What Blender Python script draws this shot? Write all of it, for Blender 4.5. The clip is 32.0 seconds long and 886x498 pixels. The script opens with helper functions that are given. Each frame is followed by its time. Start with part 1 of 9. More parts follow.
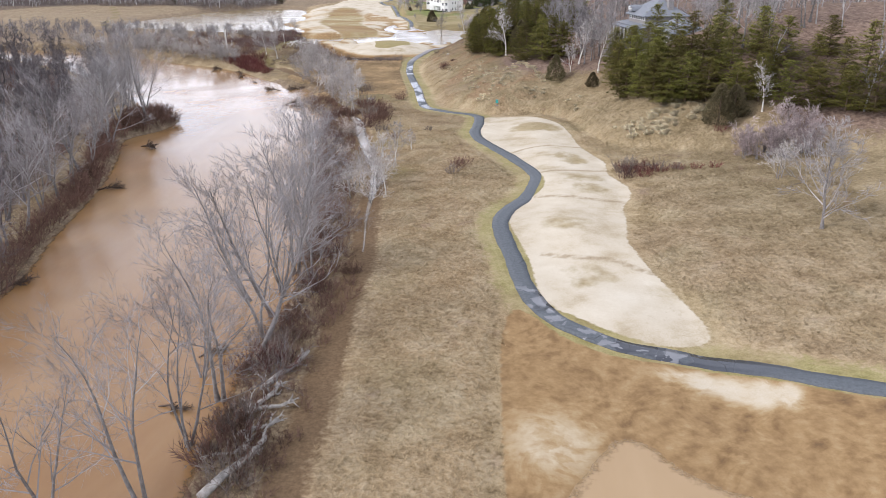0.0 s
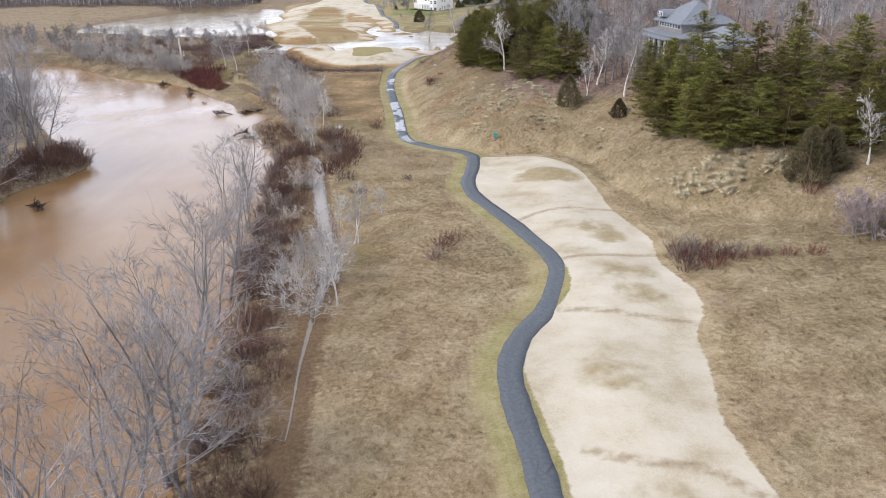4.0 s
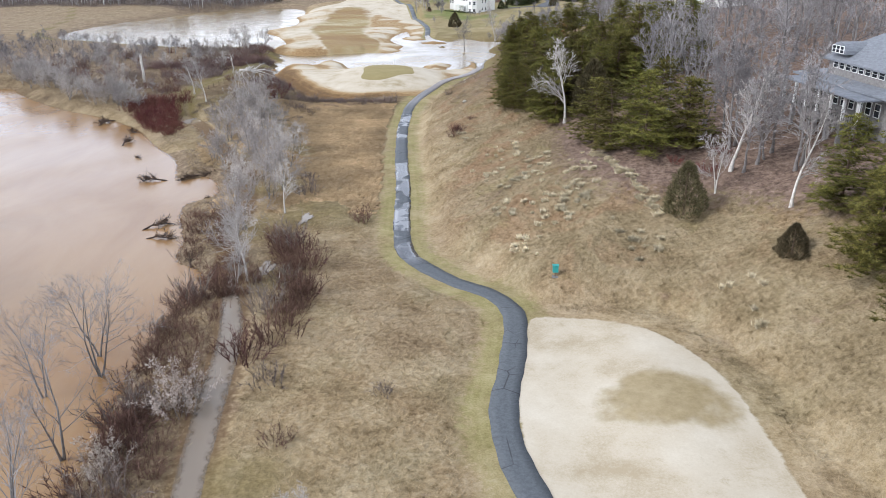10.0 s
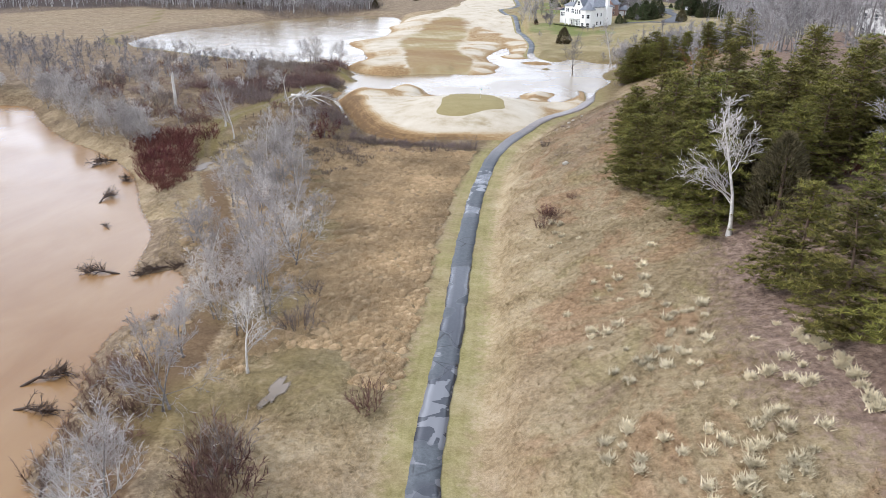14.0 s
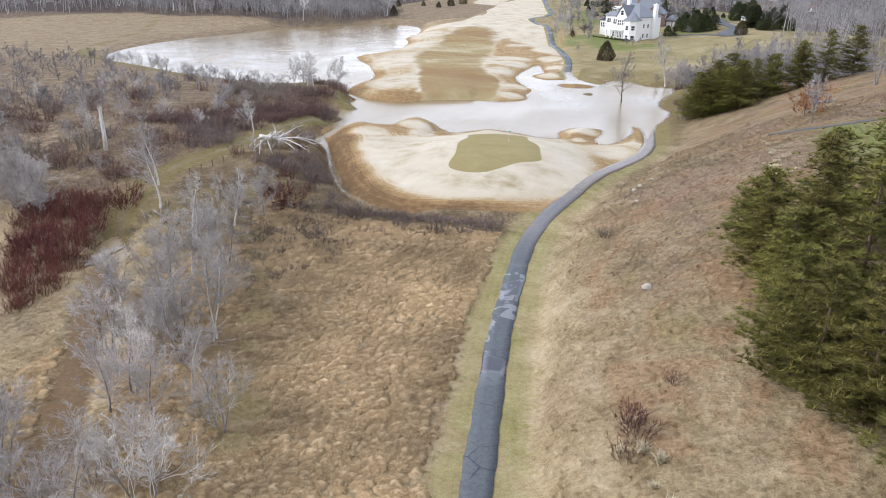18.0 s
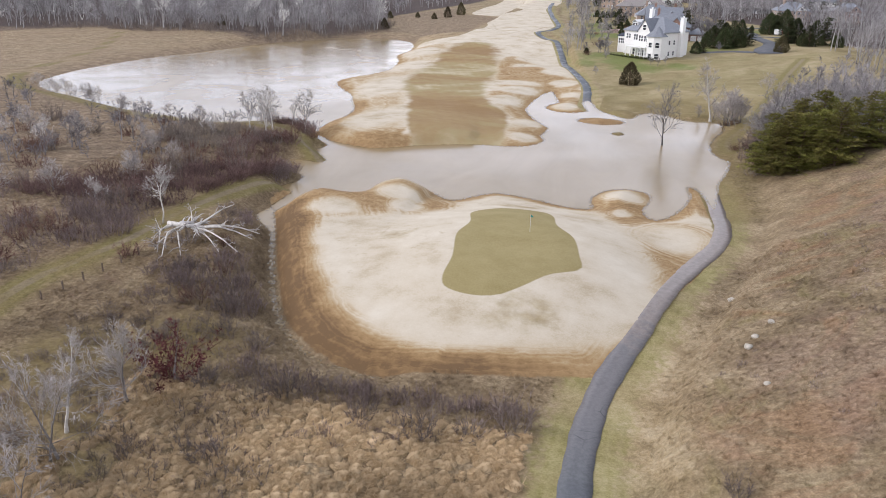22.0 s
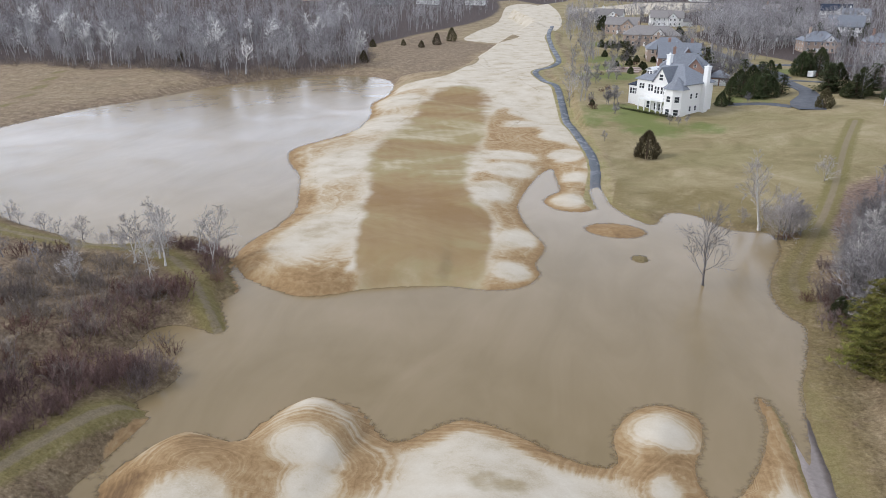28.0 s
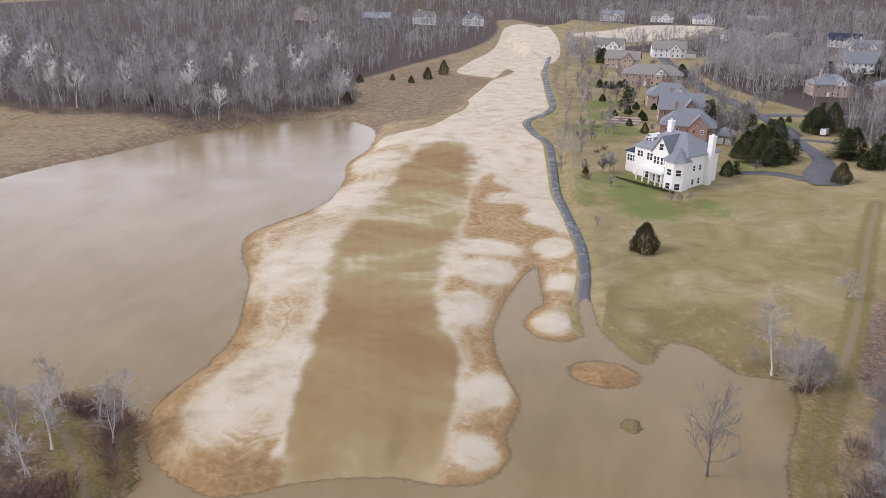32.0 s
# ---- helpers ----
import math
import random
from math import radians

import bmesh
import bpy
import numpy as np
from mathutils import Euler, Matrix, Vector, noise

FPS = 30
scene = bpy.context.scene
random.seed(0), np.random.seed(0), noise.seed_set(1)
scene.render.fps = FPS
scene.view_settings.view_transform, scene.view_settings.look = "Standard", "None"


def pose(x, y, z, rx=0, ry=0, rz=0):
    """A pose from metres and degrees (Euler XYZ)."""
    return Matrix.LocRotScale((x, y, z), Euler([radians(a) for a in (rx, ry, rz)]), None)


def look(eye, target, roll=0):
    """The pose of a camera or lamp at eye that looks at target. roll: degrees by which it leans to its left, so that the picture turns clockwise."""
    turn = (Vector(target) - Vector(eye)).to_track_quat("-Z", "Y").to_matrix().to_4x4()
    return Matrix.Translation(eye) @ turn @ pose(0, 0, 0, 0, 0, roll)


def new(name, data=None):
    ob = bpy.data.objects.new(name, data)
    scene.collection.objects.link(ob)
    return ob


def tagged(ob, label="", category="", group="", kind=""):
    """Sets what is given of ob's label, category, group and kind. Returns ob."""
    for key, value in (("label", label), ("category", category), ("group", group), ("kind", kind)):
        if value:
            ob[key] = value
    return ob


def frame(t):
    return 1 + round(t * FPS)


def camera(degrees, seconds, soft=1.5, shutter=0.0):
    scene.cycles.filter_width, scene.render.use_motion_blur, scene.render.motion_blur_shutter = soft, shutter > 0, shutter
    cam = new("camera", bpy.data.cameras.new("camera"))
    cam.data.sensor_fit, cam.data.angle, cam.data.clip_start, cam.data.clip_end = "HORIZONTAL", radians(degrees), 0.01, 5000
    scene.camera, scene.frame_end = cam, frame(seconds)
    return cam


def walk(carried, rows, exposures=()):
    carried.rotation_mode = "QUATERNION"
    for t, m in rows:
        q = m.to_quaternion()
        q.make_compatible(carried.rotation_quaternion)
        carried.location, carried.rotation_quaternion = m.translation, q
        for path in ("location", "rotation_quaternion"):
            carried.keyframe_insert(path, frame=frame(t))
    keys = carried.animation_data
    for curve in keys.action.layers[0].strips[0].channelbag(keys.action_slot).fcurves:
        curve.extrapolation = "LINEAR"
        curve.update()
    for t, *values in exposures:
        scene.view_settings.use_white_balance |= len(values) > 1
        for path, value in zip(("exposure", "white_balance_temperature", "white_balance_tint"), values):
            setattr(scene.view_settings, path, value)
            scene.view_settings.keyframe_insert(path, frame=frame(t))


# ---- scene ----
cam = camera(61.0, 32.0, soft=0.8)
PATH = [
    (0, 3.31, -0.08, 39.74, 1.703, -21.081, -0.26),
    (0.5, 3.18, 5.79, 39.51, 1.241, -21.013, -0.21),
    (1, 3.11, 11.58, 39.35, 0.967, -21.116, -0.15),
    (1.5, 3.10, 17.27, 39.25, 0.864, -21.273, -0.10),
    (2, 3.15, 22.86, 39.23, 0.785, -21.334, -0.05),
    (2.5, 3.24, 28.33, 39.29, 0.858, -21.360, -0.01),
    (3, 3.38, 33.65, 39.42, 0.878, -21.389, 0.04),
    (3.5, 3.56, 38.84, 39.61, 1.001, -21.427, 0.09),
    (5.5, 4.41, 59.02, 40.49, 0.967, -21.718, 0.26),
    (6, 4.61, 64.07, 40.66, 0.804, -21.875, 0.30),
    (6.5, 4.78, 69.26, 40.77, 0.685, -21.968, 0.34),
    (7, 4.92, 74.70, 40.81, 0.581, -21.967, 0.36),
    (7.5, 5.00, 80.47, 40.76, 0.473, -21.940, 0.37),
    (8, 5.03, 86.60, 40.64, 0.485, -22.027, 0.37),
    (8.5, 5.00, 93.06, 40.47, 0.595, -22.141, 0.35),
    (9, 4.92, 99.78, 40.28, 1.739, -22.036, 0.32),
    (9.5, 4.81, 106.67, 40.07, 3.549, -21.984, 0.26),
    (10, 4.67, 113.64, 39.87, 4.234, -21.921, 0.19),
    (10.5, 4.53, 120.62, 39.69, 4.393, -21.897, 0.11),
    (11, 4.39, 127.53, 39.51, 5.883, -21.789, 0.01),
    (11.5, 4.24, 134.31, 39.33, 6.632, -21.695, -0.09),
    (12, 4.09, 140.94, 39.14, 7.807, -21.615, -0.20),
    (12.5, 3.89, 147.39, 38.95, 10.310, -21.564, -0.31),
    (13, 3.62, 153.68, 38.74, 12.010, -21.459, -0.42),
    (13.5, 3.21, 159.85, 38.52, 12.215, -21.419, -0.52),
    (14, 2.65, 165.93, 38.29, 12.463, -21.454, -0.60),
    (14.5, 1.92, 171.97, 38.08, 14.632, -21.406, -0.67),
    (16.5, -2.14, 196.07, 37.38, 14.570, -21.260, -0.84),
    (17, -3.38, 202.12, 37.25, 14.584, -21.184, -0.86),
    (17.5, -4.72, 208.18, 37.16, 14.590, -21.278, -0.86),
    (18, -6.12, 214.24, 37.10, 14.513, -21.177, -0.85),
    (18.5, -7.55, 220.27, 37.07, 14.531, -21.116, -0.84),
    (19, -8.97, 226.26, 37.07, 14.518, -21.136, -0.81),
    (19.5, -10.37, 232.18, 37.08, 14.498, -21.011, -0.78),
    (20, -11.76, 238.03, 37.08, 14.517, -20.925, -0.75),
    (20.5, -13.13, 243.78, 37.07, 14.446, -20.841, -0.71),
    (21, -14.48, 249.44, 37.04, 14.353, -20.741, -0.69),
    (21.5, -15.82, 254.98, 37.02, 14.301, -20.716, -0.66),
    (22, -17.12, 260.41, 37.03, 14.313, -20.674, -0.64),
    (22.5, -18.35, 265.69, 37.10, 14.389, -20.661, -0.62),
    (23, -19.48, 270.82, 37.28, 14.349, -20.788, -0.60),
    (23.5, -20.49, 275.78, 37.62, 14.334, -20.716, -0.58),
    (24, -21.33, 280.55, 38.12, 14.269, -20.559, -0.57),
    (24.5, -22.02, 285.11, 38.81, 14.244, -20.459, -0.56),
    (25, -22.53, 289.48, 39.69, 14.217, -20.432, -0.55),
    (25.5, -22.91, 293.68, 40.75, 14.226, -20.450, -0.54),
    (27.5, -23.70, 309.56, 46.03, 14.218, -20.462, -0.55),
    (28, -23.81, 313.40, 47.59, 14.274, -20.413, -0.56),
    (28.5, -23.89, 317.20, 49.26, 14.340, -20.326, -0.58),
    (29, -23.96, 320.96, 51.02, 14.390, -20.263, -0.61),
    (29.5, -24.04, 324.69, 52.85, 14.419, -20.225, -0.65),
    (30, -24.11, 328.38, 54.72, 14.442, -20.193, -0.70),
    (30.5, -24.17, 332.03, 56.60, 14.480, -20.169, -0.76),
    (31, -24.21, 335.62, 58.50, 14.527, -20.161, -0.83),
    (31.5, -24.24, 339.16, 60.39, 14.532, -20.116, -0.91),
    (32, -24.25, 342.64, 62.28, 14.564, -20.141, -1.00),
]
walk(cam, [(t, pose(x, y, z, 90 + pitch, roll, yaw)) for t, x, y, z, yaw, pitch, roll in PATH],
     [(0, 0.55, 6300, 15), (6, 0.5, 6150, 12), (10, 0.54, 6100, 11), (13, 0.66, 6100, 12), (17, 0.62, 6100, 12), (20, 0.5, 6200, 13), (22, 0.34, 6300, 16), (23, 0.2, 6350, 17), (25, 0.12, 6200, 15), (28, 0.22, 6050, 12), (30, 0.22, 6200, 15), (32, 0.22, 6400, 19)])

# ---- light: a high overcast, brighter to the west, with a very soft sun ----
SUN_TURN, SUN_UP = radians(250), radians(38)
world = bpy.data.worlds.new("overcast_sky")
scene.world = world
world.use_nodes = True
wt = world.node_tree
wt.nodes.clear()
w_out, w_bg, w_sky = wt.nodes.new("ShaderNodeOutputWorld"), wt.nodes.new("ShaderNodeBackground"), wt.nodes.new("ShaderNodeTexSky")
w_sky.sky_type, w_sky.sun_disc, w_sky.sun_elevation, w_sky.sun_rotation = "NISHITA", False, SUN_UP, SUN_TURN
w_sky.air_density, w_sky.dust_density, w_sky.ozone_density = 1.0, 3.0, 1.0
w_co, w_noise, w_ramp, w_mix, w_hsv = (wt.nodes.new(n) for n in ("ShaderNodeTexCoord", "ShaderNodeTexNoise", "ShaderNodeValToRGB", "ShaderNodeMixRGB", "ShaderNodeHueSaturation"))
w_map = wt.nodes.new("ShaderNodeMapping")
w_map.inputs["Scale"].default_value = (1.0, 1.0, 2.6)
w_noise.inputs["Scale"].default_value, w_noise.inputs["Detail"].default_value = 2.6, 5.0
w_ramp.color_ramp.elements[0].position, w_ramp.color_ramp.elements[0].color = 0.36, (5.3, 5.8, 6.8, 1)
w_ramp.color_ramp.elements[1].position, w_ramp.color_ramp.elements[1].color = 0.66, (8.3, 8.6, 9.2, 1)
w_hsv.inputs["Saturation"].default_value = 0.55
w_mix.inputs["Fac"].default_value = 0.78
wt.links.new(w_co.outputs["Generated"], w_map.inputs["Vector"])
wt.links.new(w_map.outputs["Vector"], w_noise.inputs["Vector"])
wt.links.new(w_noise.outputs["Fac"], w_ramp.inputs["Fac"])
wt.links.new(w_sky.outputs["Color"], w_hsv.inputs["Color"])
wt.links.new(w_hsv.outputs["Color"], w_mix.inputs["Color1"])
wt.links.new(w_ramp.outputs["Color"], w_mix.inputs["Color2"])
w_sep, w_low, w_gain = wt.nodes.new("ShaderNodeSeparateXYZ"), wt.nodes.new("ShaderNodeMapRange"), wt.nodes.new("ShaderNodeMixRGB")
w_low.interpolation_type = "SMOOTHSTEP"
for w_i, w_v in ((1, 0.02), (2, 0.6), (3, 2.0), (4, 0.85)):
    w_low.inputs[w_i].default_value = w_v
w_gain.blend_type, w_gain.inputs["Fac"].default_value = "MULTIPLY", 1.0
wt.links.new(w_co.outputs["Generated"], w_sep.inputs[0])
wt.links.new(w_sep.outputs["Z"], w_low.inputs[0])
wt.links.new(w_mix.outputs["Color"], w_gain.inputs["Color1"])
wt.links.new(w_low.outputs[0], w_gain.inputs["Color2"])
wt.links.new(w_gain.outputs["Color"], w_bg.inputs["Color"])
wt.links.new(w_bg.outputs["Background"], w_out.inputs["Surface"])
w_bg.inputs["Strength"].default_value = 0.12
sun = new("sun", bpy.data.lights.new("sun", "SUN"))
sun.data.energy, sun.data.angle, sun.data.color = 1.5, radians(16), (1.0, 0.965, 0.92)
sun.matrix_world = look((0, 0, 300), (-300 * math.sin(SUN_TURN) * math.cos(SUN_UP), -300 * math.cos(SUN_TURN) * math.cos(SUN_UP), 300 - 300 * math.sin(SUN_UP)))


# ---- materials ----
class Mat:
    """A small builder for node materials."""

    def __init__(self, name):
        self.m = bpy.data.materials.new(name)
        self.m.use_nodes = True
        self.t = self.m.node_tree
        self.b = self.t.nodes["Principled BSDF"]
        self.pos = None

    def node(self, kind, **values):
        n = self.t.nodes.new("ShaderNode" + kind)
        for k, v in values.items():
            n.inputs[k.replace("_", " ")].default_value = v
        return n

    def link(self, a, b):
        self.t.links.new(a, b)
        return self

    def place(self):
        if self.pos is None:
            self.pos = self.node("NewGeometry").outputs["Position"]
        return self.pos

    def noise(self, scale, detail=4.0, rough=0.55, stretch=None, local=False, warp=0.0):
        n = self.node("TexNoise", Scale=scale, Detail=detail, Roughness=rough, Distortion=warp)
        src = self.node("TexCoord").outputs["Object"] if local else self.place()
        if stretch:
            mp = self.node("Mapping")
            mp.inputs["Scale"].default_value = stretch
            self.link(src, mp.inputs["Vector"])
            src = mp.outputs["Vector"]
        self.link(src, n.inputs["Vector"])
        return n.outputs["Fac"]

    def ramp(self, fac, *stops):
        r = self.node("ValToRGB")
        e = r.color_ramp.elements
        while len(e) < len(stops):
            e.new(0.5)
        for i, (p, c) in enumerate(stops):
            e[i].position = p
            e[i].color = (*c, 1) if len(c) == 3 else c
        self.link(fac, r.inputs["Fac"])
        return r.outputs["Color"]

    def span(self, v, a, b, lo=0.0, hi=1.0, soft=True):
        n = self.node("MapRange")
        n.interpolation_type = "SMOOTHSTEP" if soft else "LINEAR"
        for i, val in ((1, a), (2, b), (3, lo), (4, hi)):
            if isinstance(val, (int, float)):
                n.inputs[i].default_value = val
            else:
                self.link(val, n.inputs[i])
        self.link(v, n.inputs[0])
        return n.outputs[0]

    def math(self, op, a, b=None):
        n = self.node("Math")
        n.operation = op
        for i, v in enumerate((a, b)):
            if v is None:
                continue
            if isinstance(v, (int, float)):
                n.inputs[i].default_value = v
            else:
                self.link(v, n.inputs[i])
        return n.outputs[0]

    def mix(self, fac, a, b, mode="MIX"):
        n = self.node("MixRGB")
        n.blend_type = mode
        for i, v in enumerate((fac, a, b)):
            if isinstance(v, (int, float)):
                n.inputs[i].default_value = v
            elif isinstance(v, tuple):
                n.inputs[i].default_value = (*v, 1)
            else:
                self.link(v, n.inputs[i])
        return n.outputs[0]

    def attr(self, name):
        n = self.node("Attribute")
        n.attribute_name = name
        return n.outputs["Fac"]

    def colour(self, c):
        if isinstance(c, tuple):
            self.b.inputs["Base Color"].default_value = (*c, 1)
        else:
            self.link(c, self.b.inputs["Base Color"])
        return self

    def bump(self, height, strength=0.3, distance=0.1):
        n = self.node("Bump", Strength=strength, Distance=distance)
        self.link(height, n.inputs["Height"])
        self.link(n.outputs["Normal"], self.b.inputs["Normal"])
        return self

    def rough(self, v, spec=0.3):
        if isinstance(v, float):
            self.b.inputs["Roughness"].default_value = v
        else:
            self.link(v, self.b.inputs["Roughness"])
        self.b.inputs["Specular IOR Level"].default_value = spec
        return self.m


def simple(name, dark, light, scale=3.0, rough=0.8, spec=0.25, bump=0.15, local=False, vary=0.0, stretch=None):
    """Two tones of one surface, grain at two scales, a fine relief."""
    m = Mat(name)
    a, b = m.noise(scale, 5, 0.6, stretch, local), m.noise(scale * 9, 3, 0.6, stretch, local)
    f = m.math("ADD", m.math("MULTIPLY", a, 0.65), m.math("MULTIPLY", b, 0.35))
    c = m.ramp(f, (0.34, dark), (0.66, light))
    if vary:
        info = m.node("ObjectInfo")
        k = m.span(info.outputs["Random"], 0, 1, 1 - vary, 1 + vary, False)
        n = m.node("HueSaturation")
        m.link(k, n.inputs["Value"]).link(c, n.inputs["Color"])
        c = n.outputs["Color"]
    m.colour(c)
    if bump:
        m.bump(b, bump, 0.05)
    return m.rough(rough, spec)


def meadow_colour(m):
    """Dormant grass: straw, tan and rust in drifts, with a little green below."""
    big, mid, fine = m.noise(0.035, 3, 0.5, warp=0.4), m.noise(0.22, 4, 0.6), m.noise(2.2, 4, 0.65)
    c = m.ramp(m.math("ADD", m.math("MULTIPLY", mid, 0.6), m.math("MULTIPLY", fine, 0.4)),
               (0.34, (0.18, 0.13, 0.07)), (0.46, (0.3, 0.227, 0.128)), (0.57, (0.385, 0.305, 0.188)), (0.7, (0.47, 0.39, 0.265)))
    rust = m.ramp(fine, (0.3, (0.17, 0.11, 0.072)), (0.7, (0.34, 0.24, 0.16)))
    c = m.mix(m.span(big, 0.46, 0.62, 0, 0.3), c, rust)
    olive = m.ramp(fine, (0.3, (0.155, 0.135, 0.07)), (0.7, (0.31, 0.27, 0.165)))
    sep = m.node("SeparateXYZ")
    m.link(m.place(), sep.inputs[0])
    px, py, pz = sep.outputs
    drift = m.noise(0.06, 3, 0.5, warp=0.8)
    c = m.mix(m.span(drift, 0.53, 0.66, 0, 0.32), c, olive)
    # broom sedge: orange-tan over the low field, strawy and greener up the hill
    broom = m.ramp(m.math("ADD", m.math("MULTIPLY", fine, 0.55), m.math("MULTIPLY", mid, 0.45)), (0.33, (0.2, 0.133, 0.07)), (0.5, (0.325, 0.238, 0.138)), (0.66, (0.44, 0.352, 0.23)))
    lowland = m.math("MULTIPLY", m.span(m.math("ADD", px, m.span(py, 150, 205, 0, 28)), 10, 3), m.span(px, -60, -40))
    lowland = m.math("MULTIPLY", lowland, m.span(py, 330, 300))
    c = m.mix(m.math("MULTIPLY", lowland, m.span(m.noise(0.09, 4, 0.6, warp=0.6), 0.36, 0.58, 0.1, 0.8)), c, broom)
    hay = m.ramp(m.math("ADD", m.math("MULTIPLY", fine, 0.5), m.math("MULTIPLY", mid, 0.5)), (0.35, (0.135, 0.1, 0.052)), (0.5, (0.25, 0.193, 0.112)), (0.66, (0.345, 0.278, 0.175)))
    c = m.mix(m.math("MULTIPLY", m.span(pz, 3.6, 7.0), m.span(drift, 0.3, 0.5, 0.5, 0.92)), c, hay)
    rough = m.ramp(m.math("ADD", m.math("MULTIPLY", fine, 0.5), m.math("MULTIPLY", mid, 0.5)), (0.36, (0.078, 0.054, 0.034)), (0.5, (0.172, 0.124, 0.074)), (0.64, (0.31, 0.24, 0.148)))
    c = m.mix(m.math("MULTIPLY", m.math("MULTIPLY", m.span(py, 262, 312), m.span(py, 450, 425)), m.math("MAXIMUM", m.span(px, -14, -6, 0, 0.6), m.math("MULTIPLY", m.span(px, -16, -26), m.span(py, 285, 315, 0, 0.85)))), c, rough)
    # russet and olive drifts on the hillside
    slope = m.math("MULTIPLY", m.span(pz, 2.6, 5.0), m.math("MULTIPLY", m.span(py, 170, 215), m.span(py, 440, 420)))
    c = m.mix(m.math("MULTIPLY", slope, m.span(m.noise(0.1, 5, 0.65, warp=0.9), 0.47, 0.6, 0, 0.6)), c, m.ramp(fine, (0.3, (0.16, 0.088, 0.046)), (0.7, (0.34, 0.21, 0.12))))
    c = m.mix(m.math("MULTIPLY", slope, m.span(m.noise(0.16, 4, 0.6, (1.2, 0.8, 1), warp=0.7), 0.54, 0.66, 0, 0.5)), c, m.ramp(fine, (0.3, (0.15, 0.125, 0.05)), (0.7, (0.29, 0.24, 0.115))))
    # low purple-brown scrub in loose drifts
    scrub = m.ramp(fine, (0.3, (0.12, 0.07, 0.055)), (0.7, (0.27, 0.178, 0.145)))
    c = m.mix(m.span(m.noise(0.11, 5, 0.6, warp=1.0), 0.6, 0.7, 0, 0.36), c, scrub)
    # purplish low growth in drifts over the hill above the green
    c = m.mix(m.math("MULTIPLY", m.math("MULTIPLY", m.span(pz, 3.0, 6.0), m.math("MULTIPLY", m.span(py, 262, 300), m.span(py, 440, 420))), m.span(m.noise(0.075, 4, 0.6, (1, 0.7, 1), warp=0.7), 0.48, 0.62, 0, 0.42)), c, m.ramp(fine, (0.3, (0.15, 0.095, 0.07)), (0.7, (0.33, 0.235, 0.18))))
    return c, fine, mid


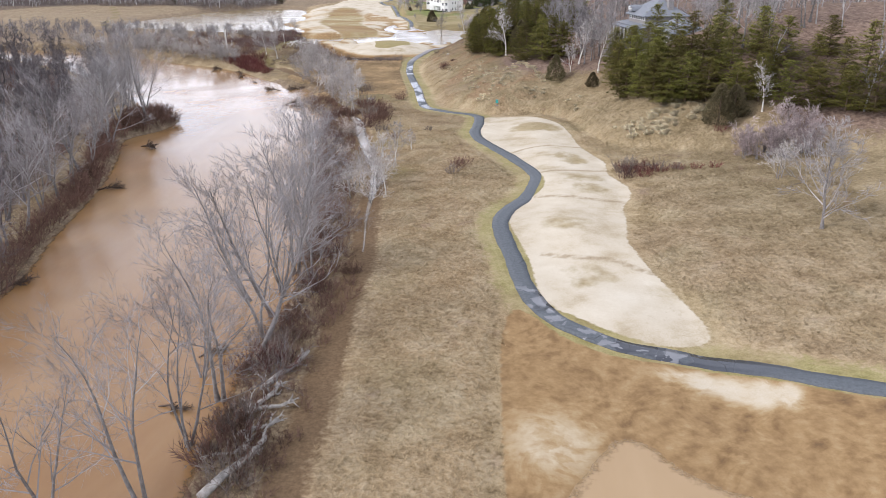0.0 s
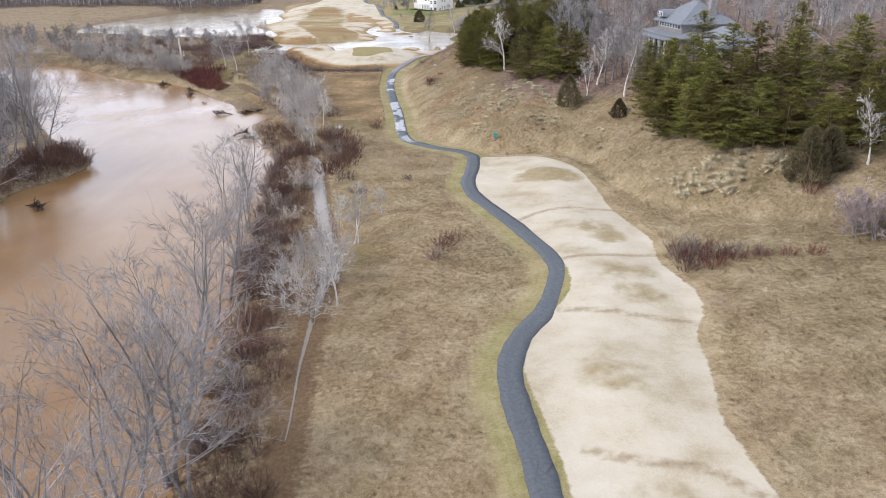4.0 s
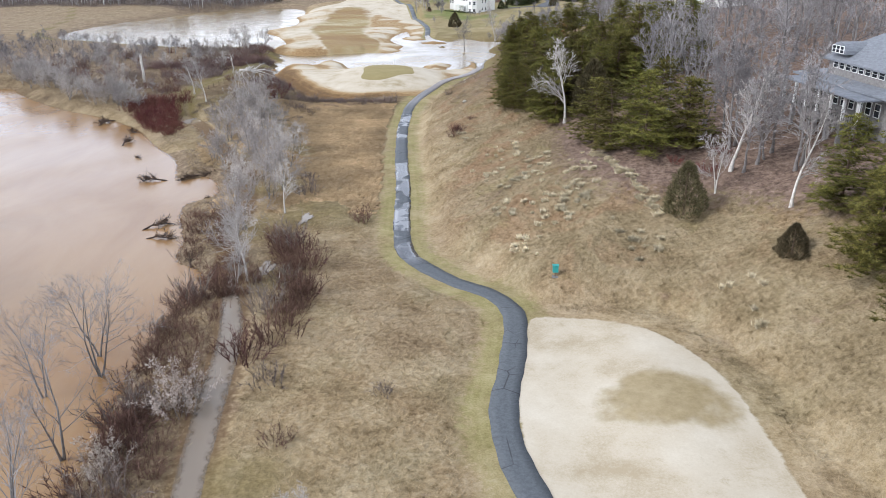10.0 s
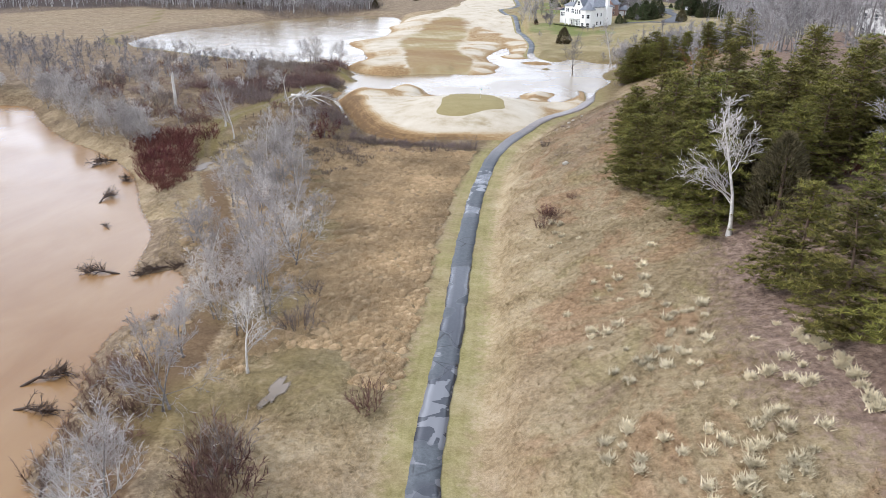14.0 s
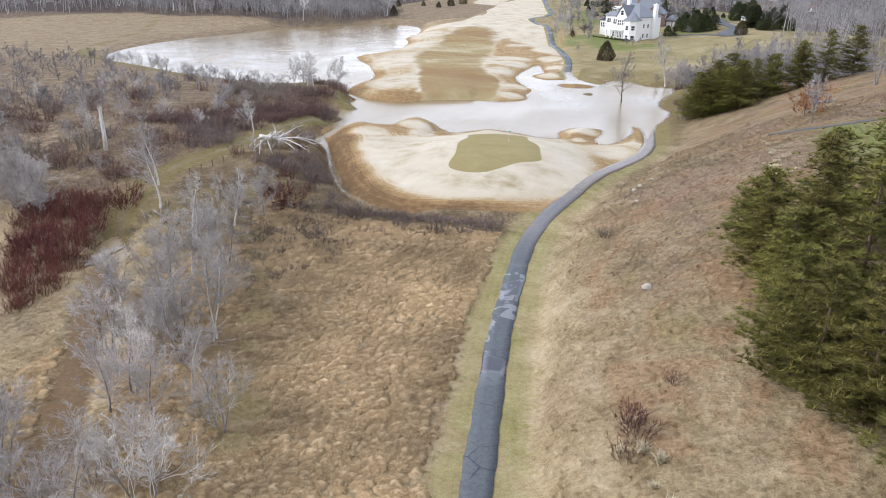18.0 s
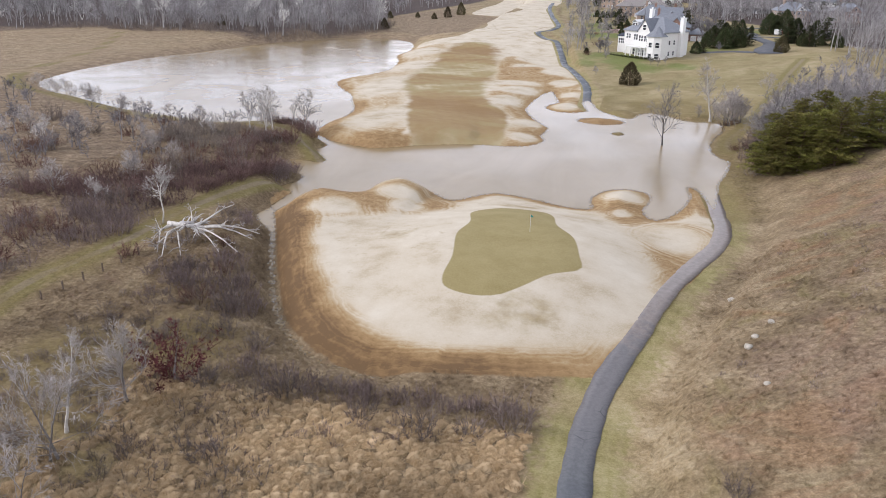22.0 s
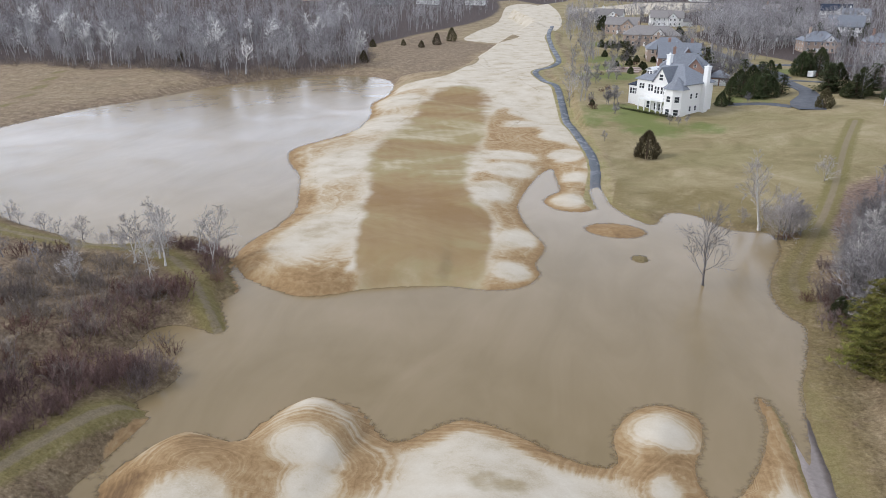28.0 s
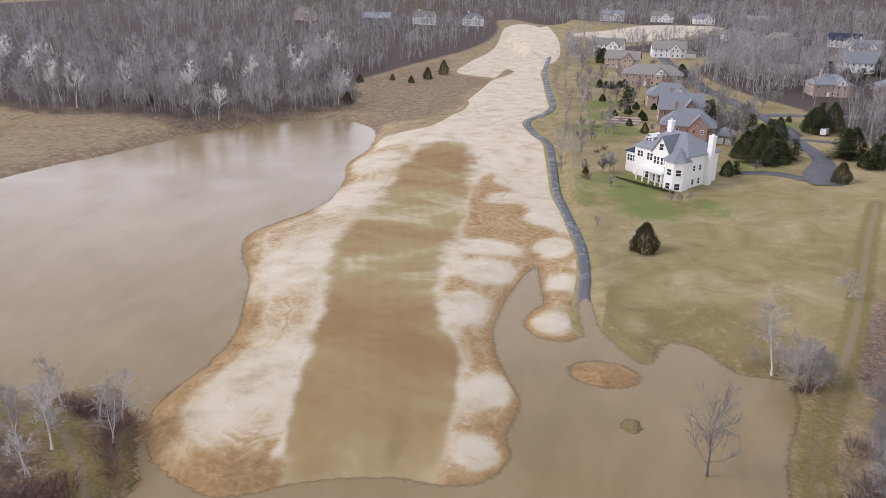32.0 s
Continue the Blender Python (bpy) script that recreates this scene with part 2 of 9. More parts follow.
def ground_material():
    m = Mat("ground_cover")
    c, fine, mid = meadow_colour(m)
    sep = m.node("SeparateXYZ")
    m.link(m.place(), sep.inputs[0])
    px, py, pz = sep.outputs
    grain, patch = m.noise(5.0, 4, 0.7), m.noise(0.5, 4, 0.6)
    ragged = m.span(m.noise(1.1, 3, 0.6), 0.3, 0.7, -1, 1, False)
    n = m.node("HueSaturation")
    m.link(m.span(m.noise(8.0, 3, 0.7), 0.3, 0.7, 0.8, 1.2, False), n.inputs["Value"]).link(c, n.inputs["Color"])
    c = n.outputs["Color"]
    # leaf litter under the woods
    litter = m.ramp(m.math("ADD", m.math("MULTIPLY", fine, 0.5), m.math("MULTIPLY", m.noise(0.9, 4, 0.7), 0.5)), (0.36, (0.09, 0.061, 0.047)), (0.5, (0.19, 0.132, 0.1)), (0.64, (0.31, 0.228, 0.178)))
    # a much darker brown north of y 500 and west of x -48
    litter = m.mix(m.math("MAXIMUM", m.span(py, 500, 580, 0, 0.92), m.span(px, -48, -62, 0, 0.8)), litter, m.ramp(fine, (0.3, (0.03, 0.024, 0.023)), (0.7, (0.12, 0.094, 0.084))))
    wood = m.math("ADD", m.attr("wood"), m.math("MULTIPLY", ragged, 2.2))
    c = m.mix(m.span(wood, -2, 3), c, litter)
    # brush land between the river and the lake
    brushy = m.ramp(m.math("ADD", m.math("MULTIPLY", fine, 0.5), m.math("MULTIPLY", patch, 0.5)), (0.36, (0.085, 0.06, 0.044)), (0.5, (0.205, 0.15, 0.1)), (0.64, (0.37, 0.29, 0.195)))
    c = m.mix(m.span(m.attr("brush"), -6, 6, 0, 0.85), c, brushy)
    # house lawns, winter green
    green = m.ramp(m.math("ADD", m.math("MULTIPLY", m.noise(0.07, 8, 0.72, warp=0.5), 0.7), m.math("MULTIPLY", grain, 0.3)), (0.34, (0.155, 0.122, 0.055)), (0.46, (0.245, 0.197, 0.1)), (0.56, (0.32, 0.262, 0.148)), (0.68, (0.42, 0.35, 0.228)))
    green = m.mix(m.span(m.noise(0.03, 4, 0.6, warp=0.8), 0.45, 0.65, 0, 0.35), green, m.ramp(grain, (0.3, (0.15, 0.14, 0.05)), (0.7, (0.25, 0.225, 0.1))))
    lush = m.ramp(grain, (0.3, (0.09, 0.125, 0.03)), (0.7, (0.18, 0.215, 0.062)))
    green = m.mix(m.span(m.math("ADD", m.attr("lush"), m.math("MULTIPLY", m.span(m.noise(0.09, 4, 0.6), 0.3, 0.7, -1, 1, False), 8.0)), -6, 6, 0, 0.8), green, lush)
    c = m.mix(m.span(m.math("ADD", m.attr("lawn"), ragged), -1, 1.5), c, green)
    # shorn verge along the cart path
    verge = m.ramp(m.math("ADD", m.math("MULTIPLY", patch, 0.5), m.math("MULTIPLY", grain, 0.5)), (0.36, (0.155, 0.145, 0.045)), (0.5, (0.255, 0.23, 0.088)), (0.64, (0.38, 0.335, 0.17)))
    verge = m.mix(m.span(m.math("SINE", m.math("MULTIPLY", m.attr("cart"), 7.0)), -1, 1, 0, 0.16), verge, (0.4, 0.35, 0.19))
    edge = m.math("ADD", m.attr("cart"), m.math("MULTIPLY", ragged, 1.0))
    c = m.mix(m.math("MULTIPLY", m.span(edge, 4.6, 2.4, 0, 0.8), m.span(m.noise(0.12, 3, 0.6), 0.35, 0.6, 0.45, 1.0)), c, verge)
    # two-track field road, bare and damp
    mud = m.ramp(m.math("ADD", m.math("MULTIPLY", fine, 0.5), m.math("MULTIPLY", grain, 0.5)), (0.34, (0.105, 0.066, 0.036)), (0.66, (0.2, 0.132, 0.075)))
    lane = m.ramp(m.math("ADD", m.math("MULTIPLY", fine, 0.5), m.math("MULTIPLY", grain, 0.5)), (0.34, (0.125, 0.105, 0.034)), (0.66, (0.235, 0.2, 0.082)))
    lane = m.mix(m.span(m.math("ADD", m.attr("track"), m.math("MULTIPLY", ragged, 0.12)), 0.85, 0.5, 0, 0.85), lane, m.ramp(grain, (0.34, (0.18, 0.145, 0.092)), (0.66, (0.27, 0.22, 0.15))))
    mud = m.mix(m.span(py, 280, 312), mud, lane)
    track = m.math("ADD", m.attr("track"), m.math("MULTIPLY", ragged, 0.45))
    c = m.mix(m.math("MULTIPLY", m.span(m.math("ADD", track, m.span(py, 280, 312, 0, -0.3)), 2.6, 1.3, 0, 0.92), m.span(py, 280, 312, 1.0, 0.9)), c, mud)
    mossy = m.ramp(m.math("ADD", m.math("MULTIPLY", grain, 0.5), m.math("MULTIPLY", fine, 0.5)), (0.34, (0.115, 0.088, 0.034)), (0.66, (0.245, 0.19, 0.085)))
    c = m.mix(m.math("MULTIPLY", m.span(m.attr("moss"), -3, 2.5, 0, 0.72), m.span(patch, 0.28, 0.52, 0.25, 1.0)), c, mossy)
    # dormant fairway turf, bleached, with mower bands and washed patches
    turf = m.ramp(m.math("ADD", m.math("MULTIPLY", m.noise(0.16, 4, 0.6), 0.75), m.math("MULTIPLY", grain, 0.25)), (0.33, (0.4, 0.33, 0.225)), (0.47, (0.52, 0.455, 0.35)), (0.66, (0.6, 0.545, 0.445)))
    tired = m.ramp(m.noise(0.9, 4, 0.65), (0.3, (0.235, 0.175, 0.08)), (0.7, (0.36, 0.285, 0.155)))
    worn = m.math("ADD", m.attr("bare"), m.math("MULTIPLY", m.span(m.noise(0.35, 4, 0.6), 0.25, 0.75, -1, 1, False), 0.34))
    turf = m.mix(m.span(worn, 0.15, 0.85, 0, 0.85), turf, tired)
    fleck = m.math("MULTIPLY", m.span(m.noise(0.55, 6, 0.75, warp=0.4), 0.56, 0.72), m.span(m.noise(0.045, 3, 0.5), 0.42, 0.6))
    turf = m.mix(m.math("MULTIPLY", fleck, m.span(py, 400, 430, 0.5, 0.2)), turf, (0.33, 0.26, 0.16))
    # brown seams, and a shading line of the relief, both put into the colour
    turf = m.mix(m.span(m.math("ADD", m.attr("groove"), m.math("MULTIPLY", ragged, 0.14)), 0.85, 0.1, 0, 0.72), turf, m.ramp(fine, (0.3, (0.2, 0.145, 0.08)), (0.7, (0.36, 0.28, 0.18))))
    # long olive and brown mower bands down the middle of the far fairway
    band = m.math("ADD", m.attr("band"), m.span(m.noise(0.05, 4, 0.6, (0.9, 1.25, 1), warp=0.8), 0.25, 0.75, -0.5, 0.5, False))
    stripe = m.span(m.math("SINE", m.math("MULTIPLY", m.math("ADD", px, m.math("MULTIPLY", py, 0.36)), 2.1)), -1, 1, -0.025, 0.025, False)
    middle = m.ramp(m.math("ADD", band, stripe), (0.05, (0.23, 0.13, 0.045)), (0.4, (0.28, 0.185, 0.075)), (0.7, (0.31, 0.25, 0.115)), (1.0, (0.46, 0.39, 0.26)))
    middle = m.mix(m.span(grain, 0.3, 0.7, 0, 0.25), middle, (0.2, 0.15, 0.07))
    turf = m.mix(m.span(m.math("ADD", m.attr("mid"), m.math("MULTIPLY", m.span(m.noise(0.13, 4, 0.6), 0.3, 0.7, -1, 1, False), m.span(py, 430, 520, 0.5, 2.2))), m.span(py, 430, 540, -0.8, -3.0), m.span(py, 430, 540, 0.8, 3.0), 0, 0.9), turf, middle)
    # silt left by the flood, thinning away from the water in streaks along the shore
    swirl = m.noise(0.16, 5, 0.62, warp=0.7)
    lines = m.noise(1.0, 3, 0.6)
    streak = m.node("TexNoise", Scale=1.0, Detail=3.0)
    streak.noise_dimensions = "1D"
    m.link(m.math("ADD", m.math("MULTIPLY", m.attr("edge"), 1.7), m.math("MULTIPLY", swirl, 5.0)), streak.inputs["W"])
    mud_on = m.math("ADD", m.attr("mud"), m.math("ADD", m.span(swirl, 0.28, 0.72, -0.12, 0.12, False), m.math("MULTIPLY", m.span(streak.outputs["Fac"], 0.3, 0.7, -0.1, 0.1, False), m.span(m.attr("mud"), 0.05, 0.4))))
    silt_tone = m.ramp(m.math("ADD", m.math("MULTIPLY", mud_on, 0.92), m.math("MULTIPLY", m.span(lines, 0.3, 0.7, -1, 1, False), 0.1)), (0.2, (0.48, 0.39, 0.265)), (0.42, (0.38, 0.275, 0.15)), (0.6, (0.3, 0.192, 0.09)), (0.76, (0.215, 0.13, 0.058)), (0.9, (0.14, 0.083, 0.038)))
    turf = m.mix(m.span(mud_on, 0.0, 0.6, 0, 0.97), turf, silt_tone)
    c = m.mix(m.span(m.math("ADD", m.attr("fair"), m.math("MULTIPLY", ragged, 0.18)), -0.15, 0.2), c, turf)
    # the putting green
    putt = m.ramp(m.math("ADD", m.math("MULTIPLY", m.noise(0.3, 4, 0.6), 0.5), m.math("MULTIPLY", grain, 0.5)), (0.32, (0.245, 0.198, 0.085)), (0.68, (0.335, 0.28, 0.14)))
    c = m.mix(m.span(m.attr("putting"), -0.12, 0.12), c, putt)
    # wet margin at the water
    c = m.mix(m.span(pz, 0.12, 0.0, 0, 0.2), c, (0.2, 0.125, 0.06))
    # tussock lumps: relief, with the shade of their gaps darkened into the colour
    tuss = m.node("TexVoronoi", Scale=1.15)
    tuss.feature = "SMOOTH_F1"
    m.link(m.place(), tuss.inputs["Vector"])
    lump = m.span(tuss.outputs["Distance"], 0.0, 0.85, 1.0, 0.0)
    tall = m.math("MULTIPLY", m.math("MULTIPLY", m.span(m.attr("fair"), 0.2, -3.2), m.math("MULTIPLY", m.span(m.attr("lawn"), 2.0, -2.0), m.math("MAXIMUM", m.span(m.attr("track"), 1.4, 3.0), m.span(py, 280, 312)))), m.math("MULTIPLY", m.span(m.attr("cart"), 2.6, 6.5), m.span(py, 520, 440)))
    n = m.node("HueSaturation")
    m.link(m.mix(m.span(tall, 0, 1, 0, 0.8), (1.0, 1.0, 1.0), m.ramp(lump, (0.0, (0.88, 0.88, 0.88)), (0.75, (1.06, 1.06, 1.06)))), n.inputs["Value"]).link(c, n.inputs["Color"])
    m.colour(n.outputs["Color"])
    m.bump(m.math("MULTIPLY", m.math("ADD", m.math("ADD", m.math("MULTIPLY", fine, 1.0), m.math("MULTIPLY", lump, 0.55)), m.math("MULTIPLY", mid, 1.2)), m.span(tall, 0, 1, 0.08, 1.0)), 0.6, 0.5)
    return m.rough(0.9, 0.12)


def water_material(name, deep, pale, wave, ior=1.45):
    m = Mat(name)
    big = m.noise(0.02, 3, 0.5, warp=1.0)
    silt = m.noise(0.11, 4, 0.6, (1, 0.35, 1), warp=0.8)
    m.colour(m.ramp(m.math("ADD", m.math("MULTIPLY", big, 0.55), m.math("MULTIPLY", silt, 0.45)), (0.36, deep), (0.62, pale)))
    ripple = m.noise(0.9, 3, 0.5, (1, 0.6, 1), warp=0.5)
    m.bump(ripple, wave, 0.06)
    m.b.inputs["IOR"].default_value = ior
    rough = m.span(m.noise(0.05, 3, 0.5, warp=0.6), 0.35, 0.65, 0.14, 0.24)
    m.rough(rough, 0.5)
    # thin water at the margin lets the ground through
    clear = m.node("BsdfTransparent")
    both = m.node("MixShader")
    out = m.t.nodes["Material Output"]
    m.link(m.span(m.math("ADD", m.attr("depth"), m.span(m.noise(1.2, 3, 0.6), 0.3, 0.7, -0.05, 0.05)), -0.04, 0.14, 0.3, 1.0), both.inputs[0])
    m.link(clear.outputs[0], both.inputs[1]).link(m.b.outputs[0], both.inputs[2]).link(both.outputs[0], out.inputs["Surface"])
    return m.m


def asphalt_material():
    m = Mat("cart_path_asphalt")
    run = m.attr("run")
    # damp stretches and shallow sheets of water alternate along the path
    base = m.ramp(m.noise(3.0, 5, 0.7), (0.33, (0.072, 0.082, 0.092)), (0.67, (0.118, 0.13, 0.142)))
    base = m.mix(m.attr("dry"), base, m.ramp(m.noise(3.0, 5, 0.7), (0.33, (0.115, 0.108, 0.108)), (0.67, (0.165, 0.155, 0.155))))
    wet = m.math("MULTIPLY", m.span(m.noise(0.11, 2, 0.5), 0.5, 0.56), m.attr("damp"))
    sheet = m.math("MULTIPLY", m.span(m.noise(0.33, 3, 0.55, warp=0.6), 0.53, 0.55), m.attr("pools"))
    c = m.mix(m.math("MULTIPLY", wet, 0.75), base, (0.042, 0.044, 0.055))
    c = m.mix(sheet, c, (0.2, 0.205, 0.22))
    vor = m.node("TexVoronoi", Scale=0.33)
    vor.feature = "DISTANCE_TO_EDGE"
    wv = m.node("Mapping")
    m.link(m.place(), wv.inputs["Vector"]).link(wv.outputs["Vector"], vor.inputs["Vector"])
    crack = m.math("MULTIPLY", m.span(vor.outputs["Distance"], 0.03, 0.0), m.span(m.noise(0.14, 3, 0.5), 0.5, 0.62))
    c = m.mix(m.math("MULTIPLY", crack, 0.8), c, (0.02, 0.02, 0.022))
    silt = m.span(m.math("ADD", m.attr("silted"), m.span(m.noise(0.5, 4, 0.6), 0.3, 0.7, -0.25, 0.25)), 0.3, 0.8)
    c = m.mix(m.math("MULTIPLY", silt, 0.8), c, m.ramp(m.noise(1.5, 4, 0.6), (0.3, (0.19, 0.15, 0.125)), (0.7, (0.28, 0.235, 0.205))))
    m.colour(c)
    m.bump(m.noise(40, 2, 0.5), 0.2, 0.01)
    return m.rough(m.math("MINIMUM", m.span(m.math("MAXIMUM", wet, sheet), 0, 1, 0.75, 0.22), m.span(m.attr("dry"), 0, 1, 0.75, 0.42)), 0.5)


def crown_material(name, dark, light, above=False):
    """Foliage or twigs that differ from tree to tree and leaf to leaf."""
    m = Mat(name)
    geo, info = m.node("NewGeometry"), m.node("ObjectInfo")
    c = m.ramp(m.math("ADD", m.math("MULTIPLY", geo.outputs["Random Per Island"], 0.6), m.math("MULTIPLY", m.noise(0.7, 3, 0.6), 0.4)), (0.15, dark), (0.8, light))
    n = m.node("HueSaturation")
    m.link(m.math("MULTIPLY", m.span(info.outputs["Random"], 0, 1, 0.8, 1.22, False), m.span(m.noise(0.085, 3, 0.65), 0.3, 0.7, 0.62, 1.38, False)), n.inputs["Value"])
    m.link(m.span(info.outputs["Random"], 0, 1, 0.485, 0.515, False), n.inputs["Hue"])
    m.link(c, n.inputs["Color"])
    m.colour(n.outputs["Color"])
    if above:
        lit_from_above(m)
    return m.rough(0.8, 0.15)


def lit_from_above(m):
    """Grass blades scatter light as a sward does, more than as flat chips."""
    geo = m.node("NewGeometry")
    n = m.node("MixRGB")
    n.inputs[0].default_value = 0.75
    n.inputs[2].default_value = (0.0, 0.0, 1.0, 1)
    m.link(geo.outputs["Normal"], n.inputs[1]).link(n.outputs[0], m.b.inputs["Normal"])
    # thin blades let light through
    thin, both = m.node("BsdfTranslucent"), m.node("MixShader")
    both.inputs[0].default_value = 0.2
    m.link(m.b.inputs["Base Color"].links[0].from_socket, thin.inputs["Color"])
    m.link(m.b.outputs[0], both.inputs[1]).link(thin.outputs[0], both.inputs[2]).link(both.outputs[0], m.t.nodes["Material Output"].inputs["Surface"])


def grass_material():
    m = Mat("meadow_straw")
    c, fine, _ = meadow_colour(m)
    geo = m.node("NewGeometry")
    n = m.node("HueSaturation")
    m.link(m.span(geo.outputs["Random Per Island"], 0, 1, 1.0, 1.5, False), n.inputs["Value"]).link(c, n.inputs["Color"])
    m.colour(n.outputs["Color"])
    lit_from_above(m)
    return m.rough(0.85, 0.1)


M_GROUND = ground_material()
M_RIVER = water_material("silty_river", (0.245, 0.126, 0.045), (0.32, 0.193, 0.09), 0.35)
M_POND = water_material("flood_pond", (0.222, 0.163, 0.08), (0.282, 0.21, 0.116), 0.12, 1.33)
M_POOL = water_material("silty_pool", (0.36, 0.245, 0.13), (0.42, 0.295, 0.17), 0.05, 1.36)
M_TRACKWATER = water_material("track_puddle", (0.2, 0.16, 0.12), (0.28, 0.23, 0.18), 0.05)
M_ASPHALT = asphalt_material()
M_ROAD = simple("street_asphalt", (0.075, 0.078, 0.088), (0.13, 0.135, 0.145), 0.6, 0.75)
M_BARK = simple("grey_bark", (0.12, 0.108, 0.1), (0.27, 0.25, 0.238), 2.5, 0.9, vary=0.2)
M_MIST = crown_material("misty_twigs", (0.29, 0.263, 0.243), (0.54, 0.5, 0.47))
M_TWIG = crown_material("grey_twigs", (0.16, 0.147, 0.143), (0.37, 0.345, 0.34))
M_TWIG_FAR = crown_material("wood_twigs", (0.12, 0.109, 0.11), (0.37, 0.345, 0.348))
M_TWIG_PALE = crown_material("pale_wood_twigs", (0.24, 0.225, 0.225), (0.5, 0.475, 0.475))
M_TWIG_DARK = crown_material("dark_wood_twigs", (0.075, 0.064, 0.064), (0.23, 0.205, 0.205))
M_PALEBARK = simple("pale_bark", (0.4, 0.37, 0.33), (0.75, 0.72, 0.67), 3.0, 0.8)
M_TRUNK_FAR = simple("pale_grey_trunks", (0.2, 0.187, 0.18), (0.52, 0.5, 0.485), 0.09, 0.9)
M_PALETWIG = crown_material("pale_twigs", (0.3, 0.27, 0.25), (0.52, 0.49, 0.46))
M_PINE = crown_material("pine_needles", (0.058, 0.062, 0.017), (0.24, 0.215, 0.052))
M_CEDAR = crown_material("cedar_needles", (0.045, 0.04, 0.02), (0.155, 0.128, 0.07))
M_EVERGREEN = crown_material("dark_evergreen", (0.022, 0.032, 0.014), (0.1, 0.112, 0.05))
M_PINEBARK = simple("pine_bark", (0.09, 0.06, 0.045), (0.2, 0.14, 0.1), 3.0, 0.9)
M_ROSY = crown_material("rosy_twigs", (0.2, 0.155, 0.15), (0.42, 0.35, 0.34))
M_SHRUB = crown_material("rusty_shrub", (0.075, 0.04, 0.032), (0.21, 0.122, 0.096))
M_SHRUBGREY = crown_material("grey_shrub", (0.13, 0.1, 0.085), (0.27, 0.225, 0.195))
M_SCRUB = crown_material("purple_scrub", (0.12, 0.09, 0.08), (0.34, 0.27, 0.243))
M_BRIAR = crown_material("brown_briar", (0.11, 0.068, 0.058), (0.3, 0.205, 0.178))
M_RUST = crown_material("orange_leaves", (0.16, 0.07, 0.03), (0.36, 0.19, 0.09))
M_RED = crown_material("red_bramble", (0.085, 0.026, 0.024), (0.2, 0.075, 0.065))
M_WHITETWIG = crown_material("white_limbs", (0.5, 0.48, 0.45), (0.8, 0.78, 0.74))
M_PALELEAF = crown_material("bleached_leaves", (0.33, 0.27, 0.22), (0.6, 0.53, 0.46))
M_STRAW = grass_material()
M_TUSSOCK = crown_material("tan_tussock", (0.31, 0.204, 0.102), (0.6, 0.445, 0.272), True)
M_SEDGE = crown_material("pale_sedge", (0.56, 0.45, 0.29), (0.82, 0.71, 0.52), True)
M_LOG = simple("weathered_log", (0.2, 0.18, 0.16), (0.5, 0.47, 0.43), 2.0, 0.85)
M_DEBRIS = simple("wet_driftwood", (0.045, 0.03, 0.022), (0.14, 0.095, 0.07), 3.0, 0.7)
M_WHITEWALL = simple("white_siding", (0.7, 0.69, 0.66), (0.82, 0.81, 0.78), 0.8, 0.6, stretch=(1, 1, 14))
M_TRIM = simple("white_trim", (0.74, 0.74, 0.72), (0.84, 0.84, 0.82), 2.0, 0.5)
M_BRICKWALL = simple("red_brick_wall", (0.22, 0.135, 0.105), (0.34, 0.225, 0.18), 4.0, 0.85, stretch=(1, 1, 3), vary=0.12)
M_TANBRICK = simple("tan_brick_wall", (0.36, 0.27, 0.21), (0.5, 0.39, 0.31), 4.0, 0.85, stretch=(1, 1, 3), vary=0.15)
M_STONE = simple("grey_stone_wall", (0.17, 0.16, 0.155), (0.32, 0.305, 0.295), 2.5, 0.85, vary=0.1)
M_ROOF = simple("slate_grey_shingle", (0.15, 0.16, 0.18), (0.25, 0.265, 0.29), 1.6, 0.8, stretch=(1, 1, 4), vary=0.15)
M_ROOFTAN = simple("brown_grey_shingle", (0.17, 0.155, 0.145), (0.27, 0.25, 0.235), 1.6, 0.8, stretch=(1, 1, 4), vary=0.15)
M_SOLAR = simple("dark_blue_panel", (0.012, 0.018, 0.035), (0.025, 0.035, 0.06), 2.0, 0.25, 0.5)
M_PANE = simple("dark_window_glass", (0.02, 0.024, 0.03), (0.045, 0.052, 0.062), 0.7, 0.08, 0.6, bump=0.0)
M_TEAL = simple("teal_plastic", (0.03, 0.27, 0.26), (0.06, 0.38, 0.36), 3.0, 0.5)
M_POLE = simple("white_flagstick", (0.6, 0.6, 0.55), (0.75, 0.75, 0.7), 3.0, 0.5)
M_POST = simple("weathered_post", (0.1, 0.075, 0.055), (0.22, 0.17, 0.13), 4.0, 0.9)
M_VANWHITE = simple("white_car_paint", (0.72, 0.72, 0.72), (0.8, 0.8, 0.8), 1.0, 0.3, 0.5, 0.0)
M_VANRED = simple("red_car_paint", (0.36, 0.03, 0.03), (0.45, 0.045, 0.04), 1.0, 0.3, 0.5, 0.0)
M_TYRE = simple("black_tyre", (0.015, 0.015, 0.015), (0.03, 0.03, 0.03), 6.0, 0.8)
M_MULCH = simple("bark_mulch", (0.07, 0.04, 0.03), (0.16, 0.1, 0.075), 5.0, 0.9)
M_FENCE = simple("dark_rail", (0.05, 0.045, 0.04), (0.1, 0.09, 0.08), 3.0, 0.8)
M_BOULDER = simple("pale_boulder", (0.33, 0.3, 0.25), (0.5, 0.46, 0.39), 2.5, 0.9)
M_PATIO = simple("pink_paving", (0.35, 0.27, 0.23), (0.48, 0.39, 0.34), 2.0, 0.85)


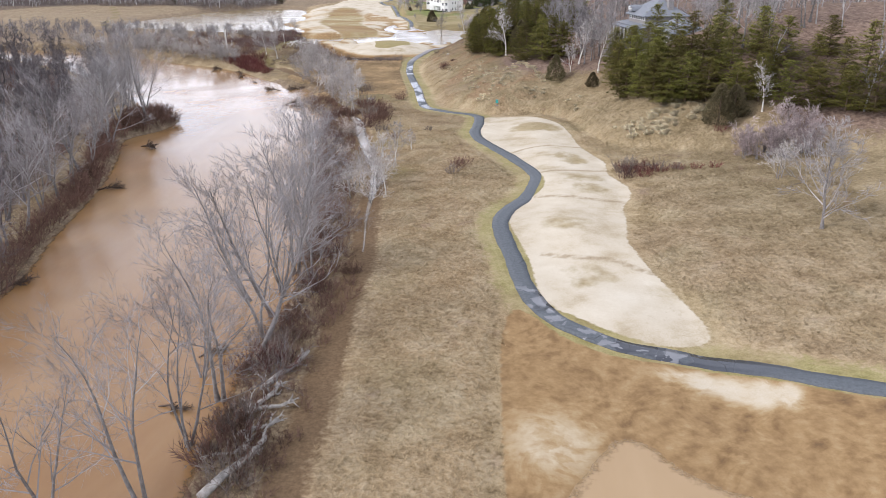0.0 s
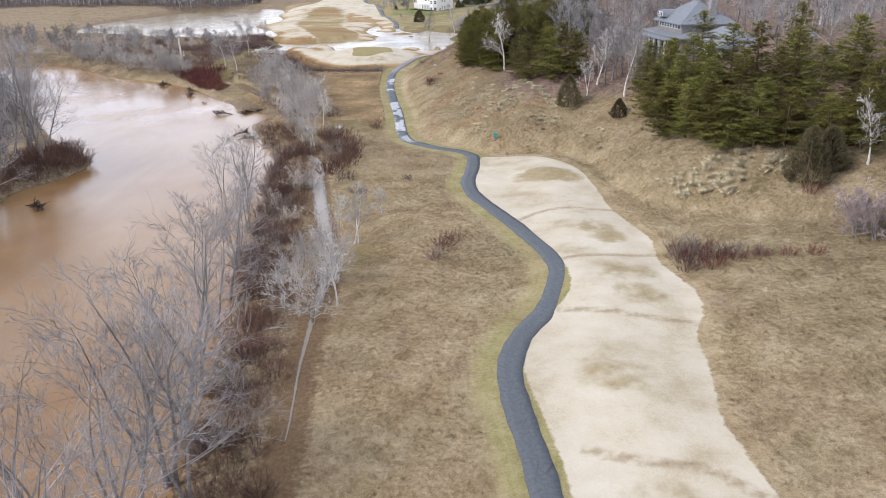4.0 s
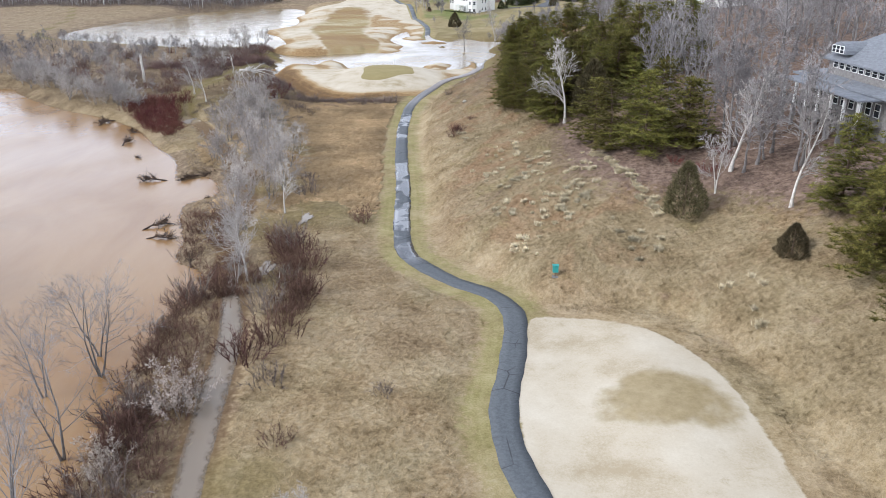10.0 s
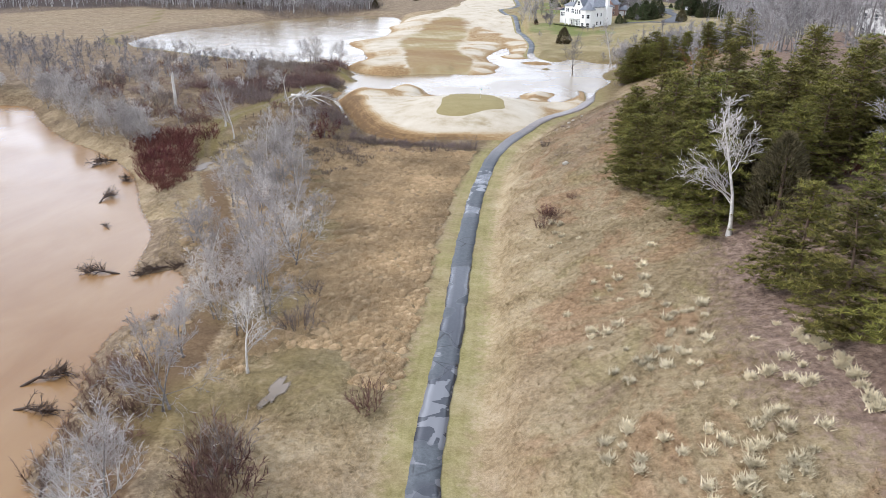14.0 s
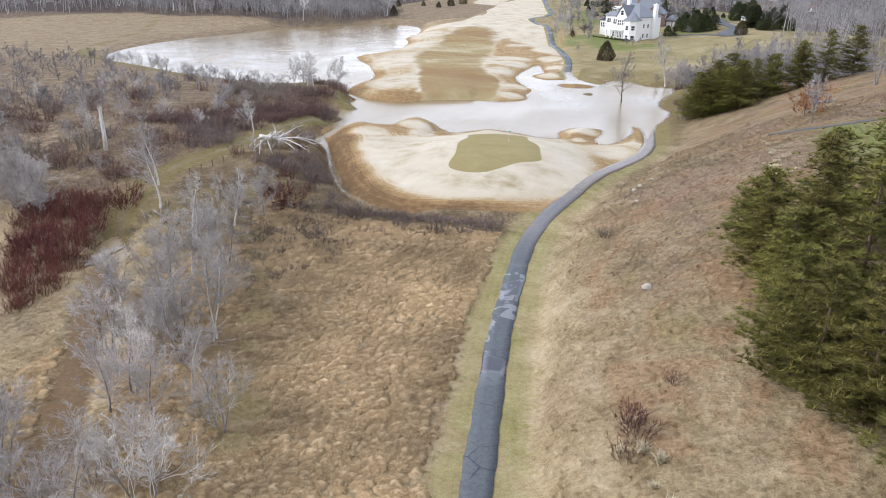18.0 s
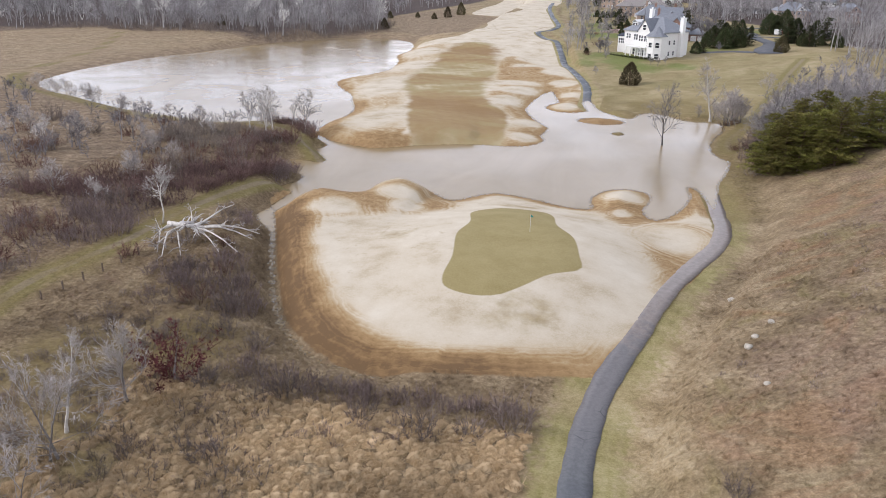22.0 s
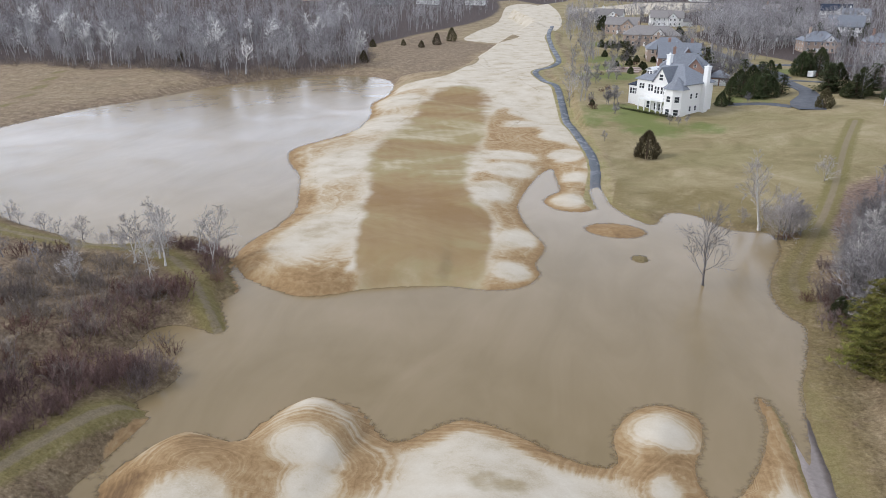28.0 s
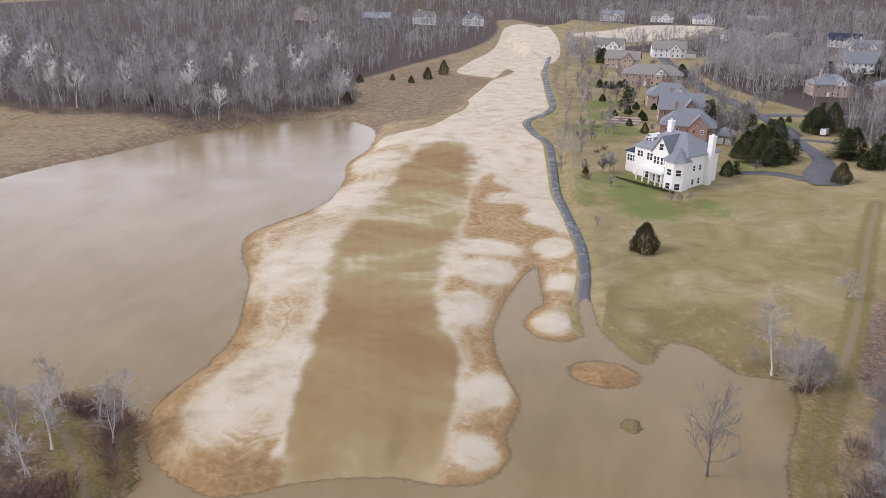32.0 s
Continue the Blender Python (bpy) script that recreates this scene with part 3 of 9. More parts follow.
def mesh(name, verts, faces, material, smooth=False):
    me = bpy.data.meshes.new(name)
    me.from_pydata(verts if isinstance(verts, list) else verts.tolist(), [], faces if isinstance(faces, list) else faces.tolist())
    me.materials.append(material)
    if smooth:
        me.polygons.foreach_set("use_smooth", [True] * len(me.polygons))
    return me


def part(name, me, parent, label="", at=None):
    ob = new(name, me)
    ob.parent = parent
    if at is not None:
        ob.matrix_local = at
    if label:
        ob["label"] = label
    if name in ("foliage", "spray"):
        ob["kind"] = "stuff"
    return ob


def thing(name, label, category, group="", at=None, kind="", me=None):
    ob = new(name, me)
    if at is not None:
        ob.matrix_world = at
    return tagged(ob, label, category, group, kind)


# ---- the lie of the land: plan outlines in metres, water level at z = 0 ----
def smooth_loop(pts, n=6, closed=True):
    """A rounded outline through a few plan points."""
    p = np.array(pts, float)
    k = len(p)
    out = []
    for i in range(k if closed else k - 1):
        if closed:
            a, b, c, d = p[i - 1], p[i], p[(i + 1) % k], p[(i + 2) % k]
        else:
            a, b, c, d = p[max(i - 1, 0)], p[i], p[i + 1], p[min(i + 2, k - 1)]
        for s in np.arange(n) / n:
            out.append(0.5 * (2 * b + (c - a) * s + (2 * a - 5 * b + 4 * c - d) * s * s + (3 * b - a - 3 * c + d) * s**3))
    if not closed:
        out.append(p[-1])
    return np.array(out)


def line_distance(x, y, line, closed=False):
    """The distance to a line, and how far along it the nearest place lies."""
    q = np.vstack([line, line[:1]]) if closed else line
    best, along, s0 = np.full(x.shape, 1e9), np.zeros(x.shape), 0.0
    for (ax, ay), (bx, by) in zip(q[:-1], q[1:]):
        dx, dy = bx - ax, by - ay
        ll = math.hypot(dx, dy) + 1e-9
        u = np.clip(((x - ax) * dx + (y - ay) * dy) / ll**2, 0, 1)
        d = np.hypot(x - ax - u * dx, y - ay - u * dy)
        near = d < best
        best, along = np.where(near, d, best), np.where(near, s0 + u * ll, along)
        s0 += ll
    return best, along


def inside_by(x, y, loop):
    """Signed distance to an outline, positive inside."""
    d, _ = line_distance(x, y, loop, True)
    odd = np.zeros(x.shape, bool)
    for (ax, ay), (bx, by) in zip(loop, np.roll(loop, -1, 0)):
        cross = (ay > y) != (by > y)
        if cross.any():
            odd ^= cross & (x < (bx - ax) * (y - ay) / (by - ay + 1e-12) + ax)
    return np.where(odd, d, -d)


def near_box(x, y, loop, reach):
    lo, hi = loop.min(0) - reach, loop.max(0) + reach
    return (x > lo[0]) & (x < hi[0]) & (y > lo[1]) & (y < hi[1])


def field(x, y, loop, reach=60.0):
    """inside_by, worked out near the outline only."""
    out = np.full(x.shape, -float(reach))
    m = near_box(x, y, loop, reach)
    if m.any():
        out[m] = inside_by(x[m], y[m], loop)
    return out


def step(a, b, v):
    t = np.clip((v - a) / (b - a), 0, 1)
    return t * t * (3 - 2 * t)


def wobble(x, y, size, seed=0.0):
    """Soft irregular waves of about the given size, -1 to 1."""
    a = x / size * 2 + seed
    b = y / size * 2 - seed * 0.7
    return (np.sin(a * 1.3 + 2 * np.sin(b * 0.7 + seed)) + np.sin(b * 1.7 + 1.5 * np.sin(a * 0.9)) + np.sin((a + b) * 0.8 + 3)) / 3


RIVER_BANK = [(-16, -30), (-18, 30), (-18.6, 57), (-19, 70), (-17.8, 84), (-18.5, 95), (-20.7, 112), (-24.3, 134), (-26, 146), (-29.4, 167), (-32.9, 186),
              (-31.2, 196), (-34.3, 203), (-38.6, 206), (-40.5, 213), (-45.4, 224), (-46.5, 230), (-43.3, 234), (-46, 242), (-50, 246), (-54, 244),
              (-60, 257), (-69, 268), (-80, 283), (-94, 295), (-112, 306), (-131, 322), (-144, 334), (-160, 335), (-185, 342), (-240, 352), (-330, 362)]
RIVER_FAR = [(-330, 335), (-250, 322), (-190, 308), (-156, 290), (-132, 268), (-112, 244), (-97, 223), (-86, 208), (-73.5, 196), (-71, 190), (-71.8, 181), (-76, 170), (-70, 152),
             (-64, 131), (-59, 105), (-55, 88), (-53, 60), (-50, 20), (-48, -30)]
POND_SOUTH = [(-71, 361), (-70, 369), (-67.1, 373.7), (-63.3, 373.8), (-60.7, 373.8), (-60, 379), (-57.5, 383.5), (-54, 384), (-50.7, 382.6), (-46.8, 378.8), (-44.4, 378.6),
              (-40, 384), (-36.5, 384.3), (-31.8, 382.6), (-27.3, 380.3), (-22.2, 380), (-22.3, 386.5), (-20, 391.9), (-16.5, 393.4), (-13.2, 391.2), (-13.5, 386),
              (-14.3, 382), (-13.4, 377.6), (-11.2, 377.3), (-8.2, 382.5), (-6, 391), (-6.2, 397.5), (-5.3, 397.9), (-4.2, 393), (-3.6, 386), (-2.9, 381)]
POND_EAST = [(-1.8, 384), (-0.8, 400), (1, 408), (2.6, 416), (3, 421), (1.1, 424.4), (0.2, 432), (1.7, 442), (5, 454), (4, 463), (-2.9, 463.2), (-8.8, 470.5),
             (-13.5, 472), (-15.7, 469.5), (-17.8, 462.4), (-22, 466), (-26.5, 474), (-29.1, 486), (-30.2, 489), (-32, 484), (-29.6, 470)]
ISLAND_EAST = [(-32, 467), (-37, 467), (-40.8, 472), (-40, 477.5), (-38.3, 482), (-39.3, 488), (-40.8, 495), (-42.5, 502.5), (-44.8, 496), (-46, 484), (-46.3, 469), (-44.3, 460),
               (-41, 451.5), (-37.4, 444), (-37.6, 438), (-37.9, 434.3), (-36.6, 430), (-37.8, 424.7), (-41, 422.2), (-44.6, 421.2), (-50, 421.2), (-57, 419.2),
               (-63.4, 416), (-66.3, 413.5), (-71, 411.5), (-76.5, 413), (-82, 415.6)]
LAKE_EDGE = [(-88.6, 424), (-90, 432), (-89, 441), (-90.6, 453), (-95, 464), (-101, 477.5), (-110, 491), (-114.6, 503), (-112, 515), (-108.6, 525), (-107.6, 540), (-112, 562),
             (-118, 580), (-119, 603), (-127, 634.5), (-140, 651), (-152, 655), (-166, 650), (-180, 634), (-193, 612), (-199, 592), (-204, 565), (-211, 545), (-214, 520),
             (-214, 500), (-209, 476), (-200, 462), (-184, 451), (-171, 444.6), (-146, 431), (-127, 425), (-114, 421.6), (-106.5, 425.5), (-101, 430.5), (-96, 427.5), (-92.5, 423.5)]
POND_WEST = [(-86.5, 416.5), (-81.5, 410.5), (-82, 406), (-76.3, 397), (-82.5, 398), (-86.5, 395), (-86, 388), (-93, 384.5), (-95, 382), (-86, 381.5), (-78, 387), (-75.5, 383),
             (-77, 378), (-73.5, 375), (-73.4, 368)]
river = np.vstack([smooth_loop(RIVER_BANK, 4, False), smooth_loop(RIVER_FAR, 4, False)])
pond = np.vstack([smooth_loop(s, 4, False) for s in (POND_SOUTH, POND_EAST, ISLAND_EAST)] + [smooth_loop([(-86, 419.5)] + LAKE_EDGE + [(-87, 422)], 4, False)[1:-1], smooth_loop(POND_WEST, 4, False)])
pool = smooth_loop([(9, 30), (10.6, 45), (12.2, 48.8), (13.9, 51.6), (16.2, 55.2), (17.6, 56.6), (19.9, 55.6), (21.6, 52.6), (23.8, 50.5), (26.1, 49.2), (34, 46), (40, 30)], 4)
gully = smooth_loop([(-72.5, 366), (-69.8, 363), (-65.6, 355), (-60, 343), (-54, 332), (-49.5, 326), (-44.5, 322), (-38, 320.2), (-38, 319.6), (-45, 321), (-50.6, 325), (-55.4, 331.4), (-61.5, 342.5), (-67.4, 354.6), (-73.4, 362)], 3)
puddle = smooth_loop([(-72, 286), (-68, 290), (-68.5, 294), (-72, 297), (-75, 300), (-75.5, 296), (-73, 291)], 4)
ISLETS = [((-25, 456.6), 5.6, 4.2), ((-20.1, 442), 1.5, 1.8)]

CART_PATH = [(75, 47), (60, 54), (50, 58.5), (43, 61.9), (38.1, 64.5), (34.9, 66.6), (31.3, 68.3), (26.1, 70.1), (20.5, 71.8), (16.8, 74.3), (13.8, 77.2), (11.8, 81.6), (10.7, 87.3), (10.2, 93), (9.1, 100.6), (8.9, 106.5), (10.6, 113.3), (13.8, 119.3),
             (16.1, 127.3), (16, 134), (13.8, 141.5), (9.6, 153), (6.6, 161.2), (5.7, 168), (6.4, 175), (6.9, 182), (6.6, 187.4), (4.2, 192.2), (-0.2, 196), (-4.8, 201.8), (-7.6, 207.5),
             (-9.2, 217), (-10.3, 227), (-11.6, 238), (-13.7, 252.5), (-16, 271), (-17.4, 284), (-18.1, 296), (-18.6, 310), (-17.6, 321), (-14.9, 331)]
CART_PATH_NORTH = [(-11.3, 344), (-7.5, 354.6), (-4.2, 363), (-2.8, 371), (-2.4, 381), (-2.4, 391), (-3, 402), (-6, 420), (-11, 440), (-16, 454), (-20.4, 461), (-24.3, 465.5), (-27.6, 471.2), (-29.5, 477), (-30.8, 488), (-31.6, 500),
                   (-34.1, 517), (-39.3, 537), (-44.9, 562), (-52.6, 606), (-60.5, 626), (-66, 641), (-64.8, 656), (-60, 676), (-64.7, 707), (-70.8, 739), (-78, 788), (-84, 860)]
cart_line = smooth_loop(CART_PATH + CART_PATH_NORTH, 5, False)

HILL_TOE = [(400, 60), (120, 112), (60, 134), (36, 149), (30, 161), (28, 174), (22, 186.5), (11, 189), (4.5, 196.5), (-3, 208), (-6, 222), (-8.5, 240), (-12, 265), (-14.5, 290), (-14.5, 310), (-11, 328), (-5, 346), (1, 366),
            (4, 385), (5.5, 405), (10, 422), (24, 434), (60, 446), (120, 460), (400, 500)]
hill = np.vstack([smooth_loop(HILL_TOE, 3, False), [(900, 500), (900, 60)]])
LAWN_EDGE = [(-80, 1200), (-72, 800), (-62, 740), (-54, 676), (-60, 655), (-58, 635), (-48, 606), (-41, 562), (-35.5, 537), (-30, 517), (-27.5, 500), (-26, 478), (-20, 466), (-14, 474), (-4, 467), (4, 465), (12, 452), (30, 450), (90, 470), (900, 520), (900, 1200)]
lawn = smooth_loop(LAWN_EDGE, 2)


def ground_height(x, y):
    x, y = np.asarray(x, float), np.asarray(y, float)
    # The meadow, a little lower to the north, rising on the far side of the fairway.
    z = np.interp(y, [-50, 40, 58, 70, 85, 105, 140, 185, 205, 220, 250, 283, 318, 335, 350, 365, 400, 480, 520, 560, 600, 640, 700, 760, 900, 1200, 2500],
                  [1.0, 0.5, 0.7, 0.9, 1.8, 2.8, 3.0, 3.3, 1.9, 1.6, 1.4, 0.8, 0.75, 1.6, 1.8, 1.6, 1.2, 1.3, 1.5, 2.2, 4.0, 6.0, 8.0, 10, 13, 20, 46])
    south = step(230, 160, y)
    z = z + south * (0.13 * np.clip(x - 29, 0, 45) + np.clip(-0.06 * (x + 2), -0.5, 1.2) * -1.0 * step(0, -12, x))
    z = z + 0.9 * step(11, 21, x) * step(78, 96, y) * step(205, 182, y)
    west = step(-40, -62, x) * step(262, 310, y) * step(480, 400, y)
    z = z + west * 1.6
    z = np.where((y > 640) & (x < -100), np.minimum(z, 1.2 + 0.02 * (y - 640) + 0.02 * (-100 - x).clip(0)), z)
    z = z + 0.28 * wobble(x, y, 38, 1.3) + 0.12 * wobble(x, y, 11, 4.1) * step(-60, 0, y)
    # The putting green on its mound, and the swales between the fairway's plates.
    g = np.hypot((x + 31) / 21, (y - 349) / 26)
    z = z + 3.2 * step(1.25, 0.25, g)
    for cx, cy, r, h in ((-54, 377, 6.5, 1.1), (-65, 368, 6.5, 0.7), (-17.5, 387, 5, 0.9), (-9.5, 370, 6.5, 0.8), (20, 79, 7, 0.7), (18, 103, 7, 0.6), (22, 125, 7, 0.7), (20, 146, 7, 0.6), (17, 171, 9, 0.8), (-41, 439, 6, .8), (-41, 429, 5, .7), (-52, 468, 9, .9), (-52, 483, 8, .9), (-50, 497, 8, .9), (-36, 476, 4, .6), (-36, 506, 5, .6)):
        z = z + h * np.exp(-((x - cx) ** 2 + (y - cy) ** 2) / r**2)
    z = z + 0.95 * wobble(x, y, 21, 2.2) * step(500, 530, y) * step(690, 650, y) * step(-30, -50, x) * step(-125, -110, x)
    # The hill east of the cart path.
    d = inside_by(x, y, hill)
    k = np.interp(y, [80, 140, 190, 230, 265, 290, 340, 380, 430], [0.16, 0.36, 0.5, 0.31, 0.36, 0.42, 0.44, 0.36, 0.3])
    up = k * np.clip(d, 0, None) + 0.6 * step(0, 4, d)
    up = 25.0 * np.tanh(up / 25.0 * 1.2)
    z = z + up * step(0, 3, d)
    # The lawns below the houses.
    e = field(x, y, lawn, 400.0)
    z = np.where(e > 0, np.where(y > 470, np.maximum(np.interp(y, [470, 515, 575, 700, 900, 1200, 2500], [0.3, 1.0, 5.2, 8, 12, 20, 46]), np.minimum(0.1 * e, 8.0 + 0.008 * e)), z), z)
    # Water bodies cut into it, with a soft or a steep shore.
    rise, depth = np.ones(x.shape), np.full(x.shape, -99.0)
    for loop, length in ((river, 2.2), (pond, 7.0), (pool, 7.0), (puddle, 3.0), (gully, 1.6)):
        w = field(x, y, loop, 60.0)
        ll = np.where(e > 0, 3.0, length) if length == 7.0 else np.full(x.shape, length)
        ll = np.where(west > 0.4, np.minimum(ll, 2.5), ll)
        rise = rise * np.where(w < 0, 1 - np.exp(np.minimum(w, 0) / ll), 0)
        depth = np.maximum(depth, w)
    z = np.where(depth < 0, np.clip(z, 0.35, None) * rise + 0.012 * np.clip(-depth, 0, 3), np.maximum(-0.14 * depth, -1.8) - 0.02)
    for (cx, cy), a, b in ISLETS:
        r = np.hypot((x - cx) / a, (y - cy) / b)
        z = np.where(r < 1.5, np.maximum(z, (0.8 if a > 2 else 0.5) * (1 - r)), z)
    return z


# ---- turf outlines ----
near_fair = smooth_loop([(13.7, 79.9), (12.5, 84.9), (12.4, 90.6), (11.6, 97), (10.3, 104.4), (10.6, 109.9), (12.9, 116.5), (16.3, 121.6), (17.3, 127), (17, 131.8), (15, 139), (12.2, 146.5), (9.5, 153.9), (7.8, 160.5), (6.9, 167.8), (7.1, 174.4), (7.8, 181), (8.6, 185.2), (11.5, 186), (17, 184), (21.7, 180), (25.2, 172.4),
                         (26.6, 162), (26.8, 155), (27.6, 149), (28.6, 144.8), (29.8, 140), (29.6, 135.5), (29.1, 131.5), (30.2, 125.5), (30.9, 121), (29.9, 116), (28.1, 111.7), (27.5, 106.1), (26.7, 101.5), (25.9, 97.5), (26.3, 94.5), (26.8, 91.5), (27.6, 87.9), (28.9, 83.6), (30, 79.5), (30.7, 76), (30.2, 73.2), (27.1, 71.9), (23.3, 72.6), (19.5, 74.5), (16.7, 76.8)], 3)
south_fair = smooth_loop([(7.2, 20), (7, 48), (7.2, 62), (7.6, 72), (9, 79), (11, 78.5), (14, 74), (19, 70.2), (26, 68.4), (31, 66.6), (34.8, 64.9), (38, 62.8), (43, 60.2), (60, 52), (70, 20)], 4)
green_fair = smooth_loop([(-74, 374), (-69.6, 362), (-61.7, 346.4), (-53.7, 331.4), (-49.2, 325.7), (-44, 321.8), (-39, 320.2), (-29, 321), (-21, 322.8), (-16.6, 325), (-12.5, 338), (-9, 346.5), (-5.6, 357), (-4.2, 371), (-4.3, 390), (-8, 402), (-30, 404), (-60, 398)], 3)
north_fair = smooth_loop([(-30, 440), (-18, 455), (-26, 466), (-32, 472), (-33, 490), (-33.4, 500), (-36, 517), (-41, 537), (-47, 562), (-55, 606), (-62.5, 626), (-68, 640), (-67, 655), (-62, 676), (-66, 700), (-72.5, 739), (-80, 788), (-78, 865), (-96, 1000),
                          (-128, 1137), (-150, 1170), (-160, 1112), (-137, 943), (-137, 833), (-131, 797), (-106, 790), (-93.5, 775), (-99, 745), (-105, 703), (-97.5, 675), (-98, 651), (-103, 630), (-119, 616), (-124, 600), (-122, 575),
                          (-114, 555), (-114, 525), (-120, 503), (-97, 460), (-93, 430), (-86, 410), (-66, 402), (-44, 408)], 3)
far_fair = smooth_loop([(-86, 1016), (-58, 1060), (-20, 1130), (45, 1140), (40, 1090), (0, 1010), (-20, 985), (-50, 975)], 4)
putting = smooth_loop([(-38.5, 362.5), (-36.6, 366.6), (-32.8, 368), (-28.4, 367.2), (-26.6, 363), (-25.6, 357.3), (-23, 352.3), (-21.7, 346), (-21.3, 342.4), (-24.6, 339.6), (-27, 336.2), (-29.4, 333.7), (-32.5, 333.2), (-35.4, 334.4), (-36.3, 337), (-36.4, 342), (-37.6, 349.3), (-37.1, 355)], 5)
mid_turf = smooth_loop([(-62, 409), (-63.5, 414), (-65.4, 421), (-69, 431), (-73, 445), (-76, 454), (-80, 471), (-88, 490), (-92, 509), (-94, 542), (-98, 575), (-96, 602), (-88, 608), (-80, 598), (-72, 565), (-65, 532), (-65, 507), (-61, 484), (-56, 465), (-50, 457), (-47, 444), (-45, 429), (-44, 413)], 3)
bare_spots = [(19.2, 86.8, 4.0, 0.5), (28, 82.7, 2.6, 0.45), (18.3, 103.7, 3.6, 0.6), (24.5, 127.5, 3.6, 0.5), (24.4, 121, 3.4, 0.6), (22.4, 143.2, 3.4, 0.6), (24.3, 139.8, 3.0, 0.75), (20.2, 143.6, 3.0, 0.45), (19.5, 169.5, 4.8, 1.0), (16.6, 168.6, 3.6, 0.8), (22.6, 167.4, 3.0, 0.8), (-46, 350, 3, 0.45), (-27, 332, 5, 0.5), (-33, 372, 3.2, 0.55), (19, 136, 3, .3)]
track_lines = [smooth_loop(s, 4, False) for s in (
    [(-8, 10), (-10.8, 48.5), (-10.5, 56), (-10.6, 66), (-10.9, 80), (-10.4, 95), (-11.6, 109), (-12.2, 123), (-12.6, 134), (-15.6, 148), (-19.9, 167), (-22.6, 181), (-27, 193.5), (-31.8, 207), (-34.5, 220), (-39, 238), (-45, 250), (-52, 262), (-63, 280), (-69.5, 290), (-76.5, 303), (-80.5, 316), (-81.5, 326), (-79.5, 335), (-78.8, 345), (-79, 358), (-78, 368), (-75.6, 376)],
    [(-76.5, 396.5), (-82, 402.5), (-88.8, 409.5), (-96, 415), (-104, 418), (-118, 417.5), (-138, 421), (-170, 438), (-200, 455), (-222, 480), (-240, 540), (-270, 600)],
    [(39, 554), (30.2, 525), (20, 487.5), (10.8, 459), (4.7, 441), (3.5, 428)])]
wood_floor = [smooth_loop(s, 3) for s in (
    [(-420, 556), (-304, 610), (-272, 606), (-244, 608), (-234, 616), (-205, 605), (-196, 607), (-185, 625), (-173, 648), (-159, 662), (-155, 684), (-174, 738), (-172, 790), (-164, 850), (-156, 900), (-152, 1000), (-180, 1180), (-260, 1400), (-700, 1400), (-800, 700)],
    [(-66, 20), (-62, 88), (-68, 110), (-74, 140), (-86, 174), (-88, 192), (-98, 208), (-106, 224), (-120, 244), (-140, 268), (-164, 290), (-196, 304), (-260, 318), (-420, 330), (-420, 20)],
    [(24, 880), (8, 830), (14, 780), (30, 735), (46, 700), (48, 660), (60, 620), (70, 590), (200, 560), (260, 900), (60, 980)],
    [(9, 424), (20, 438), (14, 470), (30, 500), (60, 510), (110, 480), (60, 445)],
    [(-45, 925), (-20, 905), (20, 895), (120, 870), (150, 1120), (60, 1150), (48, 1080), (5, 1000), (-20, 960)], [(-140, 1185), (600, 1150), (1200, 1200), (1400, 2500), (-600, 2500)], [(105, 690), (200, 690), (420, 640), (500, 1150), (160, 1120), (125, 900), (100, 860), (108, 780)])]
brush_land = smooth_loop([(-66, 268), (-84, 292), (-112, 315), (-150, 345), (-300, 372), (-300, 480), (-205, 455), (-150, 428), (-110, 414), (-92, 408), (-86, 400), (-92, 380), (-84, 372), (-82, 345), (-85, 325), (-80, 308), (-72, 285)], 3)
far_meadow = smooth_loop([(-420, 430), (-225, 470), (-206, 560), (-190, 600), (-200, 612), (-300, 618), (-420, 560)], 3)
rough_field = smooth_loop([(-170, 662), (-140, 664), (-121, 640), (-108, 690), (-112, 740), (-104, 780), (-140, 800), (-150, 860), (-170, 790), (-172, 735), (-155, 690)], 3)
lush_spots = [(-33, 660, 12), (-34, 551, 5), (-17, 549, 6), (13, 714, 10), (12, 592, 7), (-24, 560, 12), (-16, 548, 8), (-4, 552, 7), (-31, 566, 6), (-32, 640, 13), (-40, 692, 10), (-46, 755, 8), (13, 685, 9), (33, 660, 6), (10, 598, 7), (32, 240, 9)]
moss_spots = [(-34.7, 258, 2.4), (-36.8, 262.5, 2.2), (-38.8, 267, 2.4), (-41, 273, 2.2), (-43.3, 279, 2.6), (-45.8, 284, 2.4), (-48, 289, 2.6), (-51.5, 294, 2.6), (-54.5, 299, 2.8), (-58, 302.5, 2.4), (-62, 306, 3), (-9, 136, 4), (-14, 158, 4), (-24, 222, 6), (-33, 236, 5), (-30, 215, 5), (-66, 312, 6), (-72, 305, 5), (-58, 318, 5), (-37, 262, 4), (-22, 196, 3), (0, 474, 8), (-8, 482, 7), (6, 460, 7), (-14, 480, 5), (-84, 412, 4), (-88, 416, 4), (-80, 330, 4), (-79, 350, 4), (-82, 318, 4)]


def spaced(*stretches):
    """Grid lines from stretches of (start, end, gap)."""
    out = []
    for a, b, gap in stretches:
        out += list(np.arange(a, b - gap * 0.3, gap))
    return np.array(out + [stretches[-1][1]])


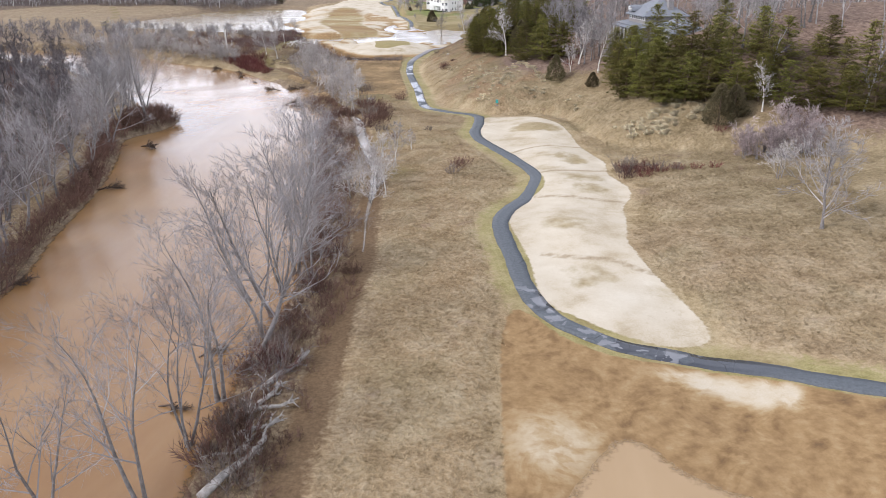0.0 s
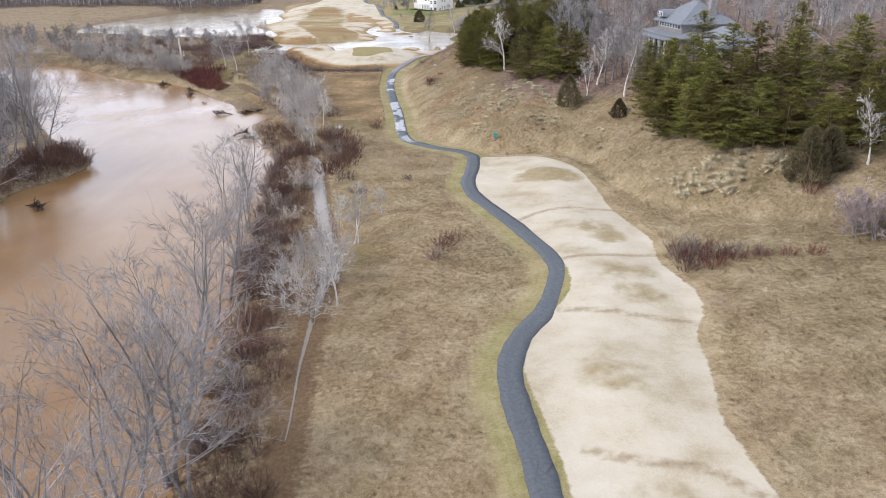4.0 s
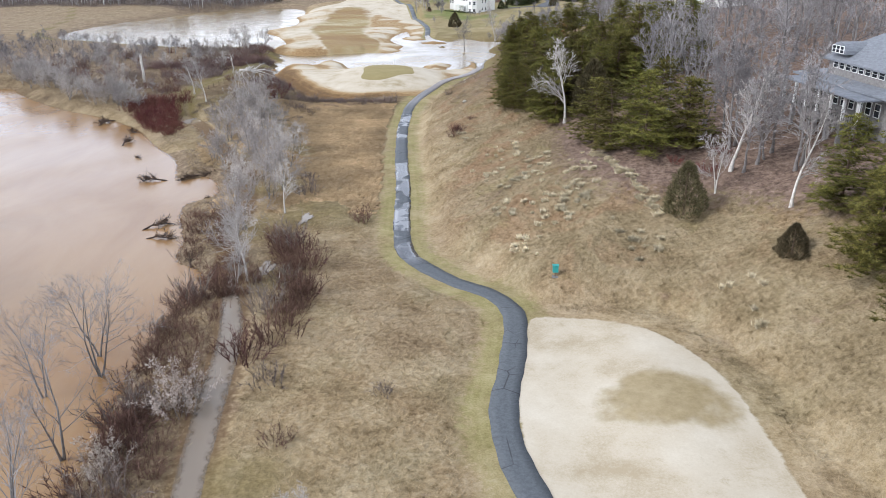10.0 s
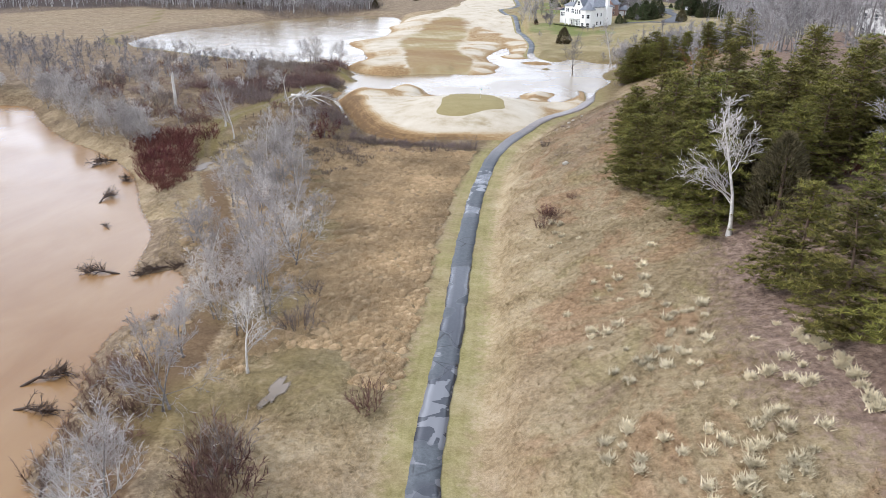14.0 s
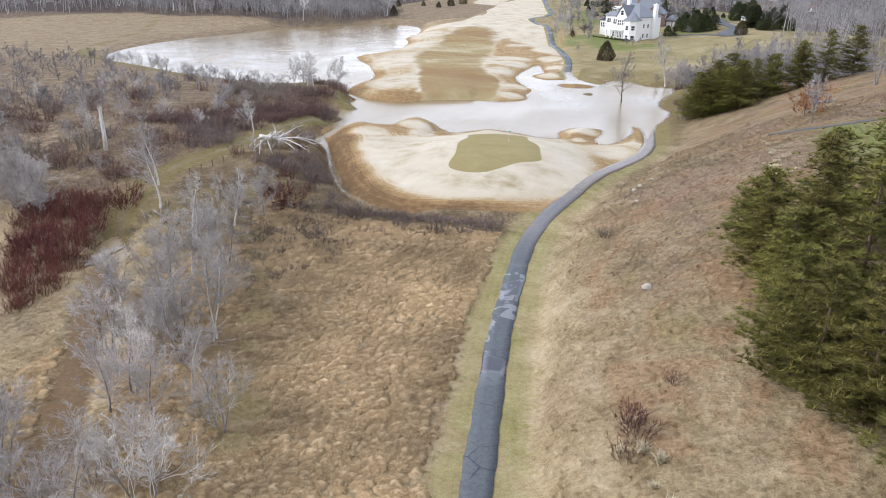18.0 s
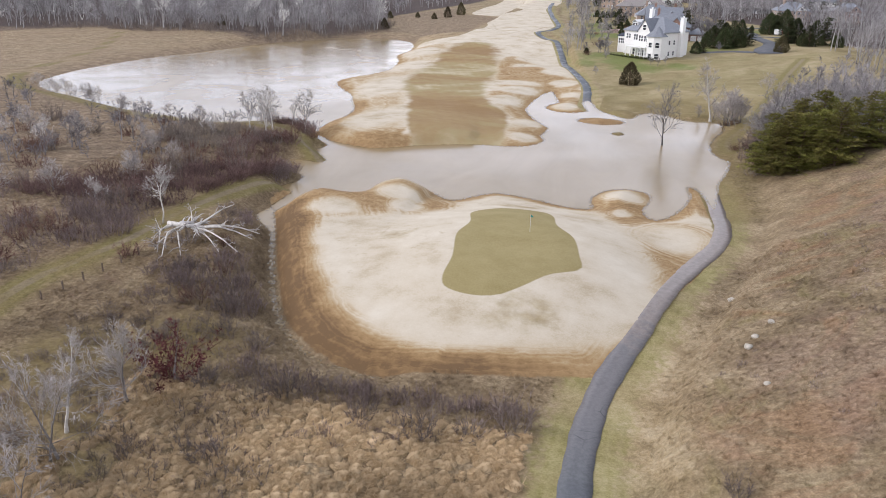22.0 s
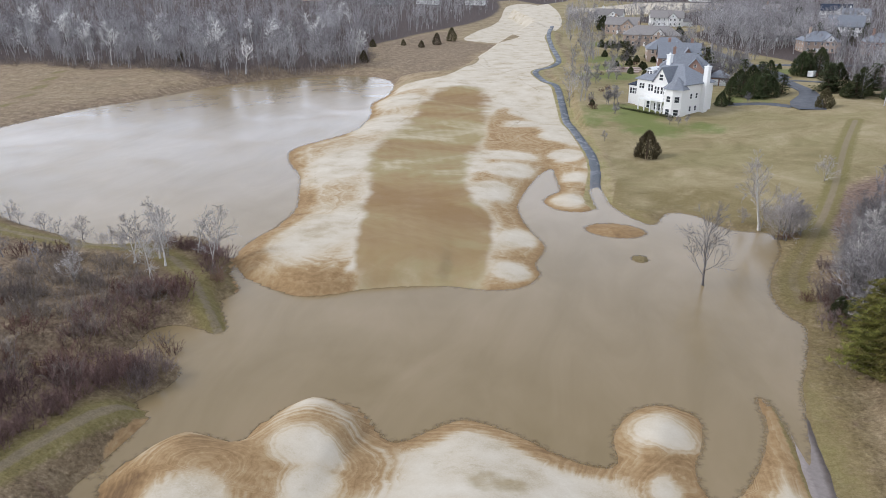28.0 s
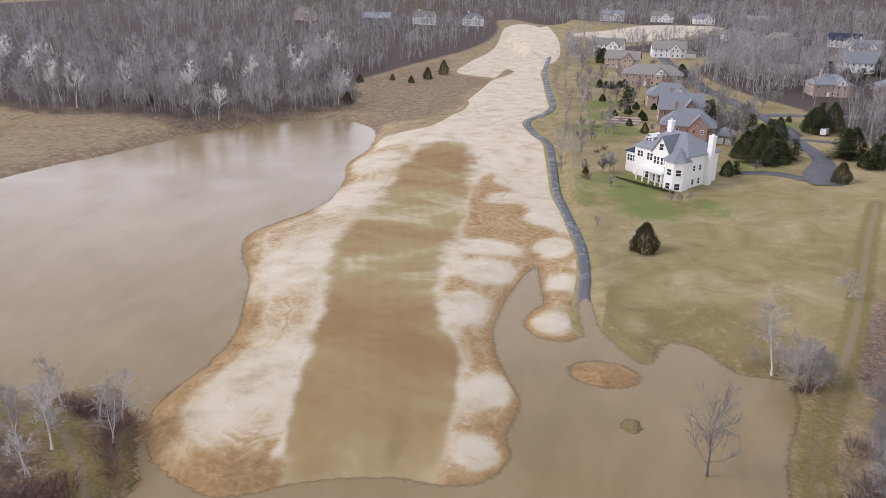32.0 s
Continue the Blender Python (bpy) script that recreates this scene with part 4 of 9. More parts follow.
gx = spaced((-1500, -300, 60), (-300, -220, 8), (-220, -105, 2.5), (-105, 66, 1.0), (66, 130, 3.2), (130, 300, 17), (300, 1500, 80))
gy = spaced((-160, 20, 12), (20, 480, 1.0), (480, 680, 2.0), (680, 1200, 8), (1200, 3200, 100))
X, Y = np.meshgrid(gx, gy)
px, py = X.ravel(), Y.ravel()
pz = ground_height(px, py)
cart_d, cart_run = np.full(px.shape, 60.0), np.zeros(px.shape)
m_near = near_box(px, py, cart_line, 20)
cart_d[m_near], cart_run[m_near] = line_distance(px[m_near], py[m_near], cart_line)
track_d = np.full(px.shape, 60.0)
for line in track_lines:
    m_near = near_box(px, py, line, 12)
    track_d[m_near] = np.minimum(track_d[m_near], line_distance(px[m_near], py[m_near], line)[0])
fair = np.maximum.reduce([field(px, py, s, 30) for s in (near_fair, south_fair, green_fair, north_fair, far_fair)])
near_in = field(px, py, near_fair, 30)
south_in, green_in, north_in = field(px, py, south_fair, 30), field(px, py, green_fair, 30), field(px, py, north_fair, 30)
hill_in = inside_by(px, py, hill)
lawn_in = field(px, py, lawn, 60)
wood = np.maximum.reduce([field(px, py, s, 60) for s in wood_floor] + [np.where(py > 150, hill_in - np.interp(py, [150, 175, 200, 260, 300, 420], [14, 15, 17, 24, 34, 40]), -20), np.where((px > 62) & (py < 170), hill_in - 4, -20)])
bare = np.zeros(px.shape)
for cx, cy, r, k in bare_spots:
    bare = np.maximum(bare, k * step(1.25, 0.45, np.hypot((px - cx) / (r * 1.15), (py - cy) / r)))
mid_in = field(px, py, mid_turf, 30)
band = np.interp(py, [400, 425, 440, 452, 464, 474, 484, 500, 512, 522, 534, 546, 556, 566, 578, 590, 602, 620], [0.45, 0.5, 0.4, 0.22, 0.12, 0.4, 0.7, 0.62, 0.35, 0.75, 0.95, 0.45, 0.15, 0.7, 0.2, 0.1, 0.55, 0.8])
# seams in the turf; the line near y 133 is relief shading drawn as colour
groove = np.full(px.shape, 20.0)
for line in ([(14, 94.4), (17, 92.9), (20.9, 91.8), (22.6, 91.6), (25, 89.8), (28.5, 87.4)], [(15, 118.6), (20, 117.1), (23.3, 116), (29, 114.4)], [(11.5, 147), (14, 149), (16.4, 150.8), (20, 151.8), (23, 151.5), (28, 151)], [(16, 132.2), (20.4, 133.2), (27, 133.2), (31, 134)],
             [(-58.9, 356), (-55.1, 359.3), (-49.5, 357), (-47.8, 350.8), (-47.8, 347.9)], [(-47.7, 347.5), (-44.8, 348.9), (-41.7, 347.4), (-38.2, 345.4)], [(-39.3, 373.2), (-36, 374.9), (-32.4, 374.2)], [(-16.6, 366), (-13.8, 357), (-11.9, 350.6), (-12, 345.6)]):
    line = smooth_loop(line, 4, False)
    m_near = near_box(px, py, line, 6)
    groove[m_near] = np.minimum(groove[m_near], line_distance(px[m_near], py[m_near], line)[0])
seams = ([(-120.9, 582), (-104.5, 577.5), (-102, 589.6), (-120, 626)], [(-95.3, 523.7), (-96.6, 559), (-101, 586)], [(-124, 632), (-99.4, 611), (-81, 618), (-66, 634)], [(-75, 589), (-60, 564), (-60.2, 539), (-61.3, 520)], [(-68, 563), (-54, 539.7), (-47.2, 525)], [(-67.4, 514), (-57.3, 515), (-46.5, 514.3)],
         [(-114.3, 497), (-105, 485.3), (-99, 481.5), (-92.3, 468.6), (-80.5, 463), (-72.4, 438.5)], [(-129, 744), (-86, 643), (-75.5, 650), (-60.6, 686)], [(-72.7, 633), (-62, 606), (-54, 592)], [(-145, 840), (-112, 825), (-85, 811)], [(-116, 792), (-109.6, 729), (-88.4, 654)], [(-98, 655), (-84, 664), (-68, 668)], [(-104, 700), (-88, 712), (-70, 716)])
for line in seams:
    line = smooth_loop(line, 4, False)
    m_near = near_box(px, py, line, 8)
    groove[m_near] = np.minimum(groove[m_near], line_distance(px[m_near], py[m_near], line)[0] / np.interp(py[m_near], [430, 520, 620, 800], [0.8, 1.0, 1.4, 2.0]) + 0.3)


groove = groove + np.where((py > 300) & (py < 400), 0.45, 0.0)


def plates(rows, inner, outer):
    """How far a place lies on any of some pale mound tops: x, y and half widths each."""
    out = np.zeros(px.shape)
    global ring_run
    for cx, cy, a, b in rows:
        r = np.hypot((px - cx) / a, (py - cy) / b) + 0.09 * wobble(px, py, 5.0, cx)
        out = np.maximum(out, step(outer, inner, r))
        ring_run = np.minimum(ring_run, r * (a + b) / 2)
    return out


mud = np.zeros(px.shape)
ring_run = np.full(px.shape, 99.0)
pale = 0.62 * step(3.2, 0.3, np.abs(py - np.interp(px, [20, 25, 31, 36], [68.6, 66.8, 63.4, 62.4])) / np.interp(px, [20, 25, 31, 36], [0.5, 0.8, 1.3, 1.0])) * step(20, 27, px) * step(37, 34.6, px)
pale = np.maximum(pale, 0.34 * step(1.4, 0.3, np.hypot((px - 11.5) / 5.0, (py - 55.5) / 5.4)))
mud = np.where(south_in > -2, 0.78 - pale * 0.9 + 0.06 * np.sin(px * 1.9 - py * 0.9 + 3.0 * wobble(px, py, 14, 3.0)) * step(12, 17, px), mud)
shore = -field(px, py, pond, 40)
reach = np.interp(px, [-66, -56, -40, -25, -17], [7.5, 7.5, 8.0, 6.5, 3.0]) * np.where((py < 331) | (px < -42), 1, 0.12) * step(372, 358, py)
pale_green = smooth_loop([(-57.5, 352), (-54.4, 343.6), (-50.4, 336.4), (-47.2, 332.3), (-43.3, 328.3), (-39.7, 325.8), (-36.2, 325), (-32.9, 324.8), (-27.4, 326), (-22.8, 327.6), (-18.1, 330.1), (-15.7, 332.6), (-13.5, 340), (-14.5, 352), (-18, 366), (-24, 376), (-36, 379), (-46, 376), (-54, 366), (-58, 359)], 3)
g_mud = 0.97 * step(1.9, -3.6, field(px, py, pale_green, 30) + 0.5 * wobble(px, py, 6, 1.0)) * step(374, 360, py) * np.interp(px, [-30, -16], [1.0, 0.6])
g_mud = np.maximum(g_mud, 0.65 * step(4.5, 1.0, shore))
g_mud = np.maximum(g_mud, 0.7 * plates([(-60, 366, 11, 11.5), (-50.5, 371, 9.5, 9.5), (-15.5, 380, 7.0, 13.0), (-9.5, 363.5, 6.5, 11.0)], 0.4, 1.3))
g_mud = g_mud * (1 - plates([(-59.7, 360.8, 5.0, 4.2), (-52.5, 352.5, 6.2, 6.4), (-52.3, 372, 4.8, 3.6), (-49.7, 367, 3.2, 3.4), (-17.4, 386.6, 4.0, 3.6), (-17.4, 376.8, 1.8, 2.8), (-10, 363.6, 5.2, 7.4), (-41.4, 351, 6, 6)], 0.25, 1.3))
mud = np.where(green_in > -2, np.maximum(mud, g_mud), mud)
n_mud = 0.7 * step(1.0, 0.15, shore / np.where(px < -66, np.interp(py, [405, 425, 450, 480, 560, 640], [15, 13, 9, 6, 4, 2.5]), np.interp(py, [405, 440, 560], [6, 5, 4])))
n_mud = np.maximum(n_mud, 0.58 * step(-2.5, 3.5, field(px, py, smooth_loop([(-47, 412), (-36, 424), (-36, 440), (-44, 462), (-47, 490), (-40, 508), (-37, 520), (-48, 535), (-56, 560), (-68, 575), (-70, 545), (-66, 520), (-60, 500), (-60, 478), (-52, 460), (-46, 440)], 3), 20)))
n_mud = np.maximum(n_mud, 0.4 * step(-2.5, 3.5, field(px, py, smooth_loop([(-64, 410), (-84, 417), (-92, 440), (-97, 466), (-113, 494), (-115, 512), (-109, 530), (-113, 565), (-118, 596), (-104, 604), (-97, 590), (-93, 540), (-91, 505), (-80, 468), (-72, 438)], 3), 20)))
n_mud = np.maximum(n_mud, 0.55 * plates([(-36, 476, 6, 10), (-36, 493, 6, 9), (-40, 512, 8, 12), (-25, 457, 6.5, 5)], 0.8, 1.2))
n_mud = n_mud * (1 - 0.7 * step(-1.0, 2.0, mid_in))
n_mud = n_mud * (1 - plates([(-77.3, 436, 7.0, 20), (-94, 488, 9.8, 23), (-101, 540, 11, 20), (-106, 578, 9, 14), (-53, 473, 6, 9.6), (-55.5, 508.5, 9.6, 6.5), (-52.7, 494, 8.2, 9), (-39.7, 513, 5.4, 7.6), (-36.1, 493, 4, 5.4), (-35.5, 472.8, 4.2, 5.4), (-42.3, 444.8, 4.2, 7), (-41, 428.8, 4, 4.4), (-57.7, 568, 9, 9), (-56.8, 548.6, 7.6, 8), (-45, 532, 6, 6)], 0.35, 1.2))
mud = np.where((north_in > -2) | ((py > 435) & (px > -48) & (px < -14) & (fair > -4)), np.maximum(mud, n_mud), mud)
edge_run = np.where(green_in > -2, np.where((ring_run < 9) & (reach < 4), ring_run, green_in), np.minimum(shore, ring_run) * 0.35)
fair = np.where(((px + 83.5) * 11 + (py - 413.5) * 7.5 < 0) & (px < -76) & (py < 432) & (py > 395), -4.0, fair)
lush = np.full(px.shape, -20.0)
for cx, cy, r in lush_spots:
    lush = np.maximum(lush, r - np.hypot(px - cx, py - cy))
moss = np.full(px.shape, -20.0)
for cx, cy, r in moss_spots:
    moss = np.maximum(moss, r - np.hypot(px - cx, py - cy))
garden = 6.0 - np.hypot((px - 23) / 1.0, (py - 316) / 2.6)
lawn_all = np.maximum(np.where(py > 440, np.minimum(lawn_in, -wood), -20.0), garden)
lush = np.maximum(lush, garden + 2)
moss = np.maximum(moss, np.where((px > -27) & (px < 40) & (py > 372), 5.5 - shore, -20))
moss = np.maximum(moss, np.where((px < -76) & (py > 300), 1.0 - np.abs(track_d - 2.4) * 2.0, -20))
nx, ny = len(gx), len(gy)
ii = np.arange(nx * ny).reshape(ny, nx)
quads = np.stack([ii[:-1, :-1], ii[:-1, 1:], ii[1:, 1:], ii[1:, :-1]], -1).reshape(-1, 4)


def sheet(name, verts, faces, material, attributes, label, smooth=True):
    me = mesh(name, verts, faces, material, smooth)
    for key, values in attributes.items():
        me.attributes.new(key, "FLOAT", "POINT").data.foreach_set("value", np.asarray(values, np.float32))
    return thing(name, label, "ground", kind="structure", me=me)


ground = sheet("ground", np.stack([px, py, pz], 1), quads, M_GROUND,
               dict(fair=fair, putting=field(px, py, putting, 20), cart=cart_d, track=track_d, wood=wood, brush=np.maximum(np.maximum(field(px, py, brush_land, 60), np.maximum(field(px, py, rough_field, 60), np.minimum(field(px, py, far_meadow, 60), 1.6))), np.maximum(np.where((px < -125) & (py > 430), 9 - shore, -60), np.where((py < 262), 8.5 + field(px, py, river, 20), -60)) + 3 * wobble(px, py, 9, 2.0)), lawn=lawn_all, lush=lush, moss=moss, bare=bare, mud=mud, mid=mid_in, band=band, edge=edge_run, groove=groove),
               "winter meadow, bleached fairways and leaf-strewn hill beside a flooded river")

# ---- water at one level, the river and the flood ponds ----
low = (pz[quads] < 0.06).any(1)
river_in = field(px, py, river, 40)
for name, mask, material, label, category in (
        ("river", river_in > -4, M_RIVER, "swollen silt-brown river sliding between wooded banks", "river"),
        ("fairway_pool", (river_in <= -4) & (py < 62), M_POOL, "shallow tan pool of silty floodwater on a fairway", "pool"),
        ("flood_pond", (river_in <= -4) & (py > 60), M_POND, "still brown floodwater lying over the golf course", "pond")):
    f = quads[low & mask[quads].all(1)]
    used, back = np.unique(f, return_inverse=True)
    me_ob = sheet(name, np.stack([px[used], py[used], np.zeros(len(used))], 1), back.reshape(-1, 4), material, dict(depth=-pz[used]), label)
    me_ob["category"] = category


# ---- cart path: one ribbon of asphalt with a thin edge ----
def ribbon(line, half, lift, rows=4, sag=0.0, sides=True):
    """Points across a line, lying on the ground, with turned-down edges."""
    d = np.gradient(line, axis=0)
    n = np.stack([-d[:, 1], d[:, 0]], 1) / (np.linalg.norm(d, axis=1)[:, None] + 1e-9)
    half = np.broadcast_to(half, len(line))
    across = np.linspace(1, -1, rows)
    pts = line[:, None] + n[:, None] * (half[:, None] * across)[..., None]
    z = ground_height(pts[..., 0].ravel(), pts[..., 1].ravel()).reshape(pts.shape[:2])
    z = 0.5 * z + 0.5 * z.mean(1, keepdims=True) + lift
    v = np.concatenate([pts, z[..., None]], 2)
    if sides:
        edge_l, edge_r = v[:, :1].copy(), v[:, -1:].copy()
        edge_l[..., 2] -= lift + 0.12
        edge_r[..., 2] -= lift + 0.12
        v = np.concatenate([edge_l, v, edge_r], 1)
    k = v.shape[1]
    idx = np.arange(len(line) * k).reshape(len(line), k)
    f = np.stack([idx[:-1, 1:], idx[:-1, :-1], idx[1:, :-1], idx[1:, 1:]], -1).reshape(-1, 4)
    return v.reshape(-1, 3), f, k


def even(line, gap):
    s = np.r_[0, np.cumsum(np.hypot(*np.diff(line, axis=0).T))]
    t = np.arange(0, s[-1], gap)
    return np.stack([np.interp(t, s, line[:, 0]), np.interp(t, s, line[:, 1])], 1), t


cl, run = even(cart_line, 0.8)
v, f, k = ribbon(cl, 1.24 + 0.05 * np.sin(run * 0.7) + 0.04 * np.sin(run * 1.9), 0.07)
damp = np.maximum(step(64, 70, cl[:, 1]) * step(92, 84, cl[:, 1]), step(200, 206, cl[:, 1]) * step(312, 302, cl[:, 1]))
damp = np.maximum(damp, 0.45 * step(490, 500, cl[:, 1]))
silted = step(318, 345, cl[:, 1]) * step(500, 470, cl[:, 1])
sheet("cart_path", v, f, M_ASPHALT, dict(run=np.repeat(run, k), pools=np.repeat(np.maximum.reduce([step(66, 71, cl[:, 1]) * step(87, 82, cl[:, 1]), step(207, 211, cl[:, 1]) * step(233, 227, cl[:, 1]), 0.8 * step(270, 280, cl[:, 1]) * step(304, 297, cl[:, 1]), 0.5 * step(490, 500, cl[:, 1])]), k), damp=np.repeat(damp, k), silted=np.repeat(silted, k), dry=np.repeat(step(300, 322, cl[:, 1]) * step(500, 470, cl[:, 1]), k)), "narrow grey asphalt cart path, cracked, patched and partly wet")["category"] = "path"

# ---- standing water in the field track ----
tl, run = even(track_lines[0], 1.2)
keep = (tl[:, 1] > 96) & (tl[:, 1] < 199)
tw = np.interp(tl[:, 1], [96, 108, 118, 126, 131, 137, 150, 170, 185, 193, 199], [0.08, 0.2, 0.42, 0.75, 1.5, 0.9, 1.15, 1.35, 1.25, 0.9, 0.3])
v, f, k = ribbon(tl[keep], tw[keep], 0.0, 5, sides=False)
v[:, 2] += 0.05
sheet("track_puddle", v, f, M_TRACKWATER, dict(depth=np.tile([-0.02, 0.12, 0.3, 0.12, -0.02], len(v) // 5)), "long grey puddle standing in a sunken field track")["category"] = "puddle"
for cx, cy, a, b in ((-24.5, 199.5, 1.0, 3.0), (-24.2, 219.5, 0.8, 2.6), (-71.8, 291.5, 1.5, 4.0)):
    ang = np.linspace(0, 2 * np.pi, 28, endpoint=False)
    rr = 1 + 0.24 * np.sin(ang * 3 + cx) + 0.14 * np.sin(ang * 5 + cy) + 0.12 * np.sin(ang * 8 + cx * 2)
    ring = np.stack([cx + a * rr * np.cos(ang), cy + b * rr * np.sin(ang)], 1)
    zz = max(float(ground_height(np.array([cx]), np.array([cy]))[0]), 0.0) + 0.12
    vv = np.vstack([[[cx, cy, zz]], np.c_[cx + (ring[:, 0] - cx) * 0.7, cy + (ring[:, 1] - cy) * 0.7, np.full(28, zz)], np.c_[ring, np.full(28, zz)]])
    ff = [(0, 1 + i, 1 + (i + 1) % 28) for i in range(28)] + [(1 + i, 29 + i, 29 + (i + 1) % 28, 1 + (i + 1) % 28) for i in range(28)]
    sheet("puddle", vv, ff, M_TRACKWATER, dict(depth=[0.16] * 29 + [-0.03] * 28), "small still puddle among winter grass")["category"] = "puddle"


# ---- plants: grown branch by branch ----
def turned(d, angle, rng):
    """A direction turned away from d by an angle, to a chance side."""
    side = np.cross(d, rng.normal(size=3))
    side /= np.linalg.norm(side) + 1e-9
    return d * math.cos(angle) + side * math.sin(angle)


def tube(out, pts, radii, sides):
    """Adds a tapered tube through some points."""
    verts, faces = out
    base, n = len(verts), len(pts)
    for i in range(n):
        d = pts[min(i + 1, n - 1)] - pts[max(i - 1, 0)]
        d = d / (np.linalg.norm(d) + 1e-9)
        a = np.cross(d, (0.31, 0.87, 0.38))
        a /= np.linalg.norm(a) + 1e-9
        b = np.cross(d, a)
        for s in range(sides):
            t = 2 * math.pi * s / sides
            verts.append(tuple(pts[i] + radii[i] * (a * math.cos(t) + b * math.sin(t))))
    for i in range(n - 1):
        for s in range(sides):
            p, q = base + i * sides + s, base + i * sides + (s + 1) % sides
            faces.append((p, q, q + sides, p + sides))


def blade(out, p, d, length, width, rng, level=False):
    """Adds a thin pointed twig, needle spray or grass blade; a level one lies flat."""
    verts, faces = out
    side = np.cross(d, np.array((0, 0, 1.0)) + rng.normal(size=3) * 0.25 if level else rng.normal(size=3))
    side *= width / (np.linalg.norm(side) + 1e-9)
    base = len(verts)
    verts.extend([tuple(p - side), tuple(p + side), tuple(p + d * length)])
    faces.append((base, base + 1, base + 2))


def run_of(p, d, length, steps, bend, lift, rng):
    """Points along a wandering limb."""
    pts = [p]
    for _ in range(steps):
        d = d + rng.normal(size=3) * bend + np.array((0, 0, lift))
        d = d / np.linalg.norm(d)
        pts.append(pts[-1] + d * length / steps)
    return pts, d


def bare_tree(seed, height, lean=0.08, spread=0.75, stems=1, limbs=9, twigs=6, fine=0.012, low=0.25, splay=0.35, side=3):
    """Trunk and crown of a leafless tree, as two lists of points and faces."""
    rng = np.random.default_rng(seed)
    trunk, crown = ([], []), ([], [])
    for stem in range(stems):
        d0 = turned(np.array((0, 0, 1.0)), lean if stems == 1 else rng.uniform(0.1, splay), rng)
        h = height * rng.uniform(0.85, 1.0) if stem else height
        r0 = height * 0.0155 / math.sqrt(stems) + 0.03
        pts, _ = run_of(np.array((rng.normal() * 0.25 * (stems > 1), rng.normal() * 0.25 * (stems > 1), -0.4)), d0, h * 0.93, 8, 0.075, 0.02, rng)
        radii = [r0 * (1.0 - 0.9 * (i / 8) ** 0.8) + (0.5 * r0 if i == 0 else 0) for i in range(9)]
        tube(trunk, pts, radii, 6)
        for n in range(limbs):
            f = low + (0.98 - low) * (n + rng.uniform(0.1, 0.9)) / limbs
            k = min(int(f * 8), 7)
            p = pts[k] + (pts[k + 1] - pts[k]) * (f * 8 - k)
            axis = (pts[k + 1] - pts[k]) / np.linalg.norm(pts[k + 1] - pts[k])
            ll = h * spread * (0.62 - 0.42 * f) * rng.uniform(0.75, 1.2)
            lp, _ = run_of(p, turned(axis, rng.uniform(0.55, 1.05) * (1.1 - 0.5 * f), rng), ll, 4, 0.16, 0.07, rng)
            r1 = max(radii[k] * 0.55, 0.035)
            tube(crown, lp, [r1, r1 * 0.72, r1 * 0.5, r1 * 0.32, 0.012], side)
            for b in range(5):
                g = rng.uniform(0.1, 1.0) * 4
                j = min(int(g), 3)
                q = lp[j] + (lp[j + 1] - lp[j]) * (g - j)
                ax = (lp[j + 1] - lp[j]) / np.linalg.norm(lp[j + 1] - lp[j])
                bl = ll * rng.uniform(0.32, 0.58) * (1.2 - 0.12 * g)
                bp, _ = run_of(q, turned(ax, rng.uniform(0.4, 0.9), rng), bl, 3, 0.16, 0.08, rng)
                r2 = max(r1 * 0.34, 0.016)
                tube(crown, bp, [r2, r2 * 0.7, r2 * 0.45, 0.008], 3)
                for s in range(7):
                    g2 = rng.uniform(0.08, 1.0) * 3
                    j2 = min(int(g2), 2)
                    q2 = bp[j2] + (bp[j2 + 1] - bp[j2]) * (g2 - j2)
                    ax2 = (bp[j2 + 1] - bp[j2]) / np.linalg.norm(bp[j2 + 1] - bp[j2])
                    d2 = turned(ax2, rng.uniform(0.35, 0.8), rng)
                    tl2 = bl * rng.uniform(0.3, 0.65)
                    blade(crown, q2, d2, tl2, fine * 1.5, rng)
                    for _t in range(max(2, (twigs + 1) // 2)):
                        u = rng.uniform(0.15, 1.0)
                        blade(crown, q2 + d2 * tl2 * u, turned(d2, rng.uniform(0.3, 0.8), rng), tl2 * rng.uniform(0.35, 0.75), fine, rng)
    return trunk, crown


